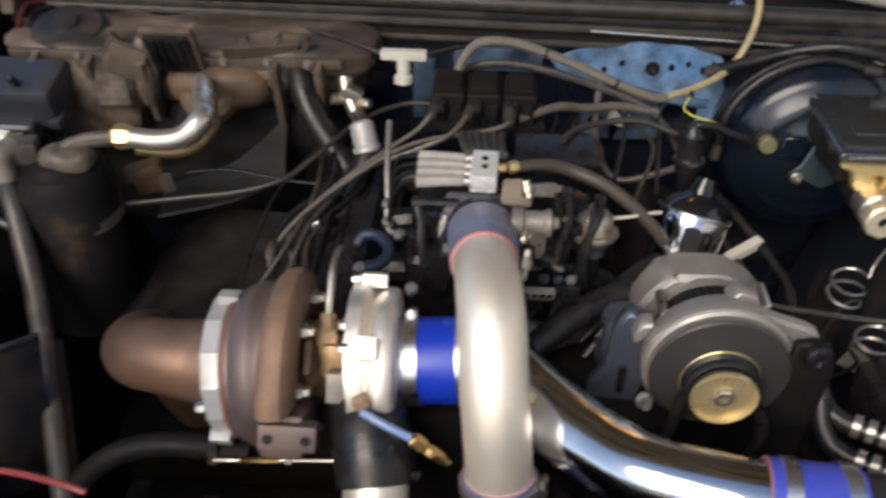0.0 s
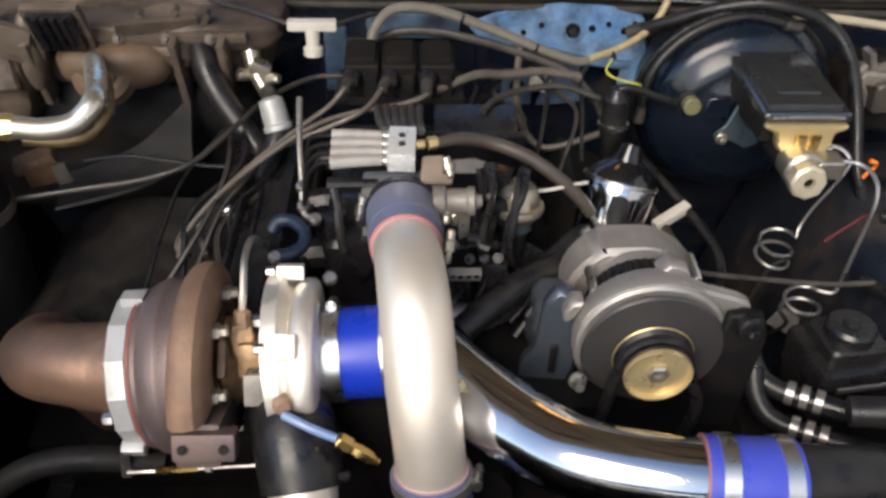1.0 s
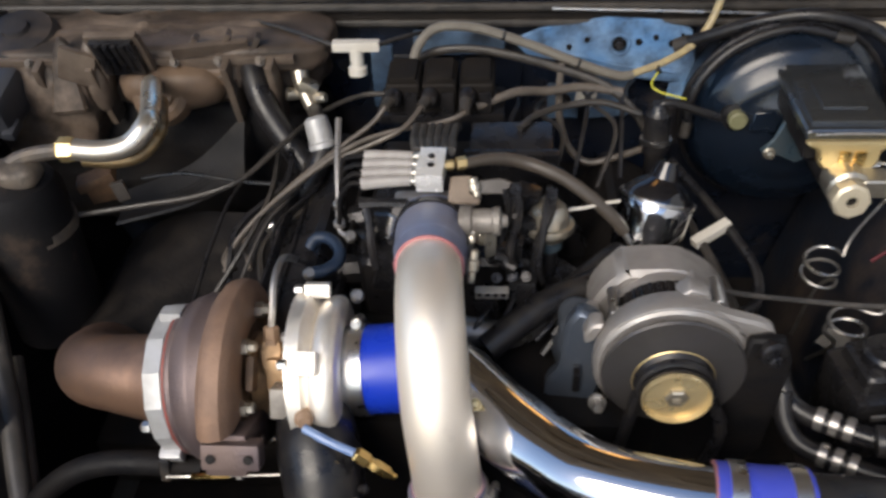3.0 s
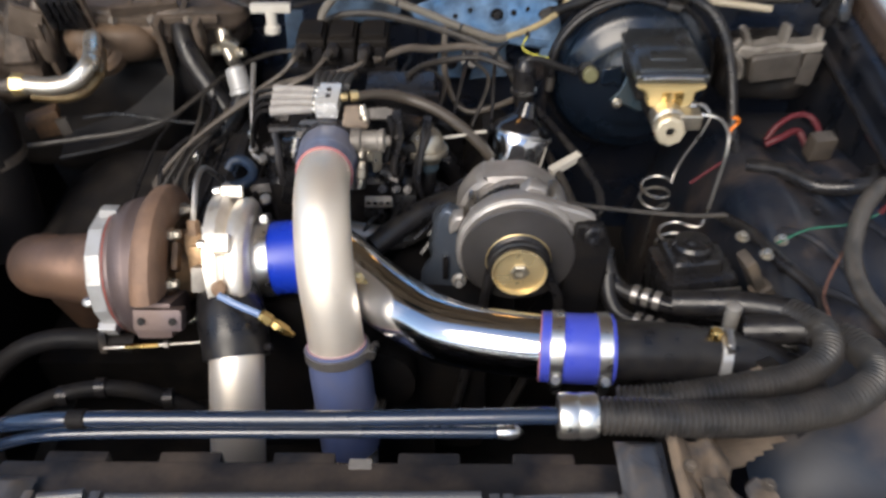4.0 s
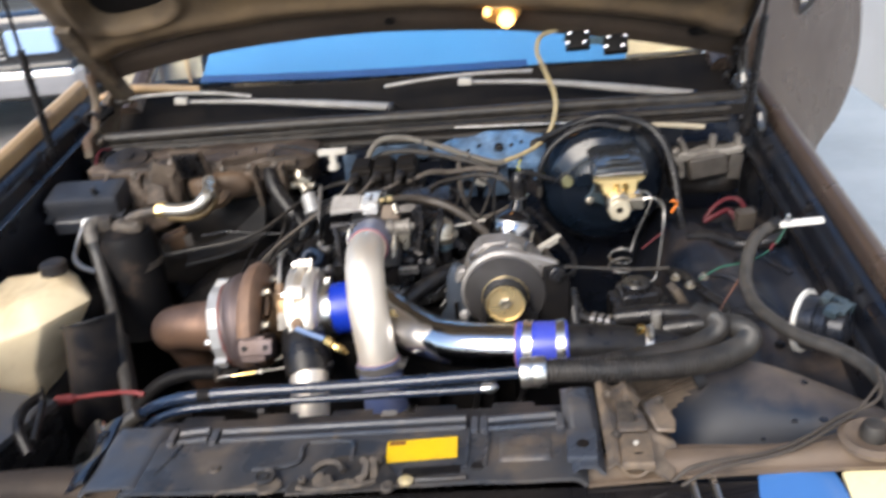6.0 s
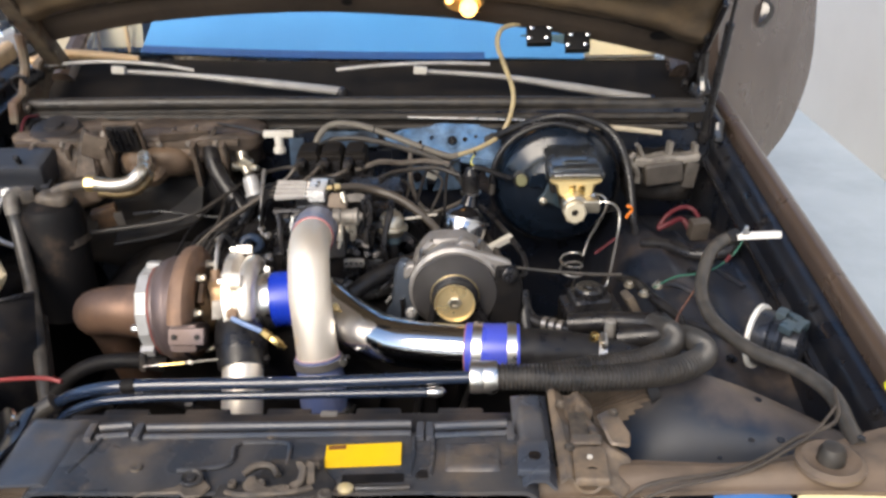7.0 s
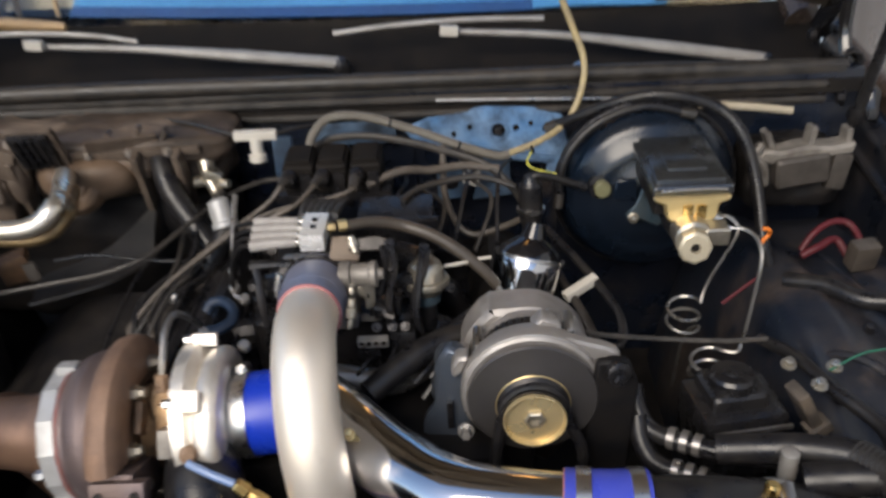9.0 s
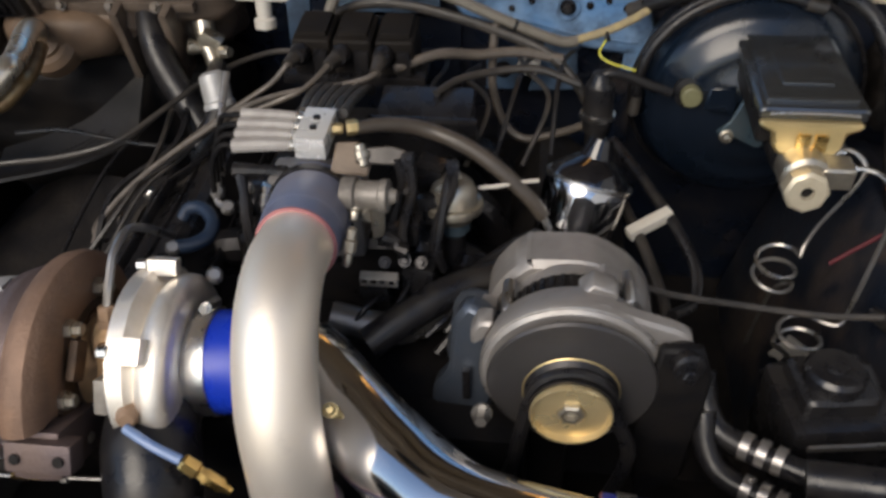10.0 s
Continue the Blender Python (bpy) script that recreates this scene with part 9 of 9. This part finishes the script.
# ---- wipers ----
def wiper(points, joint, tip, group):
    w = thing("wiper", points[0], "bare metal windshield wiper lying on the cowl", "wiper", group)
    bm = add_tube(nb(), points, [0.0045, 0.0065, 0.012, 0.0135], 12, 6)
    for v in bm.verts:
        s_ = (v.co.x - points[0][0]) / (points[-1][0] - points[0][0])
        axis_z = float(np.interp(v.co.x, [p[0] for p in points], [p[2] for p in points]))
        v.co.z = axis_z + (v.co.z - axis_z) * (1 - 0.25 * min(1.0, max(0.0, s_)))
    part("arm", bm, wiper_metal, w)
    part("joint", add_box(nb(), joint, (0.030, 0.014, 0.016), (0, 6, 0), 0.003), off_white, w, "pale joint")
    part("blade", add_tube(nb(), tip, 0.0042, 8, 6), wiper_metal, w, "thin blade")
    part("pivot", add_lathe(nb(), [(0, 0.016), (0.02, 0.014), (0.028, 0.008)], Vector(points[-1]) + Vector((0, 0, -0.018)), (0, -0.2, 1), 18), dark_metal, w)


wiper([(-0.552, 1.405, 1.031), (-0.39, 1.41, 1.017), (-0.22, 1.415, 0.995), (-0.06, 1.42, 0.973)], (-0.557, 1.395, 1.037), [(-0.735, 1.42, 1.043), (-0.64, 1.42, 1.050), (-0.56, 1.42, 1.049), (-0.47, 1.42, 1.041), (-0.395, 1.42, 1.027)], "wipers")
wiper([(0.126, 1.405, 1.022), (0.30, 1.41, 1.006), (0.47, 1.415, 0.977), (0.65, 1.42, 0.944)], (0.124, 1.393, 1.027), [(-0.068, 1.42, 1.024), (0.04, 1.42, 1.033), (0.16, 1.42, 1.036), (0.28, 1.42, 1.032)], "wipers")

# ---- parked car in the distance ----
other = thing("parked_car", (-2.9, 5.2, 0), "dark parked car with bright chrome bumper on the drive", "car")
bm = nb()
add_box(bm, (-3.0, 6.2, 0.62), (1.8, 4.2, 0.55), bev=0.14, seg=4)
add_box(bm, (-3.0, 6.9, 1.10), (1.45, 2.2, 0.5), bev=0.20, seg=4)
part("body", bm, black_paint, other, "", 40)
for x in (-3.75, -2.25):
    bm = add_lathe(nb(), [(-0.1, 0.2), (-0.1, 0.32), (-0.06, 0.335), (0.06, 0.335), (0.1, 0.32), (0.1, 0.2)], (x, 5.0, 0.335), (1, 0, 0), 32)
    wheel = part("tyre", bm, tyre_rubber, other)
    bm = add_lathe(nb(), [(-0.06, 0.2), (-0.11, 0.19), (-0.105, 0.10), (-0.12, 0.05), (-0.12, 0.0)], (x, 5.0, 0.335), (1 if x < -3 else -1, 0, 0), 28)
    part("rim", bm, chrome, wheel)
bm = add_box(nb(), (-3.0, 4.02, 0.50), (1.85, 0.16, 0.16), bev=0.05, seg=4)
part("bumper", bm, chrome, other, "bright chrome bumper")
bm = nb()
for k in range(6):
    add_box(bm, (-3.0, 4.08, 0.64 + 0.035 * k), (0.9, 0.02, 0.012), bev=0.003)
part("grille", bm, chrome, other)
for x in (-3.65, -2.35):
    part("headlight", add_box(nb(), (x, 4.07, 0.73), (0.32, 0.06, 0.15), bev=0.03, seg=3), lens_glass, other)
other.location = (-3.2, 5.65, -0.05)
